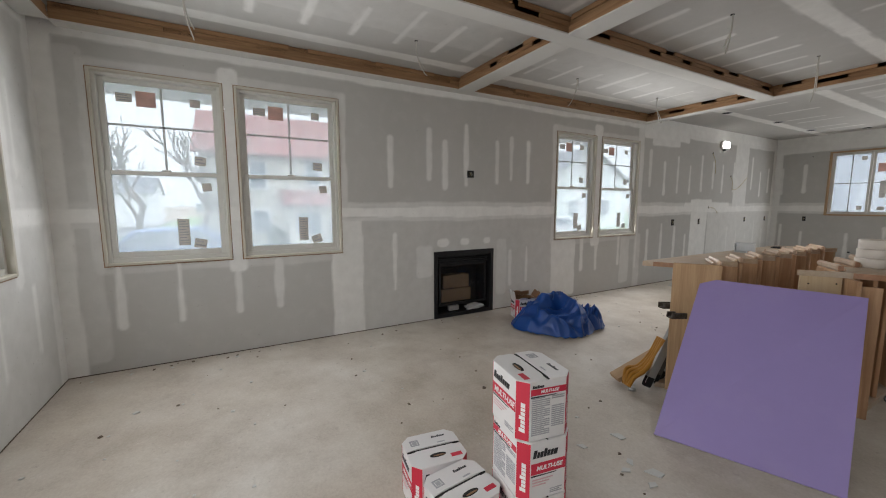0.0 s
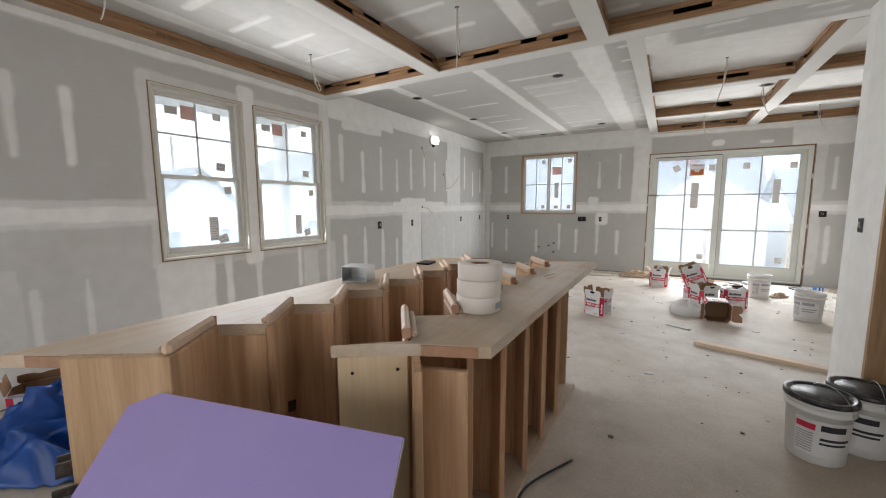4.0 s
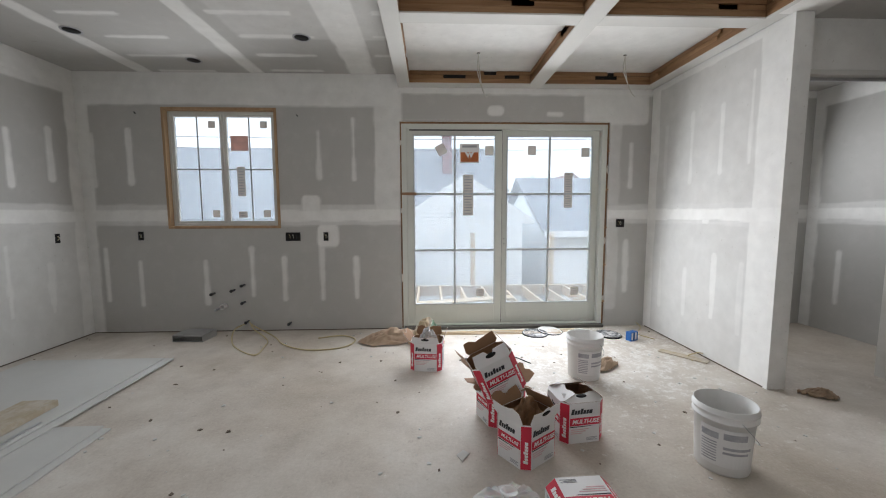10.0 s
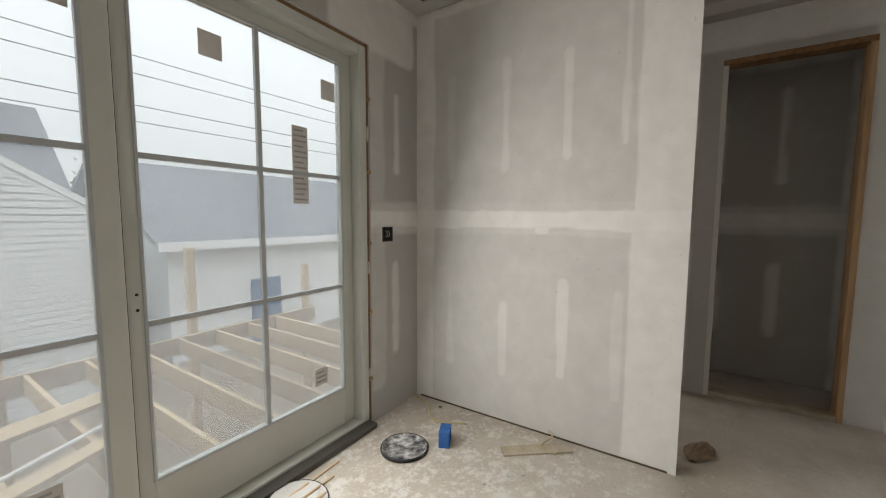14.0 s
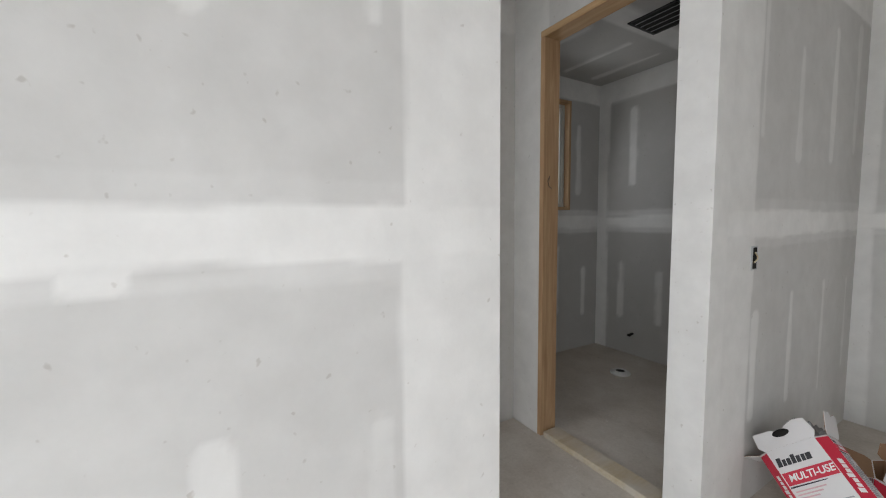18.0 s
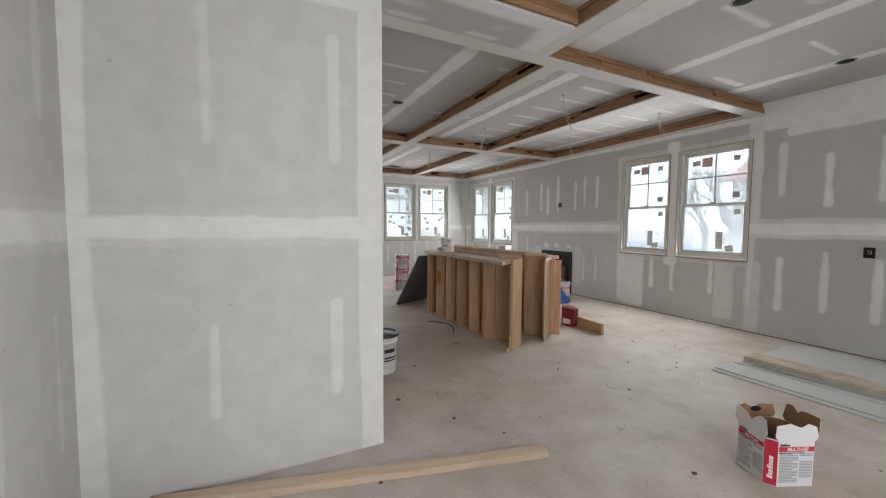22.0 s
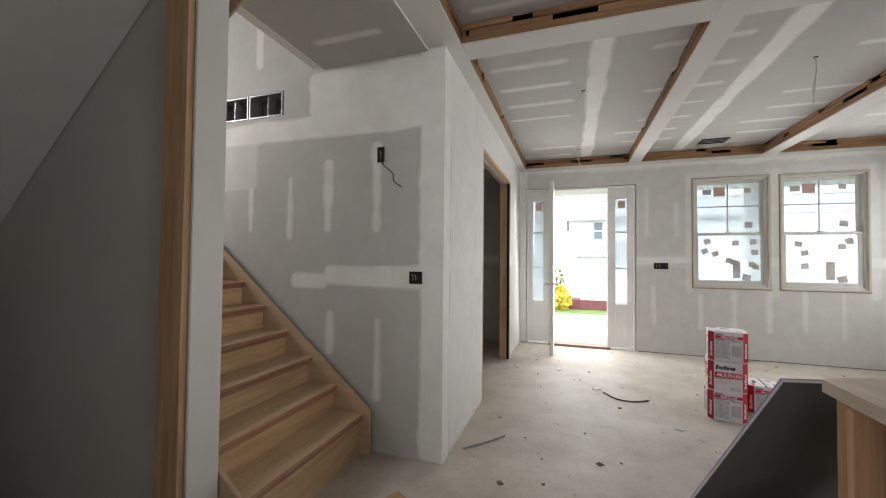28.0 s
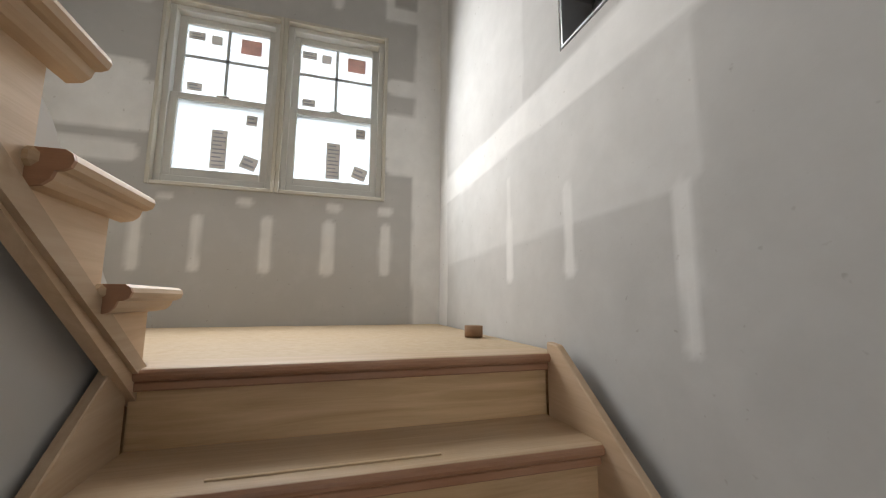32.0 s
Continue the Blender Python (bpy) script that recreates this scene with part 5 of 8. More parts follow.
def stair_unit(n, label):
    """A prefabricated flight on its side: two notched stringers as top and bottom, treads and risers upright between them."""
    u = thing("stair_unit", label, "stair unit", pose(0, 0, 0), "stair units on the floor")
    tip_x, in_x = 3.125, 3.29
    inner = [(in_x, I0 + PITCH * k) for k in range(n + 1)]
    tips = [(tip_x - 0.022, I0 - 0.160)] + [(tip_x, q[1] + TL) for q in inner[:n]]
    zig = [v for pair in zip(tips, inner) for v in pair]
    end = inner[-1][1]
    for z0, z1, back in ((UTOP - 0.038, UTOP, 3.53), (0.0, 0.038, 3.41)):
        pts = zig + [(back - 0.06, end + 0.10), (back, end + 0.14), (back, I0 + 0.08), (back - 0.05, I0 + 0.05), (in_x + 0.035, I0 - 0.012)]
        if z0 == 0.0:
            pts = zig + [(back, end + 0.07), (back, I0 + 0.05)]
        part("stringer", prism(pts, z0, z1), UNIT_H, u, "dusty notched stringer")

    def upright(p, q, thick, z0, z1, name, mat, bevel=0.003, label=""):
        p, q = Vector((*p, 0)), Vector((*q, 0))
        d = (q - p).normalized()
        m = Vector((-d.y, d.x, 0))
        bm = prism([tuple(p[:2]), tuple(q[:2]), tuple((q + m * thick)[:2]), tuple((p + m * thick)[:2])], z0, z1, bevel)
        return part(name, bm, mat, u, label)
    # Sawn ends of the upper stringer.
    upright((3.495, I0 + 0.058), (3.335, I0 - 0.008), 0.007, UTOP - 0.036, UTOP - 0.002, "end_grain", NOSE, 0.001, "reddish end grain")
    upright((3.315, end + 0.016), (3.468, end + 0.098), 0.007, UTOP - 0.036, UTOP - 0.002, "end_grain", NOSE, 0.001, "reddish end grain")
    lo, hi = 0.038, UTOP - 0.038
    e = upright((tip_x - 0.02, I0 - 0.132), (in_x - 0.01, I0 - 0.005), -0.02, lo, UTOP - 0.039, "end_panel", PLY, 0.002, "pale plywood end panel with screws")
    for sx, sz in ((0.2, 0.06), (0.8, 0.05), (0.25, 0.28), (0.8, 0.3)):
        s = part("screw", lathe([(0.0, 0), (0.005, 0), (0.005, 0.002), (0.0, 0.002)], 8, False), BLACK, e)
        s.matrix_basis = pose(tip_x - 0.02 + 0.195 * sx + 0.011, I0 - 0.132 + 0.127 * sx - 0.0178, UTOP - 0.03 - sz, 90, 0, 33)
    for k in range(n + 1):
        last = k == n
        if last:
            upright((tips[k][0] - 0.03, tips[k][1] - 0.02), (inner[k][0] + 0.06, inner[k][1] + 0.035), 0.036, lo - 0.03, UTOP + 0.004, "end_riser", PINE_Z, 0.003, "pale pine end board")
            break
        upright(tips[k] if k else (tip_x, I0 - 0.125), inner[k], 0.018, lo, hi, "riser", UNIT_V)
        (ix, iy), (tx, ty) = inner[k], tips[k + 1]
        dx, dy = tx - ix, ty - iy
        l = math.hypot(dx, dy)
        nose = (tx + dx / l * 0.028, ty + dy / l * 0.028)
        heel = (ix - dx / l * 0.15, iy - dy / l * 0.15)
        upright(heel, (ix, iy), -0.026, lo, hi, "tread_back", UNIT_V, 0.003)
        upright((ix, iy), nose, 0.027, lo - 0.03, UTOP - 0.002, "tread", UNIT_V, 0.008)
        # The return nosing lies flush with the tread, beyond the stringer, with a cove in the angle.
        upright((ix + dx * 0.06, iy + dy * 0.06), nose, 0.029, UTOP - 0.001, UTOP + 0.042, "return_nosing", NOSING, 0.011)
        upright((ix + dx * 0.08, iy + dy * 0.08), (tx, ty), -0.022, UTOP, UTOP + 0.022, "return_cove", NOSING, 0.007)
        upright((ix + dx * 0.045, iy + dy * 0.045), (ix + dx * 0.059, iy + dy * 0.059), 0.027, UTOP + 0.003, UTOP + 0.036, "nosing_end", NOSE, 0.0, "reddish end grain")
    upright((3.30 if n == 6 else 3.38, I0 + 0.022), (3.455, I0 + 0.075), -0.02, lo, UTOP - 0.086, "end_board", UNIT_V if n == 6 else PINE_Z, 0.003)
    for k, z in enumerate((0.35, 0.75)):
        o = part("knot_hole", lathe([(0.0, 0), (0.014, 0), (0.014, 0.002), (0.0, 0.002)], 10, False), DARK, u)
        o.matrix_basis = pose(3.322, end + 0.045, z, -90, 0, 32)
    return u


unit_b = stair_unit(6, "prefabricated poplar stair flight lying on its side")
unit_a = stair_unit(7, "longer poplar stair flight lying on its side beside another")
unit_a.matrix_basis = Matrix.Translation((5.86, 11.30, 0)) @ Matrix.Rotation(math.pi, 4, "Z")
lab = tagged(mesh_ob("yellow_tag", cube(-0.003, 0.003, -0.03, 0.03, -0.09, 0.09), YELLOW), "yellow paper tag stapled inside a stair unit", "paper tag")
lab.matrix_basis = pose(3.376, 5.055, 0.62, 0, 0, 37.7)
off = tagged(mesh_ob("lumber_offcut", cube(-0.3, 0.3, -0.019, 0.019, 0.0, 0.14, 0.003), PINE_X), "short pine offcut standing on edge on the floor", "lumber")
off.matrix_basis = pose(1.85, 6.46, 0.0, 0, 0, 86)
# Rolls of joint tape and a metal box on the units.
for k in range(3):
    t = thing("joint_tape_roll", "white roll of joint tape stacked on a stair unit", "tape roll", pose(3.315 + 0.006 * k, 5.23 - 0.004 * k, UTOP + 0.001 + 0.066 * k, 0, 0, 40 * k), "tape rolls")
    part("roll", lathe([(0.04, 0.002), (0.088, 0.0), (0.09, 0.003), (0.09, 0.06), (0.088, 0.064), (0.04, 0.062), (0.04, 0.002)], 32, False), TAPE, t)
    part("core", lathe([(0.036, 0.0), (0.04, 0.0), (0.04, 0.06), (0.036, 0.06), (0.036, 0.0)], 24, False), CARD, t)
    part("label_print", cube(0.0895, 0.0905, -0.03, 0.03, 0.014, 0.04), GREYINK, t)
for k, line in enumerate(([(3.354, 6.071), (3.367, 6.129), (3.383, 6.199)], [(3.388, 6.008), (3.401, 6.063)])):
    t = tagged(mesh_ob("scrape", tube(spline([(x, y, UTOP + 0.0005) for x, y in line]), 0.009, 6), NOSE), "orange-brown scrape in the dusty top of a stair unit", "scrape")
    t.matrix_basis = Matrix.Translation((0, 0, UTOP * 0.9)) @ Matrix.Diagonal((1, 1, 0.1, 1))
mb = thing("metal_box", "small galvanised metal box on a stair unit", "metal box", pose(2.46, 5.44, UTOP + 0.001, 0, 0, 18))
part("box_shell", rect_frame(-0.075, 0.075, 0, 0.085, 0.004, -0.06, 0.06, 0), STEEL, mb)
part("box_back", cube(-0.07, 0.07, 0.05, 0.058, 0.004, 0.08), STEEL, mb)
tl = tagged(mesh_ob("trowel_case", cube(-0.05, 0.05, -0.07, 0.07, 0.0, 0.012, 0.004), BLACKBOX), "flat black case lying on a stair unit", "case")
tl.matrix_basis = pose(2.46, 6.15, UTOP + 0.001, 0, 0, 10)

# ---- purple board leaning on a stair unit ----
pb = thing("purple_board", "purple drywall offcut leaning against a stair unit", "drywall sheet", pose(0, 0, 0))
bl, br, tl_, tr_ = Vector((2.842, 3.53, 0.004)), Vector((3.63, 3.842, 0.004)), Vector((2.668, 4.30, 0.905)), Vector((3.474, 4.50, 0.905))
nrm = (br - bl).cross(tl_ - bl).normalized()
for nm, mat, d0, d1, lb in (("face", PURPLE, 0.0, 0.006, "purple paper face"), ("core", GYPSUM, -0.011, 0.0, ""), ("back", GREYPAPER, -0.014, -0.011, "dark grey paper back")):
    bm = bmesh.new()
    a = [bm.verts.new(p + nrm * d0) for p in (bl, br, tr_, tl_)]
    b = [bm.verts.new(p + nrm * d1) for p in (bl, br, tr_, tl_)]
    bm.faces.new(a[::-1])
    bm.faces.new(b)
    for i in range(4):
        bm.faces.new((a[i], a[(i + 1) % 4], b[(i + 1) % 4], b[i]))
    bmesh.ops.recalc_face_normals(bm, faces=bm.faces)
    part(nm, bm, mat, pb, lb)

# ---- cartons of joint compound ----
CW, CD_, CH = 0.28, 0.25, 0.252


PINKINK = plain("faint_pink_print", (0.62, 0.40, 0.42), 0.6, 0.15, 30)
CUT = 0.04


def brand_blocks(width, height):
    """The maker's name as a row of slanted blocks, the first and the fourth taller."""
    bm, x = bmesh.new(), -width / 2
    unit = width / 7.6
    for w, h in (((1.1, 1.0), (0.9, 0.72), (1.0, 0.72), (1.0, 1.0), (1.0, 0.72), (0.9, 0.72), (1.3, 0.72))):
        a, b = x, x + unit * w * 0.84
        sl, hh = height * 0.2, height * h
        merge(prism([(a, 0), (b, 0), (b + sl * h, hh), (a + sl * h, hh)], -0.0005, 0.0005, axis="y"), bm)
        x += unit * w * 1.03
    return bm


def carton(label, m, is_open=False, flaps=(100, 115, 95, 120), group="joint compound cartons", handles=True):
    """A printed carton with cut corners; closed with two glued top flaps, or open with its flaps raised."""
    t = thing("carton", label, "carton", m, group)
    hx, hy, c, th = CW / 2, CD_ / 2, CUT, 0.004

    def outline(d):
        a, b, k = hx - d, hy - d, c - d * 0.4
        return [(-a + k, -b), (a - k, -b), (a, -b + k), (a, b - k), (a - k, b), (-a + k, b), (-a, b - k), (-a, -b + k)]

    def tubewall(pts, z0, z1, inside):
        bm = bmesh.new()
        lo, hi = [bm.verts.new((*q, z0)) for q in pts], [bm.verts.new((*q, z1)) for q in pts]
        for k in range(8):
            n = (k + 1) % 8
            bm.faces.new((lo[n], lo[k], hi[k], hi[n]) if inside else (lo[k], lo[n], hi[n], hi[k]))
        bm.faces.new(lo if inside else lo[::-1])
        return bm
    if is_open:
        body = tubewall(outline(0.0), 0.0, CH, False)
        top_in = [body.verts.new((*q, CH)) for q in outline(th)]
        body.verts.ensure_lookup_table()
        rim = [v for v in body.verts if abs(v.co.z - CH) < 1e-6][:8]
        for k in range(8):
            n = (k + 1) % 8
            body.faces.new((rim[k], rim[n], top_in[n], top_in[k]))
        part("body", body, CARTON, t)
        part("lining", tubewall(outline(th), th, CH, True), CARD, t, "bare brown cardboard inside")
        for i, ang in enumerate(flaps):
            if ang is None:
                continue
            w = (CW if i < 2 else CD_) - 2 * c + 0.03
            dep = 0.085 if i < 2 else 0.10
            r = random.Random(int(ang * 7 + i))
            out = [(-w / 2 + 0.012, 0), (w / 2 - 0.012, 0), (w / 2 + 0.004, 0.02), (w / 2 - 0.004, dep * r.uniform(0.8, 1)), (w * 0.3, dep * r.uniform(0.95, 1.05)), (w * 0.12, dep * r.uniform(0.7, 1.0)), (w * 0.02, dep * r.uniform(0.5, 1.0)), (-w * 0.15, dep * r.uniform(0.75, 1.05)), (-w / 2 + 0.006, dep * r.uniform(0.85, 1.05)), (-w / 2 - 0.004, 0.02)]
            for nm, mat, z0, z1 in (("flap_inside", CARD, 0.0, 0.0016), ("flap", CARTON, 0.0017, 0.0036)):
                f = part(nm, prism(out, z0, z1), mat, t, "torn raised flap" if nm == "flap" else "")
                edge = [(0, -hy, 0), (0, hy, 180), (-hx, 0, -90), (hx, 0, 90)][i]
                # A flap folds about its top edge: 0 lies shut over the box, 90 stands up, 180 hangs outward.
                f.matrix_basis = pose(edge[0], edge[1], CH, 0, 0, edge[2]) @ pose(0, 0, 0, ang, 0, 0)
            if i == 0 and handles:
                h = part("handle_hole", lathe([(0.0, 0), (0.035, 0), (0.035, 0.0062), (0.0, 0.0062)], 14, False), DARK, t)
                h.matrix_basis = pose(0, -hy, CH) @ pose(0, 0, 0, ang) @ pose(0.0, 0.05, -0.0013) @ Matrix.Diagonal((1.0, 0.42, 1, 1))
    else:
        part("body", prism(outline(0.0), 0, CH - 0.004, 0.002), CARTON, t)
        q = outline(-0.001)
        part("flap", prism([q[7], q[0], q[1], q[2], (hx, -0.012), (hx - 0.05, 0.002), (-hx + 0.05, 0.002), (-hx, -0.012)], CH - 0.004, CH, 0.001), CARTON, t, "glued top flap")
        part("flap", prism([(-hx, 0.008), (-hx + 0.05, 0.016), (hx - 0.05, 0.016), (hx, 0.008), q[3], q[4], q[5], q[6]], CH - 0.0035, CH + 0.0015, 0.001), CARTON, t, "glued top flap")
        part("flap_gap", cube(-hx + 0.004, hx - 0.004, 0.0, 0.012, CH - 0.0035, CH - 0.0015), DARK, t)
        h = part("handle_hole", lathe([(0.0, 0), (0.036, 0), (0.036, 0.002), (0.0, 0.002)], 16, False), DARK, t)
        h.matrix_basis = pose(0.0, -0.058, CH - 0.0002) @ Matrix.Diagonal((1.15, 0.4, 1, 1))
        h = part("handle_lip", lathe([(0.0, 0), (0.03, 0), (0.03, 0.001), (0.0, 0.001)], 16, False), CARD, t)
        h.matrix_basis = pose(0.004, -0.063, CH + 0.0012) @ Matrix.Diagonal((1.0, 0.16, 1, 1))
        part("print_square", rect_frame(-0.105, -0.06, 0.04, 0.085, 0.008, CH + 0.001, CH + 0.0022, 0), GREYINK, t).matrix_basis = Matrix(((1, 0, 0, 0), (0, 0, 1, 0), (0, 1, 0, 0), (0, 0, 0, 1)))
        part("print_square", cube(-0.094, -0.071, 0.05, 0.074, CH + 0.001, CH + 0.0022), GREYINK, t)
        part("brand_shape", brand_blocks(0.075, 0.016), INK, t).matrix_basis = pose(0.05, 0.075, CH + 0.0018, -90)
        part("print_patch", cube(0.06, 0.115, -0.095, -0.07, CH, CH + 0.0012), RED, t)
        part("print_patch", cube(0.03, 0.07, 0.028, 0.036, CH + 0.001, CH + 0.0022), GREYINK, t)
    e = 0.0012
    # Printing: red cut corners with the name upright in white; title stripe, slanted line and small print on the sides.
    for i, (sx, sy) in enumerate(((1, -1), (1, 1), (-1, 1), (-1, -1))):
        base = pose(sx * (hx - c / 2), sy * (hy - c / 2), 0, 0, 0, 45 + 90 * i)
        w = c * 0.707 - 0.0005
        part("red_corner", cube(-w, w, -e, e / 4, 0.003, CH - 0.006), RED, t, "red cut corner").matrix_basis = base
        part("brand_upright", brand_blocks(0.13, 0.024), PAPERWHITE, t).matrix_basis = base @ pose(0.011, -e * 1.5, 0.10) @ pose(0, 0, 0, 0, -90, 0)
    for side in range(4):
        w = (CW if side % 2 == 0 else CD_) - 2 * c
        off_ = hy if side % 2 == 0 else hx
        base = pose(0, 0, 0, 0, 0, 90 * side) @ Matrix.Translation((0, -off_ - e / 2, 0))
        x0, x1 = -w / 2 + 0.004, w / 2 - 0.002
        back = side in (1, 2)
        zs = (0.192, 0.218) if back else (0.112, 0.160)
        part("title_stripe", cube(x0, x1, -e / 2, e / 2, zs[0], zs[1]), RED, t).matrix_basis = base
        wd = new("title_word", lettering("MULTI-USE", (0.024 if back else 0.036) * (1.0 if w > 0.18 else 0.72), 0.25))
        wd.data.materials.append(PAPERWHITE)
        wd.parent = t
        wd.matrix_basis = base @ pose((x0 + x1) / 2 + 0.004, -e * 1.2, (zs[0] + zs[1]) / 2, 90)
        bw, bh = (0.055, 0.013) if back else (w * 0.72, 0.034)
        part("brand_shape", brand_blocks(bw, bh), INK, t).matrix_basis = base @ pose(x0 + bw / 2 + 0.006, -e * 0.6, 0.222 if back else 0.183)
        part("print_line", prism([(x0, zs[0] - 0.004), (x0 + (x1 - x0) * 0.75, zs[0] - 0.006), (x0 + (x1 - x0) * 0.7, zs[0] - 0.009), (x0, zs[0] - 0.010)], -e / 2, e / 2, axis="y"), INK, t).matrix_basis = base
        small = bmesh.new()
        if back:
            for k in range(19):
                zz = 0.176 - 0.0085 * k
                cube(x0 + 0.006, x0 + (x1 - x0) * (0.55 if k % 5 else 0.4), -e / 2, e / 2, zz, zz + 0.005, 0, small)
                if not 1 < k < 5 and k < 16:
                    cube(x0 + (x1 - x0) * 0.6, x1 - 0.006, -e / 2, e / 2, zz, zz + 0.005, 0, small)
        else:
            for k in range(3):
                cube(x1 - w * 0.42, x1 - 0.012 - 0.012 * (k % 2), -e / 2, e / 2, 0.03 - 0.008 * k, 0.034 - 0.008 * k, 0, small)
            pink = bmesh.new()
            for k in range(3):
                cube(x0 + 0.008, x0 + w * (0.62 - 0.1 * k), -e / 2, e / 2, 0.085 - 0.012 * k, 0.090 - 0.012 * k, 0, pink)
            part("pale_print", pink, PINKINK, t).matrix_basis = base
        part("small_print", small, GREYINK, t).matrix_basis = base
    return t


CL = "closed red and white carton of joint compound"
closed = carton(CL + " in a stack", pose(2.965, 2.36, 0.508, 0, 0, -10))
copy_thing(closed, pose(2.972, 2.362, 0.254, 0, 0, 171))
copy_thing(closed, pose(2.976, 2.358, 0.0, 0, 0, -8))
tagged(copy_thing(closed, pose(2.60, 2.08, 0.0, 0, 0, 82)), CL + " on the floor")
tagged(copy_thing(closed, pose(2.88, 2.07, 0.0, 0, 0, 96)), CL + " on the floor")
OL = "empty red and white carton with torn raised flaps"
carton(OL + " on the floor", pose(3.235, 9.105, 0, 0, 0, -24), True, (96, 84, 100, 92))
carton(OL + " holding plastic", pose(3.9, 11.5, 0, 0, 0, -8), True, (120, 95, 130, 110))
carton(OL + " in a heap", pose(4.47, 10.22, 0, 0, 0, 35), True, (105, 130, 110, 60))
carton("closed red and white carton in a heap, grimy top", pose(4.83, 10.42, 0, 0, 0, 8), True, (20, 30, 25, 40))
carton("brown-lined carton under the heap", pose(4.40, 10.62, 0, 0, 0, 20), True, (170, 60, 170, 140))
carton("tilted red and white carton lying on the heap", pose(4.40, 10.55, 0.235, 0, -24, 8) , True, (80, 100, 112, 70))
carton("empty carton lying on its side, brown inside showing", pose(4.55, 9.67, 0.1265, -90, 0, 182), True, (105, 95, 160, 118))
carton("tilted torn carton against the hall wall", pose(6.25, 9.32, 0.16) @ pose(0, 0, 0, 25) @ pose(0, 0, 0, 0, 45) @ pose(0, 0, 0, 0, 0, 180), True, (95, 150, 165, 120))
carton("torn open carton with clear plastic", pose(6.10, 8.98, 0.0, 0, 0, 14), True, (120, 95, 95, 165))
carton("brown-sided carton behind the blue tarp", pose(0.44, 4.54, 0, 0, 0, 70), True, (150, 60, 100, 120))
rb = thing("red_box", "small dark red cardboard box behind the stair units", "box", pose(1.90, 6.22, 0, 0, 0, 10))
part("body", cube(-0.055, 0.055, -0.1, 0.1, 0, 0.25, 0.004), plain("dark_red_print", (0.20, 0.025, 0.03), 0.6, 0.3, 12), rb)
part("label", cube(-0.04, 0.04, -0.1015, -0.1, 0.03, 0.10), PAPERWHITE, rb)
part("label", cube(0.055, 0.0565, -0.07, 0.05, 0.03, 0.10), PAPERWHITE, rb)
bb = thing("brown_box", "small plain brown cardboard box on the floor", "box", pose(1.79, 6.09, 0, 0, 0, -12))
part("body", cube(-0.06, 0.06, -0.07, 0.07, 0, 0.24, 0.004), CARD, bb)


GREENBAG, gr_nd, gr_lk, gr_b = nodes_of("printed_paper_bag")
gr_r = ramp_of(gr_nd, [(0.40, (0.47, 0.37, 0.24)), (0.50, (0.58, 0.53, 0.45)), (0.56, (0.16, 0.33, 0.24)), (0.64, (0.55, 0.50, 0.42))])
gr_lk.new(noise_tex(gr_nd, gr_lk, 5.0, 3, 0.5).outputs[0], gr_r.inputs[0])
gr_lk.new(gr_r.outputs[0], gr_b.inputs["Base Color"])
gr_b.inputs["Roughness"].default_value = 0.75
bumped(gr_nd, gr_lk, gr_b, noise_tex(gr_nd, gr_lk, 22.0, 5, 0.7).outputs[0], 0.8, 0.01)


def heap_mesh(rx, ry, rz, amount, scale, seed, sub=4):
    bm = bmesh.new()
    bmesh.ops.create_icosphere(bm, subdivisions=sub, radius=1)
    for v in bm.verts:
        n1 = noise.noise(v.co * scale + Vector((seed, 0, 0)))
        n2 = abs(noise.noise(v.co * scale * 2.3 + Vector((0, seed, 0))))
        v.co *= 1 + amount * n1 + amount * 0.8 * (0.35 - n2)
        v.co = Vector((v.co.x * rx, v.co.y * ry, max(0.0, v.co.z * rz + rz * 0.72)))
    for f in bm.faces:
        f.smooth = True
    return bm


def bunched_sheet(rx, ry, h, seed, n=84):
    """A sheet pushed together: long sharp-ridged folds that lean over, falling to the floor at a ragged edge."""
    bm, grid = bmesh.new(), []
    off = Vector((seed, seed * 1.7, 0))
    for i in range(n + 1):
        row = []
        for j in range(n + 1):
            u, v = 2 * i / n - 1, 2 * j / n - 1
            # square to disc, so that the sheet's border becomes the heap's edge
            x, y = u * math.sqrt(1 - v * v / 2), v * math.sqrt(1 - u * u / 2)
            r = math.hypot(x, y)
            q = Vector((x * 1.5, y * 1.5, 0)) + off
            warp = noise.noise_vector(q * 0.9)
            q2 = q + warp * 0.7
            f1 = 1 - 2 * abs(noise.noise(Vector((q2.x * 1.1, q2.y * 1.9, 0.3))))
            f2 = 1 - 2 * abs(noise.noise(Vector((q2.x * 3.1 + 5, q2.y * 2.3, 0.8))))
            f3 = noise.noise(q2 * 7.0)
            dome = max(0.0, 1 - r ** 2.4)
            z = h * dome * (0.42 + 0.44 * f1 + 0.16 * f2) + 0.012 * f3 * (1 - r)
            lean = warp * 0.17 * dome
            edge = 1 + 0.20 * noise.noise(Vector((x * 1.3, y * 1.3, seed))) * r
            row.append(bm.verts.new(((x * edge + lean.x) * rx + 0.10 * f1 * dome * rx, (y * edge + lean.y) * ry - 0.16 * f2 * dome * ry, max(0.003 + 0.012 * (1 - r) + 0.02 * max(0.0, f2) * r, z))))
        grid.append(row)
    for i in range(n):
        for j in range(n):
            bm.faces.new((grid[i][j], grid[i + 1][j], grid[i + 1][j + 1], grid[i][j + 1]))
    for f in bm.faces:
        f.smooth = True
    return bm


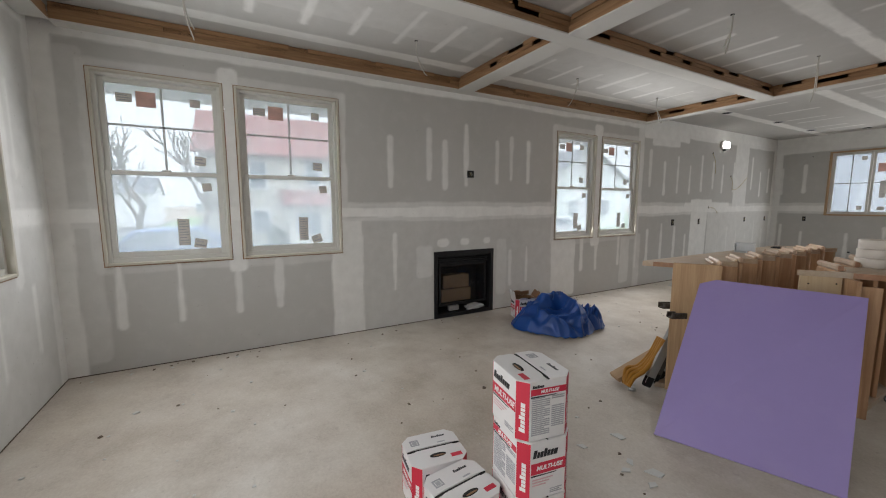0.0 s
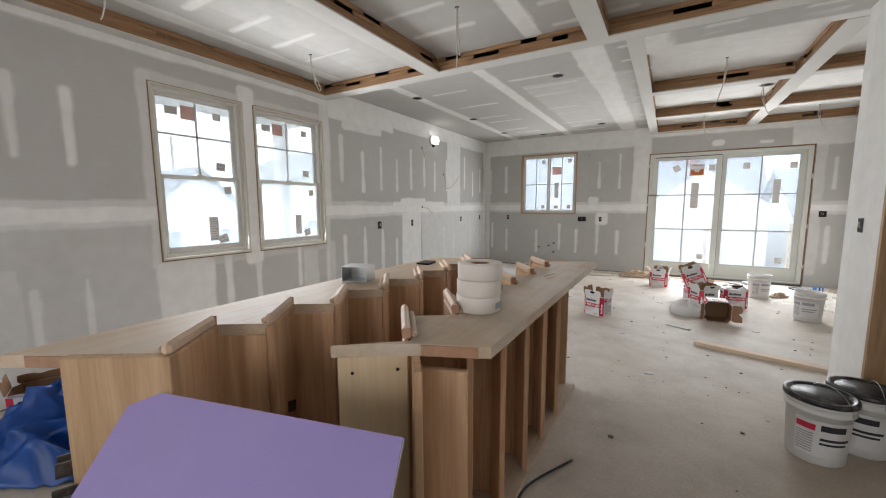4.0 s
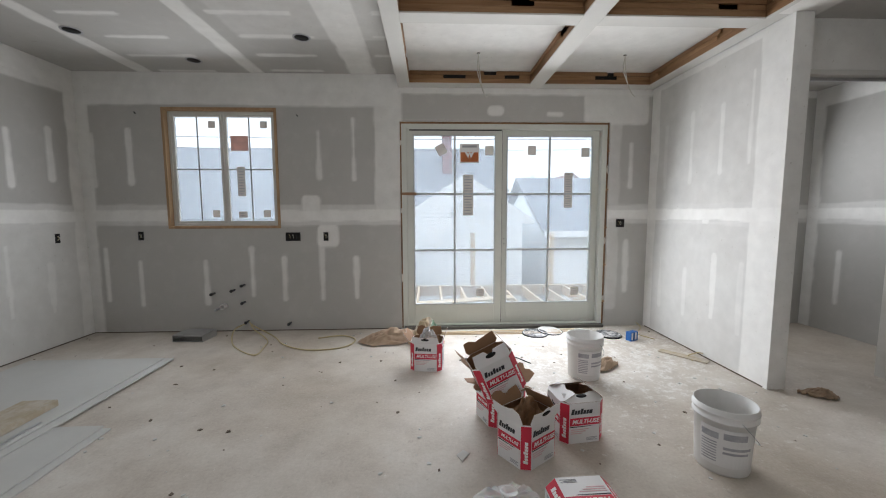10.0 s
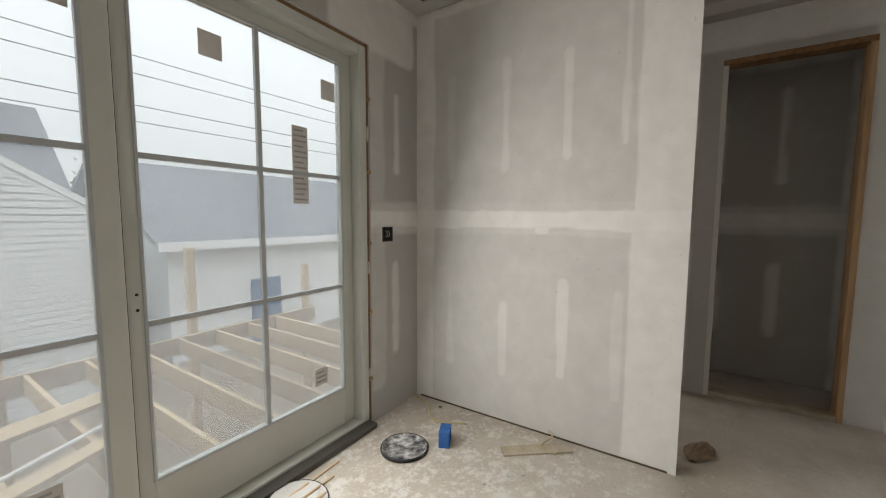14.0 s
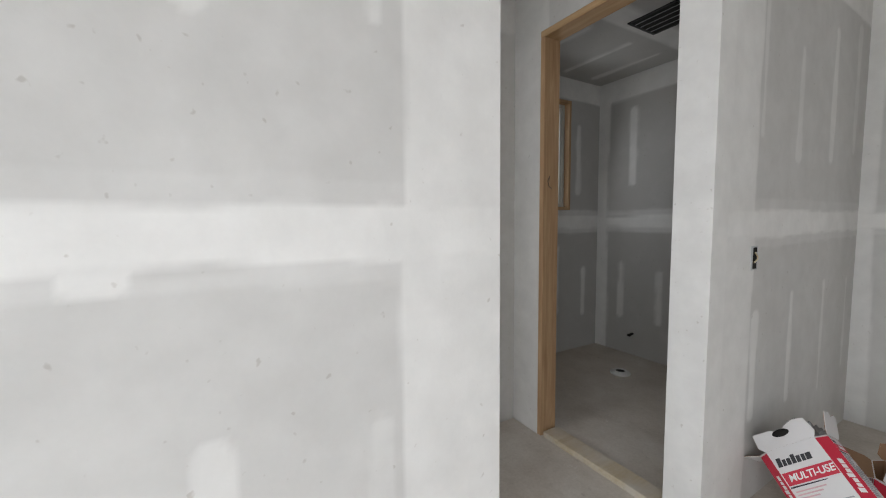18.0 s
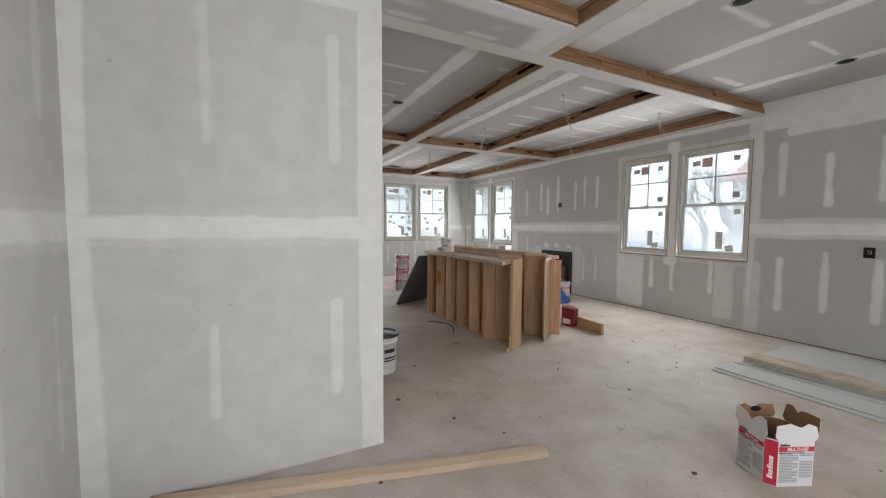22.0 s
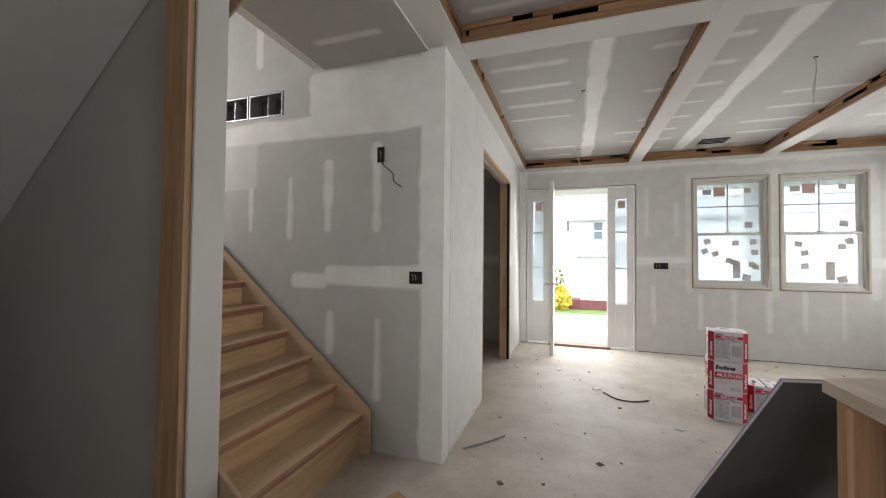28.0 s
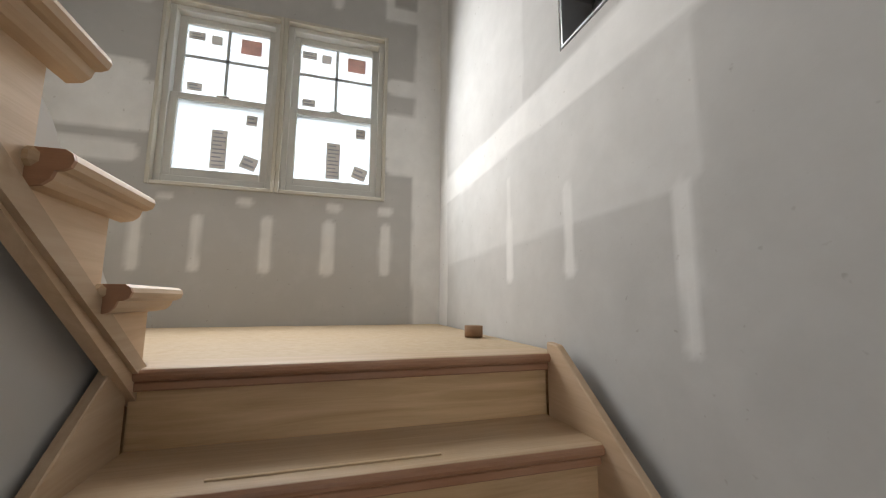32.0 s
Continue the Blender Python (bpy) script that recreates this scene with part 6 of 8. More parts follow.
def sack(name, label, cat, m, dims, mat, seed=1):
    t = thing(name, label, cat, m)
    part("body", bunched_sheet(dims[0] * 1.15, dims[1] * 1.25, dims[2] * 2.0, seed * 1.3 + 0.4, 44), mat, t)
    return t


BAG, bag_nd, bag_lk, bag_b = nodes_of("thin_white_plastic")
bag_b.inputs["Base Color"].default_value = (0.72, 0.72, 0.71, 1)
bag_b.inputs["Roughness"].default_value = 0.24
bag_b.inputs["Subsurface Weight"].default_value = 0.15
bumped(bag_nd, bag_lk, bag_b, noise_tex(bag_nd, bag_lk, 26.0, 4, 0.6).outputs[0], 0.35, 0.006)


def tied_bag(m, rad, h):
    """A filled thin bag: folds run from the tied neck outward and fade towards the floor."""
    t = thing("plastic_bag", "white plastic bag of scraps tied shut, on the floor", "plastic bag", m)
    bm, seg, rings = bmesh.new(), 96, []
    for k in range(23):
        f = k / 22
        phi = f * 0.64 * math.pi
        r, z = math.sin(phi) ** 0.85, h * max(0.0, (math.cos(phi) + 0.426) / 1.426)
        ring = []
        for i in range(seg):
            a = 2 * math.pi * i / seg
            lump = noise.noise(Vector((math.cos(a) * 1.4, math.sin(a) * 1.4, 3.0 + f)))
            pleat = abs(math.sin(a * 9 + 3 * lump + 2 * f)) ** 0.7 + 0.5 * abs(math.sin(a * 17 + 5 * lump))
            depth = math.exp(-((f - 0.22) / 0.22) ** 2)
            rr = rad * r * (1 + 0.13 * lump * f)
            ring.append(bm.verts.new((rr * math.cos(a), rr * math.sin(a) * 0.9, max(0.0, z * (1 + 0.16 * lump) - 0.040 * depth * (pleat - 0.6)))))
        rings.append(ring)
    for p_, q_ in zip(rings[1:], rings[2:]):
        for i in range(seg):
            n = (i + 1) % seg
            bm.faces.new((p_[i], q_[i], q_[n], p_[n]))
    bm.faces.new(rings[1])
    bmesh.ops.delete(bm, geom=rings[0], context="VERTS")
    for f in bm.faces:
        f.smooth = True
    part("body", bm, BAG, t)
    k = lathe([(0.012, -0.01), (0.016, 0.01), (0.04, 0.03), (0.03, 0.034), (0.01, 0.02), (0.0, 0.018)], 18, False)
    crumple(k, 0.012, 30, 3)
    part("knot", k, BAG, t, "gathered neck").matrix_basis = pose(0, 0, h - 0.004)
    return t


tied_bag(pose(4.25, 9.66, 0), 0.20, 0.175)
sack("clear_plastic", "crumpled clear plastic in a carton", "plastic film", pose(3.9, 11.5, 0.16), (0.1, 0.09, 0.11), FILM, 5)
sack("clear_plastic", "crumpled clear plastic over a torn carton", "plastic film", pose(6.41, 9.20, 0.27), (0.11, 0.11, 0.09), FILM, 6)
sack("paper_scrap", "crumpled brown paper on the floor by the hall", "paper scrap", pose(5.93, 9.30, 0), (0.13, 0.08, 0.05), PAPERBAG, 7)
sack("paper_sack", "crumpled brown paper sack by the patio door", "paper sack", pose(3.5, 12.22, 0, 0, 0, 15), (0.30, 0.15, 0.08), PAPERBAG, 8)
sack("paper_sack", "crumpled paper with green print by the patio door", "paper sack", pose(3.88, 12.1, 0, 0, 0, -20), (0.17, 0.13, 0.15), GREENBAG, 9)
sack("paper_scrap", "crumpled brown paper scrap behind a pail", "paper scrap", pose(5.50, 11.42, 0, 0, 0, 40), (0.15, 0.07, 0.04), PAPERBAG, 10)
sack("paper_scrap", "crumpled brown paper scrap in the hall", "paper scrap", pose(6.86, 10.8, 0, 0, 0, -30), (0.1, 0.05, 0.035), PAPERBAG, 11)
sack("paper_scrap", "crumpled brown paper in an open carton", "paper scrap", pose(4.47, 10.22, 0.15, 0, 0, 0), (0.1, 0.08, 0.1), CARD, 12)

# Blue tarp.
tp = thing("tarp", "crumpled blue plastic tarp heaped on the floor", "tarp", pose(0.90, 4.62, 0, 0, 0, 8))
part("sheet", bunched_sheet(0.52, 0.45, 0.46, 6.4), TARP, tp)
part("fold", bunched_sheet(0.26, 0.22, 0.30, 2.3), TARP, tp, "loose corner folded over").matrix_basis = pose(0.24, 0.26, 0.0, 0, 0, 50)

# ---- pails ----
def pail(label, m, lid=True, r0=0.125, r1=0.148, h=0.36, group="pails"):
    t = thing("pail", label, "pail", m, group)
    rib = h * 0.8
    prof = [(0.0, 0.0), (r0, 0.0), (r0 + 0.003, 0.01), (r1 - 0.008, rib), (r1 + 0.004, rib + 0.003), (r1 + 0.004, rib + 0.01), (r1 - 0.006, rib + 0.014), (r1 - 0.004, h * 0.9), (r1 + 0.006, h * 0.9 + 0.004), (r1 + 0.006, h * 0.9 + 0.012), (r1 - 0.003, h * 0.9 + 0.016), (r1, h)]
    inside = [(r1 - 0.005, h), (r0 - 0.003, 0.012), (0.0, 0.012)]
    part("body", lathe(prof + inside, 36, False), PAIL, t)
    bail = [((r1 + 0.006) * math.cos(a), 0.02 + 0.0 * a, h * 0.86 + 0.10 * math.sin(a) if lid else h * 0.86 - 0.17 * math.sin(a)) for a in [math.pi * i / 14 for i in range(15)]]
    bail = [(x, (0.05 if lid else (r1 + 0.012) * math.sin(math.pi * i / 14)), z) for i, (x, y, z) in enumerate(bail)]
    part("bail_handle", tube(bail, 0.0022), STEEL, t, "wire handle")
    lb = bmesh.new()
    seg = 14
    for i in range(seg):
        a0, a1 = -1.3 + 2.0 * i / seg, -1.3 + 2.0 * (i + 1) / seg
        q = []
        for a, z in ((a0, 0.05), (a1, 0.05), (a1, rib - 0.03), (a0, rib - 0.03)):
            rr = r0 + (r1 - 0.008 - r0) * z / rib + 0.0025
            q.append(lb.verts.new((rr * math.cos(a), rr * math.sin(a), z)))
        lb.faces.new(q)
    part("label", lb, LABELMAT, t, "printed label with red and black bars")
    bars = bmesh.new()
    def bar(a0, a1, z0, z1, bm_):
        n = max(2, int((a1 - a0) * 12))
        for i in range(n):
            b0, b1 = a0 + (a1 - a0) * i / n, a0 + (a1 - a0) * (i + 1) / n
            q = []
            for a, z in ((b0, z0), (b1, z0), (b1, z1), (b0, z1)):
                rr = r0 + (r1 - 0.008 - r0) * z / rib + 0.0038
                q.append(bm_.verts.new((rr * math.cos(a), rr * math.sin(a), z)))
            bm_.faces.new(q)
    red = bmesh.new()
    bar(-1.25, -0.65, 0.2, 0.235, red)
    bar(1.9, 2.5, 0.2, 0.235, red)
    part("red_stripe", red, RED if lid else GREYINK, t)
    bar(-0.5, 0.3, 0.205, 0.24, bars)
    bar(2.65, 3.45, 0.205, 0.24, bars)
    part("brand_shape", bars, INK if lid else GREYINK, t)
    for z0, z1, a1 in ((0.15, 0.165, 0.5), (0.125, 0.138, 0.4)):
        line = bmesh.new()
        bar(-0.5, a1, z0, z1, line)
        bar(2.65, a1 + 3.15, z0, z1, line)
        part("print_line", line, INK if lid else GREYINK, t)
    tx = bmesh.new()
    for k in range(8):
        bar(-1.25, -0.7, 0.07 + 0.015 * k, 0.077 + 0.015 * k, tx)
        bar(1.9, 2.45, 0.07 + 0.015 * k, 0.077 + 0.015 * k, tx)
    part("small_print", tx, GREYINK, t)
    if lid:
        part("lid", lathe([(0.0, h + 0.004), (r1 - 0.03, h + 0.004), (r1 - 0.02, h - 0.004), (r1 - 0.012, h + 0.008), (r1 + 0.006, h + 0.012), (r1 + 0.012, h + 0.004), (r1 + 0.012, h - 0.014), (r1 + 0.004, h - 0.014)], 36, False), LID, t, "black snap lid spattered with compound")
    return t


CAKED, ck_nd, ck_lk, ck_b = nodes_of("lid_caked_with_compound")
ck_r = ramp_of(ck_nd, [(0.40, (0.03, 0.03, 0.033)), (0.52, (0.30, 0.30, 0.30)), (0.62, (0.66, 0.65, 0.63))])
ck_lk.new(noise_tex(ck_nd, ck_lk, 16.0, 8, 0.7).outputs[0], ck_r.inputs[0])
ck_lk.new(ck_r.outputs[0], ck_b.inputs["Base Color"])
ck_b.inputs["Roughness"].default_value = 0.6
LABELMAT = plain("pail_label", (0.70, 0.69, 0.68), 0.45, 0.05, 10, dirt=0.2)
pail("white joint compound pail with a black lid", pose(4.77, 6.69, 0, 0, 0, -70))
pail("white joint compound pail with a black lid beside another", pose(5.01, 6.90, 0, 0, 0, -95))
pail("open white plastic pail smeared with compound", pose(5.53, 10.08, 0, 0, 0, -100), False)
pail("open white plastic pail near the patio door", pose(5.235, 11.24, 0, 0, 0, -60), False)
for i, (x, y, a, mat, lb) in enumerate(((5.13, 12.36, 4, LID, "black pail lid smeared with compound"), (5.33, 12.44, 7, PAIL, "white pail lid caked with compound"), (5.95, 12.28, 3, LID, "black pail lid spattered with compound"))):
    t = thing("bucket_cover", lb + " on the floor", "pail lid", pose(x, y, 0.0, a * 0.6, 0, 40 * i), "pail lids")
    part("disc", lathe([(0.0, 0.006), (0.12, 0.006), (0.128, 0.014), (0.138, 0.016), (0.142, 0.008), (0.142, 0.0), (0.134, 0.0)], 32, False), CAKED if mat is LID else PAIL, t)
    part("rim", lathe([(0.137, 0.004), (0.1435, 0.0), (0.1445, 0.012), (0.138, 0.019), (0.135, 0.014)], 32, False), LID, t)
bx = thing("outlet_boxes", "pair of blue outlet boxes on the floor", "outlet box", pose(6.12, 12.1, 0.0, 0, 0, 25))
for k in range(2):
    b = part("box", rect_frame(-0.045 + 0.056 * k, 0.008 + 0.056 * k, 0, 0.095, 0.005, -0.03, 0.035, 0), BLUEPLAS, bx)
    part("receptacle", cube(-0.036 + 0.056 * k, 0.0 + 0.056 * k, -0.026, -0.01, 0.008, 0.088, 0.006), PAPERWHITE, b)

# ---- lumber and drywall on the floor ----
def lay(name, label, cat, m, dims, mat, bevel=0.003):
    t = thing(name, label, cat, m)
    part("board", cube(0, dims[0], 0, dims[1], 0, dims[2], bevel), mat, t)
    return t


lay("drywall_sheet", "white drywall sheet lying by the kitchen wall", "drywall sheet", pose(0.28, 8.06, 0.0, 0, 0, 1.0), (1.22, 3.66, 0.0125), GYPSUM)
lay("drywall_sheet", "white drywall sheet lying on another", "drywall sheet", pose(0.30, 8.07, 0.013, 0, 0, 0.4), (1.22, 3.66, 0.0125), GYPSUM)
lay("drywall_sheet", "top drywall sheet of the stack, dusty", "drywall sheet", pose(0.27, 8.1, 0.026, 0, 0, 0.8), (1.20, 3.6, 0.0125), GYPSUM)
lay("drywall_strip", "narrow drywall strip beside the stack", "drywall sheet", pose(1.545, 8.06, 0.0, 0, 0, 1.0), (0.36, 2.5, 0.0125), GYPSUM)
lay("drywall_strip", "narrow drywall strip on another", "drywall sheet", pose(1.552, 8.07, 0.013, 0, 0, 1.0), (0.30, 2.5, 0.0125), GYPSUM)
lay("plank", "compound-smeared scaffold plank on the drywall stack", "plank", pose(1.19, 8.10, 0.039, 0, 0, 2.8), (0.235, 2.72, 0.045), OLD_PLANK)
lay("lumber", "pine two-by-four lying on the floor", "lumber", pose(6.34, 7.95, 0.0, 0, 0, 166.2), (2.11, 0.085, 0.038), PALEPINE)
lay("metal_corner_bead", "galvanised corner bead strip on the drywall", "corner bead", pose(1.46, 8.2, 0.04, 0, 0, 2.0), (0.025, 2.4, 0.006), STEEL, 0)
lay("lumber_offcut", "short pine offcut at the stair foot", "lumber", pose(5.2, 4.35, 0, 0, 0, 60), (0.42, 0.085, 0.035), PINE_X)
lay("lumber_offcut", "thin pine strips along the wall", "lumber", pose(6.2, 11.75, 0, 0, 0, -52), (0.42, 0.09, 0.012), OLD_PLANK)
for k in range(3):
    lay("trim_strip", "thin pale strip along the patio door sill", "trim strip", pose(3.75 + 0.1 * k, 12.44 - 0.035 * k, 0, 0, 0, 2 - k), (1.9 - 0.2 * k, 0.014, 0.01), PLY)
pnl = thing("floor_register", "galvanised sheet metal register boot on the floor", "register", pose(1.12, 12.28, 0, 0, 0, -4))
part("pan", rect_frame(0, 0.34, 0, 0.07, 0.006, 0, 0.24, 0), STEEL, pnl)
part("pan_top", cube(0.0, 0.34, 0, 0.24, 0.071, 0.075), STEEL, pnl)
lay("wood_scrap", "flat brown wood scrap on the floor", "wood scrap", pose(5.80, 8.62, 0, 0, 0, 170), (0.14, 0.05, 0.012), OLD_PLANK)
lay("drywall_scrap", "drywall scrap lying on the floor", "drywall scrap", pose(4.02, 8.98, 0, 0, 0, -25), (0.25, 0.07, 0.012), GYPSUM)

# Folding stilts and work bench parts beside the purple board.
RAIL = plain("worn_dark_steel", (0.07, 0.055, 0.045), 0.5, 0.45, 9, 0.4, dirt=0.25)
sh = thing("sawhorse", "folded black and yellow metal sawhorses on the floor", "sawhorse", pose(2.40, 3.95, 0, 0, 0, 68))
for k in range(3):
    b = prism([(-0.034, -0.016), (0.034, -0.016), (0.034, 0.016), (0.026, 0.016), (0.026, -0.008), (-0.026, -0.008), (-0.026, 0.016), (-0.034, 0.016)], 0.0, 0.74)
    leg = part("leg", b, (STEEL, GREYPAPER, STEEL)[k], sh, "grey pressed steel leg")
    leg.matrix_basis = pose(0.13 + 0.09 * k, 0.05 * k, 0.05, 0, 24, 0)
    part("leg_foot", cube(-0.037, 0.037, -0.02, 0.02, -0.03, 0.06, 0.01), BLACK, leg, "black rubber foot")
for k in range(2):
    part("top_rail", prism([(-0.028, -0.022), (0.028, -0.022), (0.028, 0.022), (0.02, 0.022), (0.02, -0.014), (-0.02, -0.014), (-0.02, 0.022), (-0.028, 0.022)], -0.34, 0.35, axis="x"), RAIL, sh, "dark worn steel rail").matrix_basis = pose(0.55, -0.06 + 0.1 * k, 0.60 + 0.05 * k, 0, 4, 4)
for k in range(4):
    part("yellow_strap", tube(spline([(-0.03, 0.02 * k, 0.03), (0.03, 0.02 + 0.035 * k, 0.09 + 0.01 * k), (0.11, 0.01 + 0.03 * k, 0.15), (0.19, 0.02 + 0.02 * k, 0.25), (0.25, 0.02 * k, 0.40)]), 0.017, 8), YELLOW, sh)
part("wood_leg", cube(-0.02, 0.02, -0.06, 0.06, 0, 0.44, 0.004), PINE_Z, sh).matrix_basis = pose(-0.05, 0.16, 0.03, 0, 62, 0)
part("foot", lathe([(0.0, 0), (0.028, 0), (0.028, 0.02), (0.0, 0.02)], 12, False), STEEL, sh)

# ---- fireplace insert ----
fp = thing("fireplace", "black gas fireplace insert with cartons behind glass", "fireplace", pose(0, FP[0], 0, 0, 0, 90))
fw = FP[1] - FP[0]
part("surround", rect_frame(0.0, fw, 0.0, FP[3], 0.08, -0.014, 0.02, ws=(0.05, 0.05, 0.045, 0.06)), BLACK, fp, "black metal surround")
part("firebox", cube(0.05, fw - 0.05, 0.32, 0.34, 0.05, 0.8), BLACK, fp)
for a, b in ((0.04, 0.06), (fw - 0.06, fw - 0.04)):
    part("firebox_side", cube(a, b, 0.02, 0.34, 0.0, 0.8), BLACK, fp)
part("firebox_floor", cube(0.04, fw - 0.04, 0.02, 0.34, 0.0, 0.05), BLACK, fp)
part("firebox_top", cube(0.04, fw - 0.04, 0.02, 0.34, 0.78, 0.81), BLACK, fp)
for k in range(3):
    part("louvre", cube(0.08, fw - 0.08, 0.0, 0.035, 0.70 + 0.025 * k, 0.712 + 0.025 * k), BLACK, fp)
part("door_rail", rect_frame(0.09, fw - 0.09, 0.14, 0.69, 0.03, 0.03, 0.05), BLACK, fp)
gp = part("pane", cube(0.12, fw - 0.12, 0.038, 0.042, 0.17, 0.66), HEARTH, fp)
gp.visible_shadow = False
part("packed_carton", cube(0.16, 0.62, 0.10, 0.26, 0.17, 0.34, 0.004), CARD, fp, "brown carton behind the glass")
part("packed_carton", cube(0.2, 0.6, 0.12, 0.26, 0.345, 0.52, 0.004), CARD, fp)
part("plastic_wad", heap_mesh(0.13, 0.06, 0.04, 0.5, 3, 2, 3), FILM, fp).matrix_basis = pose(0.62, 0.01, 0.062)
part("valve", cube(0.25, 0.4, 0.04, 0.1, 0.06, 0.13, 0.01), STEEL, fp)

# ---- boxes in the walls ----
def wall_box(name, label, p, face, w, h, mat=BLACKBOX, wires=0, cable=None):
    """An empty device box with a visible rim, a dark pit and stub wires; face: degrees that its front is turned."""
    t = thing(name, label, "outlet box", pose(*p, 0, 0, face))
    part("rim", rect_frame(-w / 2, w / 2, -h / 2, h / 2, 0.006, -0.005, 0.012, 0.001), mat, t)
    part("pit", cube(-w / 2 + 0.004, w / 2 - 0.004, -0.0035, 0.004, -h / 2 + 0.004, h / 2 - 0.004), DARK, t)
    for k in range(wires):
        x = (k - (wires - 1) / 2) * w * 0.22
        part("wire", tube(spline([(x, -0.002, -h * 0.2), (x + 0.008, -0.014, 0.0), (x - 0.004, -0.008, h * 0.25)], 4), 0.0022), (CABLEY, CABLE, INK)[k % 3], t)
    if cable:
        part("cable", tube(spline([Vector(c) for c in cable], 6), 0.004), INK, t, "loose dangling cable")
    return t


WB = "black outlet box in bare drywall"
for y, z, w, h in ((8.553, 1.12, 0.085, 0.115), (9.456, 1.12, 0.055, 0.11), (11.33, 1.13, 0.055, 0.1), (12.3, 1.135, 0.05, 0.1), (10.28, 0.14, 0.055, 0.1), (3.985, 1.842, 0.1, 0.09)):
    wall_box("outlet_box", WB, (0.001, y, z), 90, w, h, wires=2)
for x, z, w, h in ((0.61, 1.138, 0.06, 0.1), (2.335, 1.12, 0.17, 0.1), (2.715, 1.12, 0.055, 0.1), (6.22, 1.262, 0.1, 0.1)):
    wall_box("outlet_box", WB, (x, 12.639, z), 0, w, h, wires=3 if w > 0.08 else 2)
wall_box("switch_box", "two-gang black switch box in bare drywall", (3.006, 0.001, 1.285), 180, 0.19, 0.09, wires=4)
wall_box("switch_box", "grey metal switch box in bare drywall", (6.579, 9.40, 1.205), -90, 0.055, 0.11, STEEL, 2)
wall_box("switch_box", "black switch box in bare drywall by the closet", (5.129, 7.6, 1.285), -90, 0.07, 0.1, wires=2)
wall_box("switch_box", "black two-gang box on the stair wall", (5.275, 3.956, 1.235), 180, 0.095, 0.085, wires=3)
wall_box("sconce_box", "black sconce box with a dangling cable", (5.555, 3.956, 2.107), 180, 0.055, 0.11, wires=1, cable=[(0.0, -0.004, -0.03), (0.03, -0.02, -0.08), (0.1, -0.015, -0.14), (0.115, -0.02, -0.2), (0.17, -0.01, -0.24)])
rv = thing("recessed_box", "white recessed water box in the kitchen wall", "water box", pose(0.001, 8.80, 0.33, 0, 0, 90))
part("flange", rect_frame(-0.09, 0.09, -0.09, 0.09, 0.012, -0.006, 0.006, 0.001), STEEL, rv)
part("pit", cube(-0.08, 0.08, -0.003, 0.004, -0.08, 0.08), GREYPAPER, rv)
part("valve", lathe([(0.0, 0), (0.014, 0), (0.014, 0.04), (0.0, 0.04)], 10, False), CHROME, rv).matrix_basis = pose(0.02, -0.005, -0.03)
sv = thing("stair_vent", "twin open steel duct boots in the stair wall", "duct", pose(7.135, 3.955, 2.49, 0, 0, 180))
for k in range(2):
    b = part("duct_frame", rect_frame(0.012 + 0.35 * k, 0.345 + 0.35 * k, 0.006, 0.194, 0.008, -0.002, 0.13, 0), STEEL, sv)
    part("duct_back", cube(0.02 + 0.35 * k, 0.34 + 0.35 * k, 0.12, 0.128, 0.012, 0.188), GREYPAPER, b)
    part("damper", cube(0.17 + 0.35 * k, 0.175 + 0.35 * k, 0.03, 0.12, 0.014, 0.186), STEEL, b)
lw = thing("washer_box", "chrome washer valve box on the laundry wall", "washer box", pose(8.549, 11.60, 1.1, 0, 0, -90))
part("flange", rect_frame(-0.14, 0.14, -0.09, 0.09, 0.015, -0.006, 0.006, 0.001), STEEL, lw)
part("pit", cube(-0.125, 0.125, -0.004, 0.004, -0.075, 0.075), GREYPAPER, lw)
for sx in (-0.05, 0.05):
    part("valve", lathe([(0.0, 0), (0.02, 0), (0.02, 0.03), (0.009, 0.03), (0.009, 0.07), (0.0, 0.07)], 12, False), CHROME, lw).matrix_basis = pose(sx, -0.02, -0.03)

mv = thing("mixing_valve", "round chrome valve on the laundry wall", "valve", pose(8.549, 11.485, 1.486, 0, 0, -90))
part("plate", lathe([(0.0, 0), (0.075, 0), (0.07, 0.006), (0.0, 0.008)], 24, False), PAPERWHITE, mv).matrix_basis = pose(0, 0, 0, 90)
part("knob", lathe([(0.0, 0.008), (0.03, 0.009), (0.038, 0.03), (0.032, 0.05), (0.0, 0.055)], 18, False), STEEL, mv).matrix_basis = pose(0, 0, 0, 90)
wall_box("outlet_box", "black outlet box on the laundry wall", (8.549, 11.517, 0.883), -90, 0.06, 0.09, wires=1)

# Sink rough-in on the kitchen wall.
pl = thing("sink_plumbing", "capped supply stubs and drain under the kitchen window", "plumbing", pose(0, 12.64, 0))
for x, z, mat in ((1.40, 0.459, INK), (1.63, 0.497, INK), (1.748, 0.557, INK), (1.745, 0.352, INK), (1.44, 0.274, STEEL), (1.777, 0.12, INK), (2.27, 0.096, INK)):
    part("stub", lathe([(0.0, 0), (0.013, 0), (0.013, 0.07), (0.017, 0.072), (0.017, 0.085), (0.0, 0.085)], 10, False), mat, pl).matrix_basis = pose(x, -0.001, z, 90)
part("drain", lathe([(0.022, 0), (0.03, 0), (0.03, 0.07), (0.022, 0.07), (0.022, 0)], 18, False), PAIL, pl).matrix_basis = pose(1.51, -0.001, 0.306, 90)
ft = thing("floor_flange", "white toilet flange in the bath floor", "flange", pose(7.87, 8.45, 0.0))
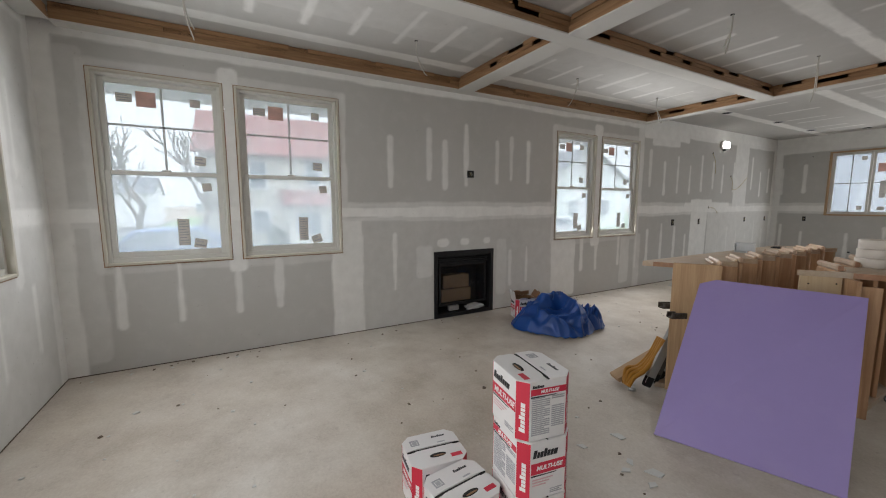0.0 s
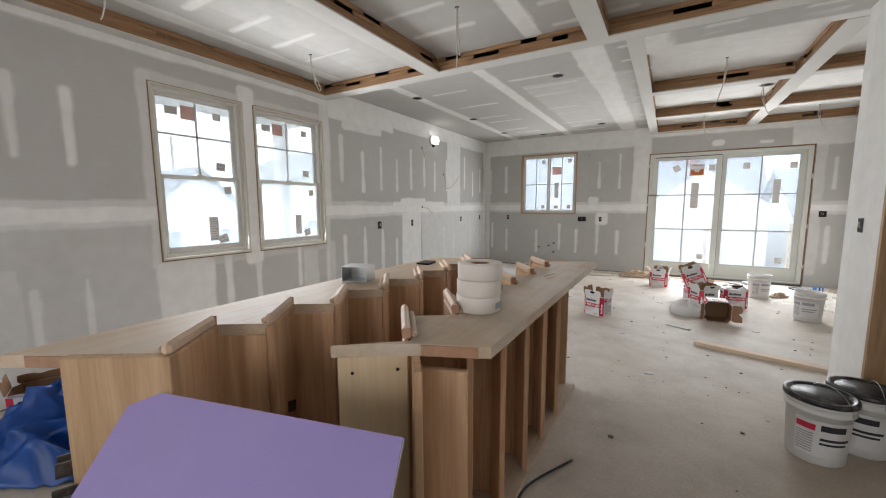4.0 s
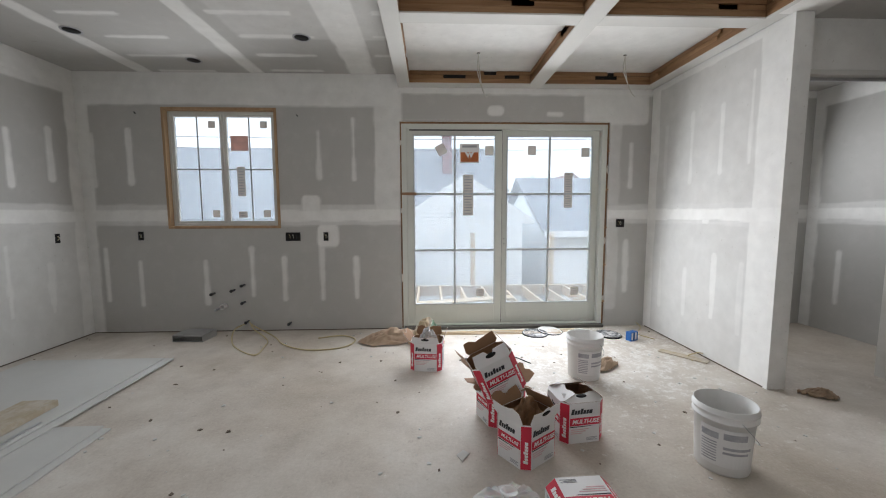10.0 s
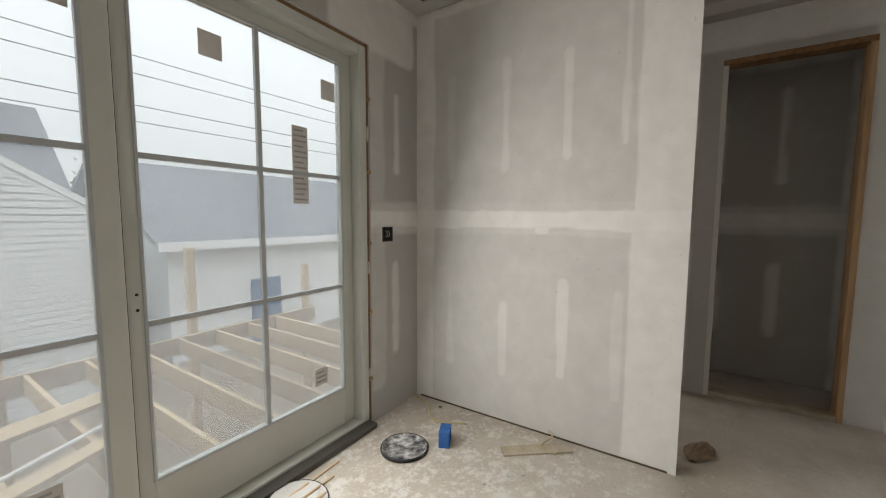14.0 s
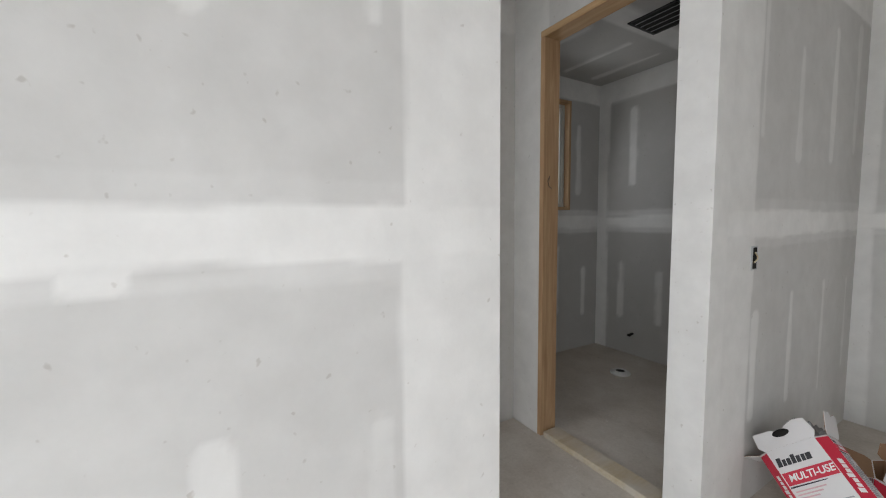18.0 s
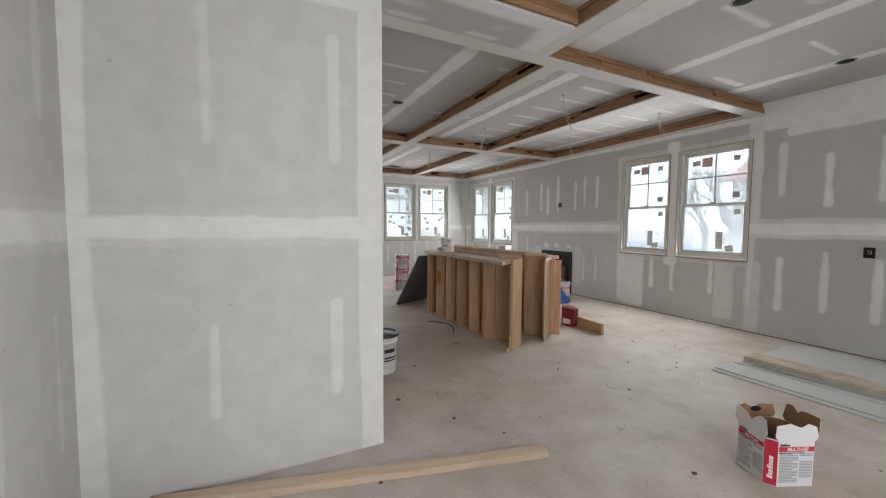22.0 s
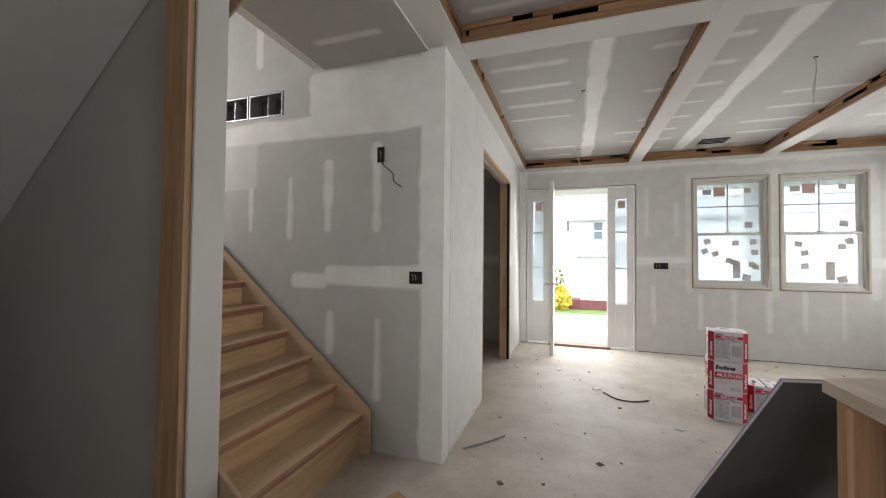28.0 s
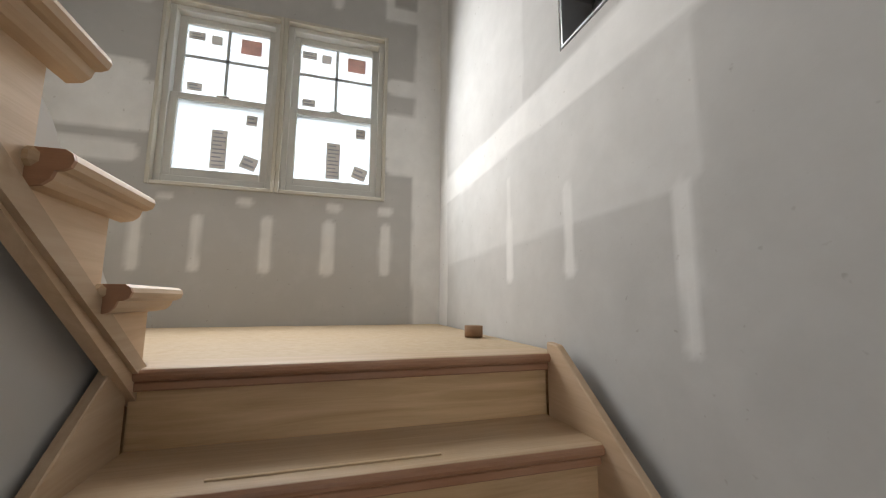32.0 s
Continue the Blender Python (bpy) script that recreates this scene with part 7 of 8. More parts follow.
part("ring", lathe([(0.045, 0.0), (0.085, 0.0), (0.085, 0.012), (0.055, 0.016), (0.055, 0.03), (0.045, 0.03), (0.045, 0.0)], 24, False), PAIL, ft)
part("cap", lathe([(0.0, 0.01), (0.045, 0.01), (0.045, 0.02), (0.0, 0.022)], 20, False), DARK, ft)
bs = tagged(mesh_ob("supply_stub", tube([(8.1, 7.921, 0.22), (8.1, 8.0, 0.22), (8.06, 8.03, 0.23)], 0.012, 8), DARK), "capped supply stub on the bath wall", "pipe stub")


def grille(name, label, x0, x1, y0, y1, z, slats=4):
    t = thing(name, label, "ceiling vent", pose(0, 0, 0))
    bm = cube(x0, x1, y0, y0 + 0.02, z - 0.006, z + 0.002)
    for a, b, c, d in ((x0, x1, y1 - 0.02, y1), (x0, x0 + 0.02, y0, y1), (x1 - 0.02, x1, y0, y1)):
        cube(a, b, c, d, z - 0.006, z + 0.002, 0, bm)
    part("frame", bm, BLACKBOX, t)
    part("backing", cube(x0 + 0.01, x1 - 0.01, y0 + 0.01, y1 - 0.01, z - 0.003, z - 0.001), DARK, t)
    for k in range(slats):
        yy = y0 + (y1 - y0) * (k + 1) / (slats + 1)
        part("slat", cube(x0 + 0.02, x1 - 0.02, yy - 0.004, yy + 0.004, z - 0.005, z - 0.0035), STEEL, t)
    return t


grille("bath_fan", "open black bath fan housing in the ceiling", 7.24, 7.60, 8.55, 8.88, ZB)
grille("ceiling_register", "dark open register in the ceiling by the front wall", 2.33, 2.64, 0.38, 0.62, ZC, 3)

# Recessed light openings and pendant cables.
for x, y in ((0.88, 10.15), (0.87, 11.68), (1.52, 12.3), (2.79, 11.76), (0.78, 8.52), (2.75, 8.6), (4.16, 5.43), (4.97, 10.35)):
    t = thing("recessed_light", "empty recessed light can in the ceiling", "recessed light", pose(x, y, ZC - 0.004), "recessed light cans")
    part("trim_ring", lathe([(0.062, 0.0), (0.078, 0.0), (0.078, 0.003), (0.062, 0.003), (0.062, 0.0)], 24, False), GREYINK, t)
    part("can", lathe([(0.0, 0.0008), (0.062, 0.0008), (0.062, 0.0028), (0.0, 0.0028)], 24, False), DARK, t)
r3 = random.Random(5)
for x, y, l in ((0.75, 1.05, 0.30), (0.80, 2.85, 0.30), (0.78, 5.0, 0.26), (0.75, 6.65, 0.34), (2.47, 2.69, 0.32), (2.47, 4.85, 0.32), (2.47, 6.6, 0.38), (4.18, 0.6, 0.3), (4.18, 4.63, 0.40), (4.16, 2.6, 0.08), (4.42, 12.04, 0.40), (5.90, 12.05, 0.36), (4.41, 8.95, 0.42), (4.93, 10.3, 0.35), (5.85, 9.0, 0.3)):
    t = thing("pendant_cable", "white electrical cable dangling from the ceiling", "cable", pose(x, y, ZC), "ceiling cables")
    dx, dy = r3.uniform(-0.09, 0.09), r3.uniform(-0.09, 0.09)
    part("cable", tube(spline([(0, 0, 0.002), (dx * 0.1, 0, -l * 0.3), (dx * 0.4, dy * 0.4, -l * 0.7), (dx, dy, -l), (dx * 1.5, dy * 1.2, -l * 0.9 if r3.random() < 0.5 else -l * 1.12)]), 0.0045), CABLE, t)
    if l > 0.2:
        part("cable", tube(spline([(0.004, 0, 0.002), (-dx * 0.1, 0.01, -l * 0.35), (dx * 0.2, dy * 0.6, -l * 0.6), (dx * 0.7, dy * 1.3, -l * 0.85)]), 0.0045), CABLE, t)
    part("hole", lathe([(0.0, -0.001), (0.016, -0.001), (0.016, -0.003), (0.0, -0.003)], 12, False), DARK, t)
for y, z, pts in ((9.8, 2.48, [(0, 0, 0), (0.03, 0.03, -0.12), (0.04, 0.06, -0.28), (0.03, 0.09, -0.40)]), (10.58, 2.05, [(0, 0, 0), (0.03, 0.02, -0.12), (0.03, 0.05, -0.27), (0.04, 0.25, -0.24), (0.04, 0.45, -0.12), (0.04, 0.62, 0.0)]), (9.79, 1.40, [(0, 0, 0), (0.05, 0.1, -0.02), (0.06, 0.2, -0.09), (0.05, 0.25, -0.12)])):
    t = thing("wall_cable", "dark cable sticking out of the kitchen wall", "cable", pose(0.0, y, z), "wall cables")
    part("cable", tube(spline(pts), 0.0045), CABLEY, t)
    part("hole", cube(0.0, 0.002, -0.018, 0.018, -0.018, 0.018), DARK, t)
for x, z in ((0.655, 2.51), (2.435, 2.49)):
    t = thing("wall_stub", "short cable stub in the kitchen wall", "cable", pose(x, 12.64, z), "wall cables")
    part("cable", tube([(0, 0.0, 0), (0.0, -0.03, 0.01), (0.02, -0.04, -0.01)], 0.005), INK, t)

# Loose cables and debris on the floor.
for nm, lb, pts, rr, mat in (("floor_cable", "black cable lying beside a stair unit", [(3.61, 5.19, 0.006), (3.52, 5.3, 0.01), (3.43, 5.42, 0.012), (3.42, 5.55, 0.012), (3.46, 5.68, 0.01), (3.58, 5.92, 0.006)], 0.006, INK),
                             ("floor_cable", "black cable lying by the patio door", [(4.2, 11.6, 0.006), (4.5, 11.75, 0.012), (4.7, 11.7, 0.006), (4.85, 11.5, 0.006)], 0.005, INK),
                             ("floor_cable", "yellow cable coiled under the kitchen window", [(1.777, 12.63, 0.12), (1.9, 12.5, 0.10), (2.16, 12.4, 0.008), (2.385, 12.106, 0.008), (2.687, 11.94, 0.008), (3.017, 12.0, 0.008), (3.107, 12.236, 0.008), (2.93, 12.385, 0.008), (2.683, 12.31, 0.008)], 0.0075, CABLEY),
                             ("floor_cable", "yellow cable loops under the kitchen window", [(1.76, 12.63, 0.10), (1.7, 12.45, 0.07), (1.85, 12.12, 0.008), (2.193, 11.823, 0.008), (2.2, 12.05, 0.008), (2.134, 12.283, 0.008), (1.9, 12.5, 0.06), (1.79, 12.63, 0.11)], 0.0075, CABLEY),
                             ("floor_cable", "yellow cable looping out of the wall foot", [(6.55, 11.60, 0.03), (6.46, 11.55, 0.06), (6.4, 11.6, 0.01), (6.38, 11.5, 0.006)], 0.006, CABLEY),
                             ("floor_cable", "yellow cable tail in the dining corner", [(6.45, 12.6, 0.05), (6.42, 12.45, 0.03), (6.3, 12.3, 0.006), (6.38, 12.1, 0.006)], 0.006, CABLEY),
                             ("floor_cable", "dark cable offcut on the floor", [(3.55, 2.2, 0.006), (3.7, 2.3, 0.012), (3.85, 2.25, 0.006), (3.95, 2.1, 0.006)], 0.007, INK),
                             ("floor_cable", "grey cable offcut by the entry wall", [(4.75, 3.4, 0.006), (4.85, 3.55, 0.01), (5.0, 3.7, 0.006)], 0.008, GREYINK)):
    t = thing(nm, lb, "cable", pose(0, 0, 0), "floor cables")
    part("cable", tube(spline(pts), rr), mat, t)

rd = random.Random(21)
deb, deb2 = bmesh.new(), bmesh.new()
BARE = plain("dirt_crumb", (0.13, 0.10, 0.075), 0.9, 0.4, 20)
for k in range(900):
    x, y = rd.uniform(0.1, 6.4), rd.uniform(0.1, 12.5)
    if 5.0 < x and 3.9 < y < 7.9:
        continue
    if rd.random() < 0.35:
        x = rd.choice((rd.uniform(0.02, 0.18), rd.uniform(4.2, 6.5)))
    s = rd.uniform(0.003, 0.012) * (1.7 if rd.random() < 0.06 else 1)
    bm = deb if rd.random() < 0.6 else deb2
    m = pose(x, y, 0.0, 0, 0, rd.uniform(0, 360))
    h = min(0.006, s * 0.5)
    vs = [bm.verts.new(m @ Vector((a * s * rd.uniform(0.6, 1.4), b * s * rd.uniform(0.5, 1.2), z))) for z in (0.0, h) for a, b in ((-1, -1), (1, -0.8), (0.9, 1), (-0.7, 0.9))]
    for f in ((0, 1, 5, 4), (1, 2, 6, 5), (2, 3, 7, 6), (3, 0, 4, 7), (4, 5, 6, 7)):
        bm.faces.new([vs[i] for i in f])
tagged(mesh_ob("compound_crumbs", deb, GYPSUM), "white crumbs of joint compound scattered on the floor", "debris", kind="stuff")
tagged(mesh_ob("wood_crumbs", deb2, BARE), "brown wood and dirt crumbs scattered on the floor", "debris", kind="stuff")
for x, y, s, a in ((2.45, 2.75, 0.05, 20), (3.3, 2.95, 0.035, 60), (3.42, 2.8, 0.05, 10), (3.1, 3.1, 0.03, 80), (2.0, 3.0, 0.03, 30), (4.0, 2.0, 0.06, 50), (3.9, 7.4, 0.04, 20), (3.1, 7.9, 0.05, 70), (2.7, 9.9, 0.05, 40), (4.1, 10.2, 0.05, 60), (4.9, 9.2, 0.04, 0), (5.5, 3.3, 0.05, 15), (4.4, 1.4, 0.05, 75), (3.6, 8.4, 0.04, 33), (2.74, 3.32, 0.045, 10), (2.96, 3.08, 0.030, 60), (2.93, 3.16, 0.030, 130), (3.05, 3.20, 0.050, 25), (1.70, 3.81, 0.030, 80), (2.70, 3.04, 0.030, 15)):
    b = tagged(mesh_ob("compound_chip", prism([(-s, -s * 0.5), (s * 0.7, -s * 0.6), (s, s * 0.3), (-s * 0.2, s * 0.6)], 0, 0.006, 0.001), GYPSUM), "white chip of dried compound on the floor", "debris", "compound chips")
    b.matrix_basis = pose(x, y, 0, 0, 0, a)

# Dark strips on the walls' foot: painted shade of the gap where the board stops short of the floor.
FOOTSHADE = plain("shadowed_board_foot", (0.10, 0.075, 0.055), 0.9, 0.5, 5)
gap = tagged(mesh_ob("baseboard_gap_west", cube(0.0, 0.0025, 0.0, 3.45, 0.0, 0.008), FOOTSHADE), kind="structure")
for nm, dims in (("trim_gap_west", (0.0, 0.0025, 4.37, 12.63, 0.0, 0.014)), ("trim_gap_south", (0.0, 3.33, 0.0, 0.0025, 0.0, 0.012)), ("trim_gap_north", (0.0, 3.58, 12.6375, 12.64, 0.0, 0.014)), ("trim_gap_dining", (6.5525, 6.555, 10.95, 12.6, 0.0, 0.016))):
    tagged(mesh_ob(nm, cube(*dims[:5], dims[5] * 0.7), FOOTSHADE), kind="structure")

# Work light glowing high on the kitchen wall.
GLOW, gnd, glk, gb = nodes_of("work_light_lens")
gb.inputs["Emission Color"].default_value = (1, 0.98, 0.95, 1)
gb.inputs["Emission Strength"].default_value = 7.0
wlt = thing("work_light", "small lit white work light on the kitchen wall", "work light", pose(0.0, 10.16, 2.66, 0, 0, 90))
part("housing", cube(-0.125, 0.125, -0.06, 0.0, -0.08, 0.08, 0.028), PAIL, wlt)
part("lens", cube(-0.108, 0.108, -0.072, -0.0605, -0.064, 0.064, 0.02), GLOW, wlt, "glowing rounded lens")
part("bracket", cube(-0.02, 0.02, -0.05, 0.0, -0.115, -0.078, 0.006), BLACKBOX, wlt)

# ---- outside ----
SIDING = plain("white_siding", (0.74, 0.75, 0.76), 0.6, 0.05, 2)
CREAM = plain("cream_siding", (0.55, 0.52, 0.45), 0.6, 0.05, 2)
SHINGLE = plain("grey_shingles", (0.13, 0.14, 0.16), 0.85, 0.2, 3)
PALEROOF = plain("weathered_pale_shingles", (0.30, 0.31, 0.32), 0.85, 0.15, 3)
DARKBRICK = plain("sooty_brick", (0.15, 0.055, 0.06), 0.85, 0.25, 8)
REDROOF = plain("red_shingles", (0.24, 0.09, 0.085), 0.85, 0.2, 3)
BRICK = plain("red_brick", (0.27, 0.09, 0.075), 0.8, 0.25, 8)
GRASS = plain("lawn_grass", (0.09, 0.17, 0.035), 0.9, 0.35, 3)
DRYGRASS = plain("worn_verge", (0.20, 0.19, 0.13), 0.95, 0.25, 3)
ASPHALT = plain("street_asphalt", (0.055, 0.055, 0.058), 0.9, 0.15, 2)
PAVE = plain("pale_concrete", (0.36, 0.355, 0.34), 0.85, 0.1, 2)
SOIL = plain("bare_earth", (0.22, 0.17, 0.12), 0.95, 0.3, 1.5)
BLUECAR = plain("blue_car_paint", (0.03, 0.10, 0.25), 0.25, 0.05, 4, 0.3)
WINDARK = plain("far_window_glass", (0.10, 0.14, 0.18), 0.15, 0.1, 2)
DECKW = timber("deck_lumber", (0.58, 0.45, 0.29), (0.42, 0.30, 0.18), 1)
BARK = plain("grey_bark", (0.16, 0.13, 0.11), 0.9, 0.3, 6)
GZ, WZ = -1.8, -0.6
tagged(mesh_ob("ground", cube(-900, 900, -900, 900, GZ - 1, GZ), SOIL), kind="structure")
tagged(mesh_ob("lawn_front", cube(-30, 40, -4.6, -2.2, GZ, GZ + 0.03), GRASS), kind="structure")
tagged(mesh_ob("road_front", cube(-90, 90, -12.2, -5.0, GZ, GZ + 0.036), ASPHALT), kind="structure")
tagged(mesh_ob("kerb_front", cube(-90, 90, -5.0, -4.8, GZ, GZ + 0.16, 0.02), PAVE), kind="structure")
tagged(mesh_ob("kerb_far", cube(-90, 90, -12.4, -12.2, GZ, GZ + 0.16, 0.02), PAVE), kind="structure")
tagged(mesh_ob("verge_far", cube(-90, 90, -14.6, -12.4, GZ, GZ + 0.13), DRYGRASS), kind="structure")
tagged(mesh_ob("pavement_far", cube(-90, 90, -16.0, -14.6, GZ, GZ + 0.14), PAVE), kind="structure")
tagged(mesh_ob("lawn_far", cube(-60, 60, -26, -16.0, GZ, GZ + 0.16), GRASS), kind="structure")
tagged(mesh_ob("road_side", cube(-13, -6.5, -4.8, 80, GZ, WZ), ASPHALT), kind="structure")
tagged(mesh_ob("pavement_side", cube(-6.3, -5.0, -4.6, 80, GZ, WZ + 0.05), PAVE), kind="structure")
tagged(mesh_ob("lawn_side", cube(-70, -13.0, -4.8, 80, GZ, WZ + 0.02), GRASS), kind="structure")
# Covered porch along the front and the west side.
porch = thing("porch", "white covered porch with square posts along the house", "porch", pose(0, 0, 0))
part("deck", cube(-2.0, 8.0, -2.4, -0.165, GZ, -0.06), PAVE, porch, "pale porch floor")
part("deck", cube(-2.0, -0.165, -0.165, 8.2, GZ, -0.06), PAVE, porch)
part("ceiling", cube(-2.1, 8.0, -2.1, -0.165, 2.72, 2.86), SIDING, porch, "white beadboard porch ceiling")
part("ceiling", cube(-1.7, -0.165, -0.165, 8.2, 2.72, 2.86), SIDING, porch)
for x, y in ((-1.85, -1.85), (1.2, -1.85), (4.9, -1.85), (7.8, -1.85), (-1.6, 3.0), (-1.6, 8.0)):
    part("post", cube(x - 0.09, x + 0.09, y - 0.09, y + 0.09, -0.06, 2.72, 0.006), SIDING, porch)
# Outer shell of this house above, so that the sky does not look in.
tagged(mesh_ob("roof_shell", cube(-0.2, 8.75, -0.2, 12.9, 5.55, 5.7), SHINGLE), kind="structure")
tagged(mesh_ob("wall_upper_floor", cube(-0.16, 6.02, -0.16, 12.8, 3.1, 5.5), SIDING), kind="structure")
tagged(mesh_ob("wall_upper_rear", cube(6.02, 8.71, 6.4, 12.8, 3.1, 5.5), SIDING), kind="structure")
tagged(mesh_ob("wall_upper_front", cube(6.02, 8.71, -0.16, 3.75, 3.1, 5.5), SIDING), kind="structure")


def house(label, x0, x1, y0, y1, eave, ridge, wall, roof, along="x", wins=(), base=GZ, over=0.3):
    """A gabled house: walls, roof slabs with overhang, siding courses, and framed windows (face, a, z, w, h)."""
    t = thing("house", label, "house", pose(0, 0, 0))
    part("wall", cube(x0, x1, y0, y1, base, eave), wall, t)
    if along == "x":
        ym = (y0 + y1) / 2
        part("gable", prism([(y0, eave), (y1, eave), (ym, ridge)], x0 + 0.01, x1 - 0.01, axis="x"), wall, t)
        for s, ye in ((1, y0), (-1, y1)):
            part("roof", prism([(ye - s * 0.35, eave - 0.12), (ym, ridge + 0.08), (ym, ridge + 0.2), (ye - s * 0.35, eave)], x0 - over, x1 + over, axis="x"), roof, t)
    else:
        xm = (x0 + x1) / 2
        part("gable", prism([(x0, eave), (x1, eave), (xm, ridge)] if over > 0.1 else [(x0 - 0.33, eave - 0.115), (x1 + 0.33, eave - 0.115), (xm, ridge + 0.085)], y0 + 0.01, y1 - 0.01, axis="y"), wall, t)
        for s, xe in ((1, x0), (-1, x1)):
            part("roof", prism([(xe - s * 0.35, eave - 0.12), (xm, ridge + 0.08), (xm, ridge + 0.2), (xe - s * 0.35, eave)], y0 - over, y1 + over, axis="y"), roof, t)
    for face, a, z, w, h in wins:
        fr = {"s": pose(a, y0, z), "n": pose(a, y1, z, 0, 0, 180), "w": pose(x0, a, z, 0, 0, -90), "e": pose(x1, a, z, 0, 0, 90)}[face]
        wn_ = part("window", rect_frame(-w / 2 - 0.08, w / 2 + 0.08, -h / 2 - 0.08, h / 2 + 0.08, 0.09, -0.06, 0.02), SIDING, t, "white window frame")
        wn_.matrix_basis = fr
        part("pane", cube(-w / 2, w / 2, -0.02, 0.01, -h / 2, h / 2), WINDARK, wn_)
        part("rail", cube(-w / 2, w / 2, -0.04, -0.021, -0.025, 0.025), SIDING, wn_)
    return t


def courses(h_ob, face, x0, x1, y, z0, z1, step=0.13, gable=None):
    """Lap siding shown as shallow courses on one wall."""
    bm = bmesh.new()
    z = z0
    while z < z1:
        a, b = x0, x1
        if gable and z > gable[0]:
            f = (z - gable[0]) / (gable[1] - gable[0])
            a, b = x0 + (x1 - x0) / 2 * f, x1 - (x1 - x0) / 2 * f
        if b - a > 0.1:
            cube(a, b, y - 0.022, y - 0.002, z, z + 0.085, 0, bm)
        z += step
    part("siding_courses", bm, SIDING, h_ob)


# Behind: the white gabled garage, the grey-roofed house with its chimney, and a low blue-doored shed.
g = house("white gabled outbuilding with lap siding behind the deck", 3.3, 6.75, 19.5, 25, 1.19, 2.36, SIDING, SIDING, "y", over=0.03)
courses(g, "s", 3.32, 6.73, 19.5, GZ, 2.3, 0.11, (1.19, 2.36))
part("gable_vent", cube(4.55, 4.75, 19.44, 19.5, 1.35, 1.45, 0.02), PAVE, g)
h2 = house("white house with a long grey roof and brick chimney", -10, 7.6, 26, 34, 1.2, 4.85, SIDING, SHINGLE, "x")
ch = part("chimney", cube(4.66, 5.14, 28.2, 28.8, 3.0, 5.45, 0.02), DARKBRICK, h2, "red brick chimney")
part("chimney_cap", cube(4.62, 5.18, 28.14, 28.86, 5.45, 5.52), DARKBRICK, ch)
part("flue", cube(4.82, 4.98, 28.4, 28.6, 5.52, 5.68), DARKBRICK, ch)
h3 = house("white garage with grey roof and blue door", 7.75, 15.0, 20.0, 27.0, 0.8, 2.6, SIDING, SHINGLE, "x", [])
part("door", cube(9.5, 10.3, 19.94, 20.0, GZ, -0.2, 0.01), BLUECAR, h3, "blue plank door")
part("fascia", cube(7.45, 15.3, 19.6, 19.68, 0.66, 0.84), SIDING, h3)
part("corner_post", cube(7.7, 7.8, 19.9, 20.0, GZ, 0.7), SIDING, h3)
h4 = house("low white house further along the block", 9.0, 17.0, 33, 40, 1.4, 3.2, SIDING, SHINGLE, "y", [("s", 10.5, 0.2, 1.2, 1.3), ("s", 13.5, 0.2, 1.2, 1.3)])
house("yellow house far behind", 16, 22, 48, 55, 3.0, 5.4, CREAM, REDROOF, "y", [("s", 18, 1.2, 1.0, 1.3), ("s", 20, 1.2, 1.0, 1.3)])
house("white house beside the stair window", 13.5, 22, 1.5, 11.0, 5.6, 8.2, SIDING, SHINGLE, "x", [("w", 4.0, 1.0, 1.1, 1.4), ("w", 8.5, 1.0, 1.1, 1.4)])
# Across the street to the south and the side street to the west.
s1 = house("white two-storey house across the street", -6.0, 4.4, -28, -19, 3.9, 5.6, SIDING, PALEROOF, "x", [("n", 2.7, 3.15, 0.52, 1.05), ("n", -0.6, 3.15, 0.52, 1.05), ("n", 1.35, 0.95, 0.9, 1.0)])
part("porch_wing", cube(-1.2, 3.75, -18.98, -17.9, -1.05, 1.65), SIDING, s1)
part("porch_roof", prism([(-1.6, 1.62), (1.2, 2.6), (4.0, 1.62), (4.0, 1.52), (-1.6, 1.52)], -19.0, -17.6, axis="y"), PALEROOF, s1)
part("foundation", cube(-6.05, 4.45, -18.97, -17.85, GZ, -1.06), DARKBRICK, s1, "brick foundation wall")
house("white house across the street, further along", 11.0, 20.0, -36, -28, 4.2, 7.0, SIDING, SHINGLE, "x", [("n", 13, 1.4, 1.2, 1.4), ("n", 17, 1.4, 1.2, 1.4)])
w1 = house("cream two-storey house with red roofs over the side street", -24, -14, 0.30, 9.5, 3.6, 6.0, CREAM, REDROOF, "y", [("e", 2.35, 2.7, 0.6, 1.1), ("e", 4.6, 2.9, 0.6, 1.1), ("e", 2.4, 0.75, 0.6, 0.9), ("e", 7.5, 2.7, 0.7, 1.1), ("e", 7.5, 0.6, 0.8, 1.1)])
part("bay_roof", prism([(-13.98, 2.1), (-12.9, 1.5), (-12.9, 1.4), (-13.98, 1.4)], 3.2, 5.2, axis="y"), REDROOF, w1)
part("bay", cube(-13.98, -13.15, 3.4, 5.0, GZ, 1.4), CREAM, w1)
part("bay_pane", cube(-13.14, -13.13, 3.7, 4.7, 0.2, 1.1), WINDARK, w1)
house("white gabled house over the side street", -24, -14.5, 10.8, 15.5, 1.0, 3.0, SIDING, SHINGLE, "x", [("e", 12.0, -0.1, 0.6, 0.9), ("e", 14.2, -0.1, 0.6, 0.9)])
house("white house further over the side street", -30, -19, 24, 34, 3.6, 6.2, SIDING, SHINGLE, "x", [("e", 27, 1.2, 1.2, 1.4), ("e", 31, 1.2, 1.2, 1.4)])
house("pale house far down the side street", -78, -68, -18, -9, 3.2, 5.6, SIDING, SHINGLE, "y", [("e", -3, 1.0, 1.2, 1.3)])

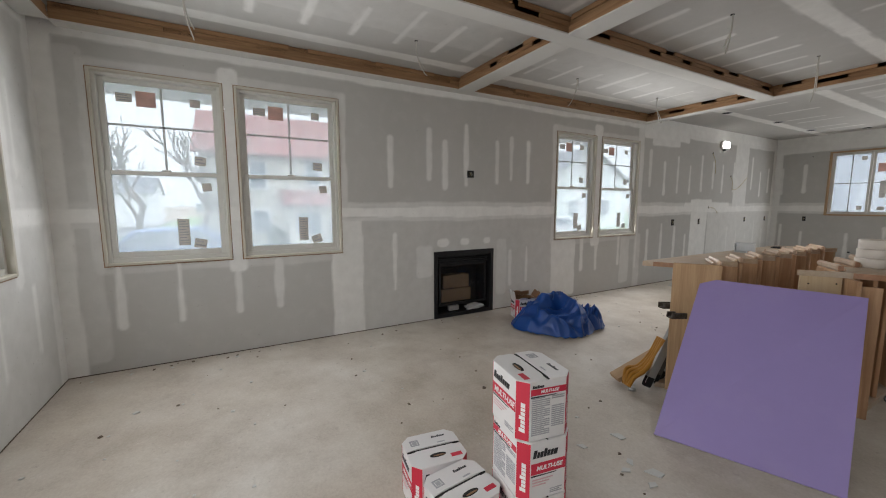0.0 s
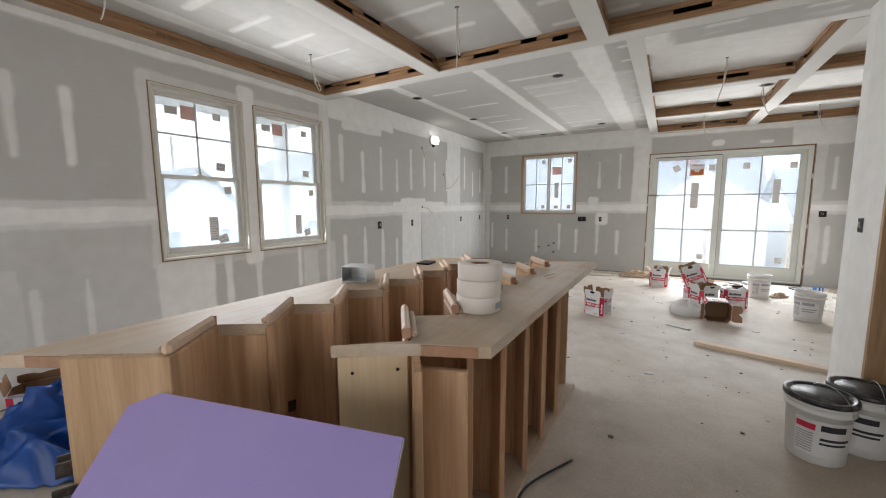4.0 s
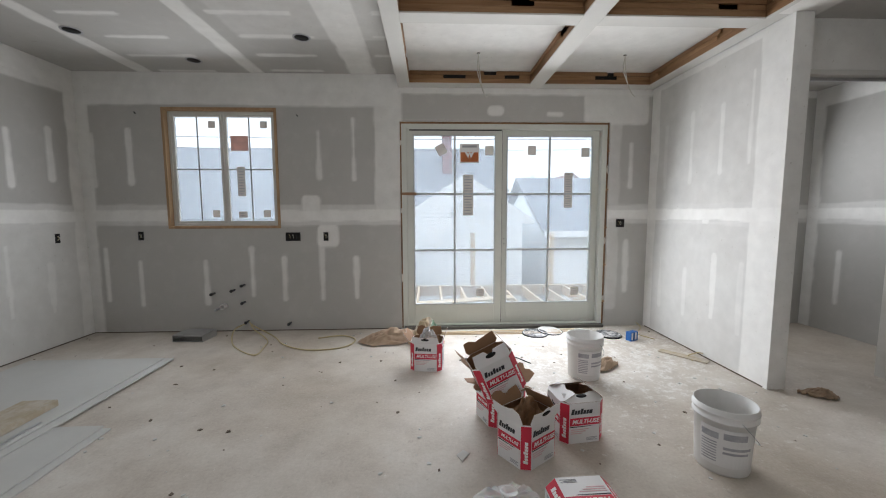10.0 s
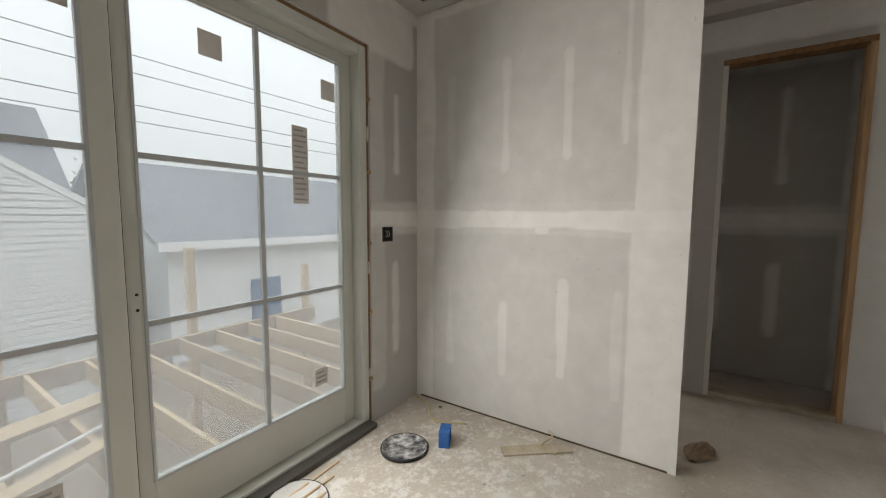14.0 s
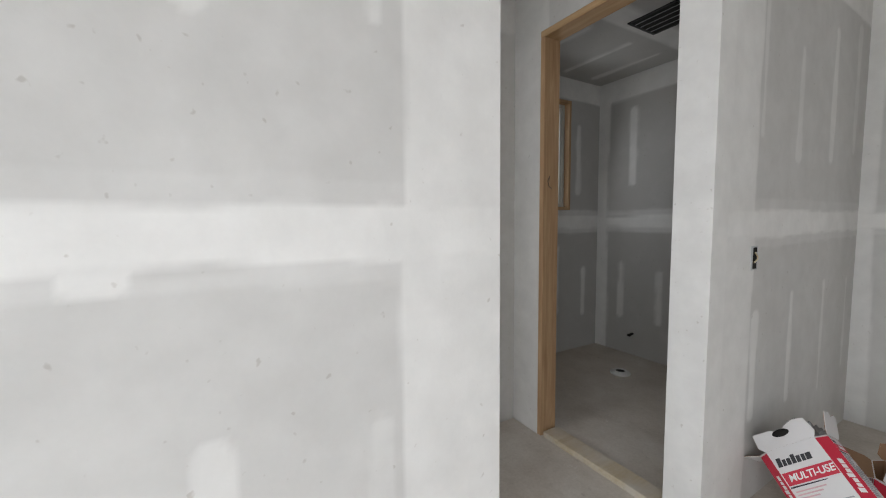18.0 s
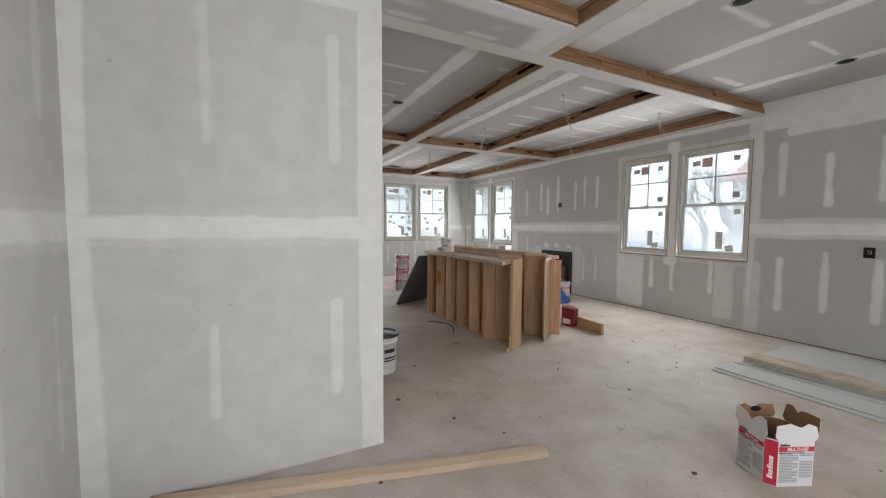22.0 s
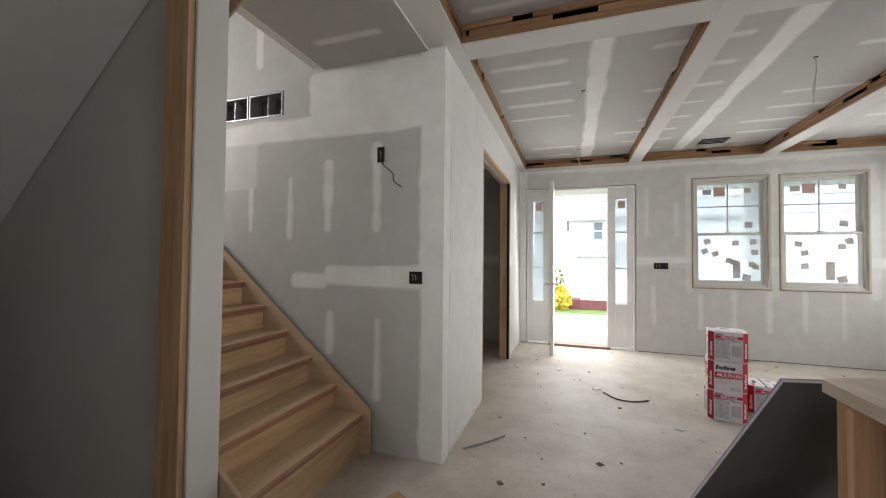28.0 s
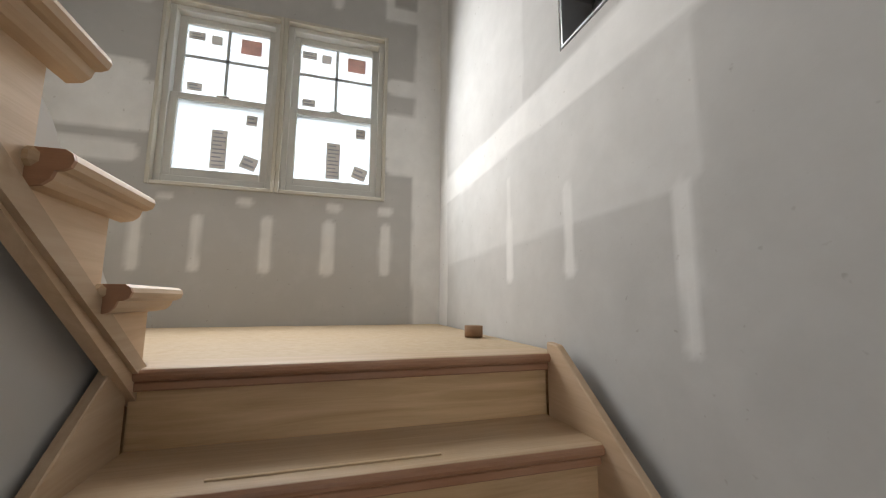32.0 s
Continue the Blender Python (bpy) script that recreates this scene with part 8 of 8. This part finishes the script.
# Deck framing behind the patio door.
dk = thing("deck_frame", "unfinished pine deck frame of joists and posts outside", "deck", pose(0, 0, 0))
DZ = -0.22
for k in range(13):
    x = 2.3 + 0.46 * k
    part("joist", cube(x, x + 0.04, 12.85, 16.42, DZ - 0.2, DZ, 0.004), DECKW, dk)
for y in (12.82, 16.42):
    part("rim_joist", cube(2.2, 8.6, y, y + 0.045, DZ - 0.215, DZ + 0.012, 0.004), DECKW, dk)
part("loose_plank", cube(0, 3.0, 0, 0.24, 0, 0.04, 0.004), DECKW, dk).matrix_basis = pose(2.6, 14.3, DZ + 0.004, 0, 0, 14)
part("loose_plank", cube(0, 2.4, 0, 0.14, 0, 0.04, 0.004), DECKW, dk).matrix_basis = pose(3.0, 13.3, DZ + 0.013, 0, 0, 22)
for x, y, z in ((4.85, 16.5, 0.95), (6.62, 16.5, 0.95), (8.45, 16.5, 0.55), (8.55, 14.2, 0.5)):
    part("post", cube(x, x + 0.1, y, y + 0.1, GZ, z, 0.004), DECKW, dk)
part("conduit", tube([(2.4, 13.2, DZ + 0.04), (5.4, 14.6, DZ + 0.05)], 0.015, 8), PAPERWHITE, dk)
bn = thing("trash_bin", "dark blue wheeled bin beside the outbuilding", "bin", pose(3.0, 18.9, GZ))
part("body", prism([(-0.3, 0.0), (0.3, 0.0), (0.36, 1.5), (-0.36, 1.5)], -0.3, 0.3, axis="y"), BLUECAR, bn)
part("lid", cube(-0.38, 0.38, -0.36, 0.34, 1.5, 1.6, 0.03), BLUECAR, bn)
for where, rows in (("behind the deck", [(23.5 + 0.2 * k, z, 1.0, 0.5, 0.014) for k, z in enumerate((5.6, 5.2, 4.4, 4.0))]), ("across the street", [(-11.5, 3.9, 0.5, 0.5, 0.014), (-11.5, 3.2, 0.5, 0.5, 0.014)])):
    pl = thing("power_line", "dark overhead power lines " + where, "power line", pose(0, 0, 0))
    for y, z, da, db, rr in rows:
        part("wire", tube(spline([(-40, y, z + da), (0, y, z), (40, y, z + db)]), rr, 4), INK, pl)
    for x in (-40, 40):
        part("pole", tube([(x, rows[0][0] + 0.3, GZ), (x, rows[0][0] + 0.3, 8.5)], 0.14, 10), BARK, pl)


def car(label, m, paint):
    t = thing("car", label, "car", m)
    prof = [(-2.15, 0.35), (-2.2, 0.62), (-1.3, 0.86), (-0.75, 1.36), (0.75, 1.40), (1.5, 0.92), (2.15, 0.8), (2.2, 0.4), (2.1, 0.3), (-2.05, 0.3)]
    part("body", prism(prof, -0.85, 0.85, 0.04, axis="y"), paint, t)
    for s in (-0.86, 0.855):
        part("side_glass", prism([(-1.1, 0.9), (-0.68, 1.28), (0.7, 1.32), (1.25, 0.92)], s - 0.01, s + 0.015, axis="y"), WINDARK, t)
    for x in (-1.4, 1.35):
        for y in (-0.8, 0.8):
            w = part("wheel", lathe([(0.0, -0.1), (0.31, -0.1), (0.33, -0.06), (0.33, 0.06), (0.31, 0.1), (0.0, 0.1)], 20, False), BLACK, t)
            w.matrix_basis = pose(x, y, 0.33, 90)
            part("rim", lathe([(0.0, -0.11), (0.2, -0.105), (0.2, 0.105), (0.0, 0.11)], 14, False), STEEL, w)
    return t


car("dark blue car parked on the side street", pose(-9.6, -0.3, WZ + 0.002, 0, 0, 88), BLUECAR)
car("white car parked further down the street", pose(-11.8, 17.0, WZ + 0.002, 0, 0, 90), PAIL)


def tree(name, label, x, y, h, spread, seed, leaves=700, lo=(0.05, 0.09, 0.03), hi=(0.14, 0.18, 0.07), bare=False):
    r = random.Random(seed)
    t = thing(name, label, "tree", pose(x, y, WZ if x < -10 else GZ))
    trunk = bmesh.new()
    def limb(p, d, l, rad, depth):
        pts = [p + d * (l * i / 4) + Vector((r.uniform(-1, 1), r.uniform(-1, 1), 0)) * l * 0.04 * i for i in range(5)]
        merge(tube(pts, rad, 5), trunk)
        tips.append(pts[-1])
        if depth:
            for _ in range(3 if not bare else 4):
                nd_ = (d + Vector((r.uniform(-1, 1), r.uniform(-1, 1), r.uniform(0, 0.7))) * 0.8).normalized()
                limb(pts[r.choice((2, 3, 4))], nd_, l * r.uniform(0.5, 0.75), rad * 0.55, depth - 1)
    tips = []
    limb(Vector((0, 0, 0)), Vector((0, 0, 1)), h * 0.45, h * 0.022, 3 if bare else 2)
    part("trunk", trunk, BARK, t)
    if not bare:
        cr = bmesh.new()
        for _ in range(leaves):
            c = r.choice(tips[1:]) + Vector((r.gauss(0, 1), r.gauss(0, 1), r.gauss(0, 0.8))) * spread * 0.33
            s = r.uniform(0.06, 0.16) * h / 5
            m = Matrix.Translation(c) @ Euler((r.uniform(0, 6), r.uniform(0, 6), r.uniform(0, 6))).to_matrix().to_4x4()
            q = [cr.verts.new(m @ Vector(v)) for v in ((-s, -s * 0.6, 0), (s, -s * 0.5, 0.02), (s * 0.8, s * 0.6, -0.02), (-s * 0.7, s * 0.7, 0.03))]
            cr.faces.new(q)
        part("crown", cr, leaf_mat("leaves", lo, hi), t)
    return t


tree("tree", "bare tree on the side street", -13.3, 0.4, 5.5, 2.5, 3, bare=True)
tree("tree", "bare tree beside a house", -16.5, -2.2, 6.0, 2.5, 4, bare=True)
tree("tree", "leafy tree behind the garage", 13.0, 45.0, 6.0, 3.5, 5)
tree("tree", "leafy tree far behind the yards", 4.0, 60.0, 8.0, 4.5, 6)
tree("tree", "leafy tree far behind the block", 22.0, 62.0, 8.0, 4.5, 7)
for x, y, h, c1, c2, lb in ((-13.4, 2.9, 1.1, (0.03, 0.07, 0.03), (0.07, 0.12, 0.05), "clipped evergreen shrub by a house"), (-13.4, 5.6, 1.2, (0.03, 0.07, 0.03), (0.07, 0.12, 0.05), "clipped evergreen shrub by a house"), (4.9, -17.4, 1.6, (0.35, 0.26, 0.02), (0.6, 0.5, 0.05), "yellow flowering shrub across the street"), (6.1, -18.5, 3.6, (0.04, 0.1, 0.03), (0.08, 0.16, 0.05), "green cypress across the street")):
    r = random.Random(int(x * 7 + y))
    bm = bmesh.new()
    for _ in range(420):
        a, b = r.uniform(0, 6.28), r.random() ** 0.5
        z = r.random()
        rad = 0.42 * h * math.sin(math.pi * min(0.95, 0.18 + z * 0.75)) * b
        s = r.uniform(0.04, 0.1)
        m = Matrix.Translation((rad * math.cos(a), rad * math.sin(a), z * h)) @ Euler((r.uniform(0, 6), r.uniform(0, 6), 0)).to_matrix().to_4x4()
        bm.faces.new([bm.verts.new(m @ Vector(v)) for v in ((-s, -s, 0), (s, -s, 0), (s, s, 0.02), (-s, s, 0))])
    t = thing("shrub", lb, "shrub", pose(x, y, WZ if x < -10 else GZ))
    part("crown", bm, leaf_mat("shrub_leaves", c1, c2), t)
    part("trunk", tube([(0, 0, 0), (0, 0, h * 0.5)], 0.04, 6), BARK, t)
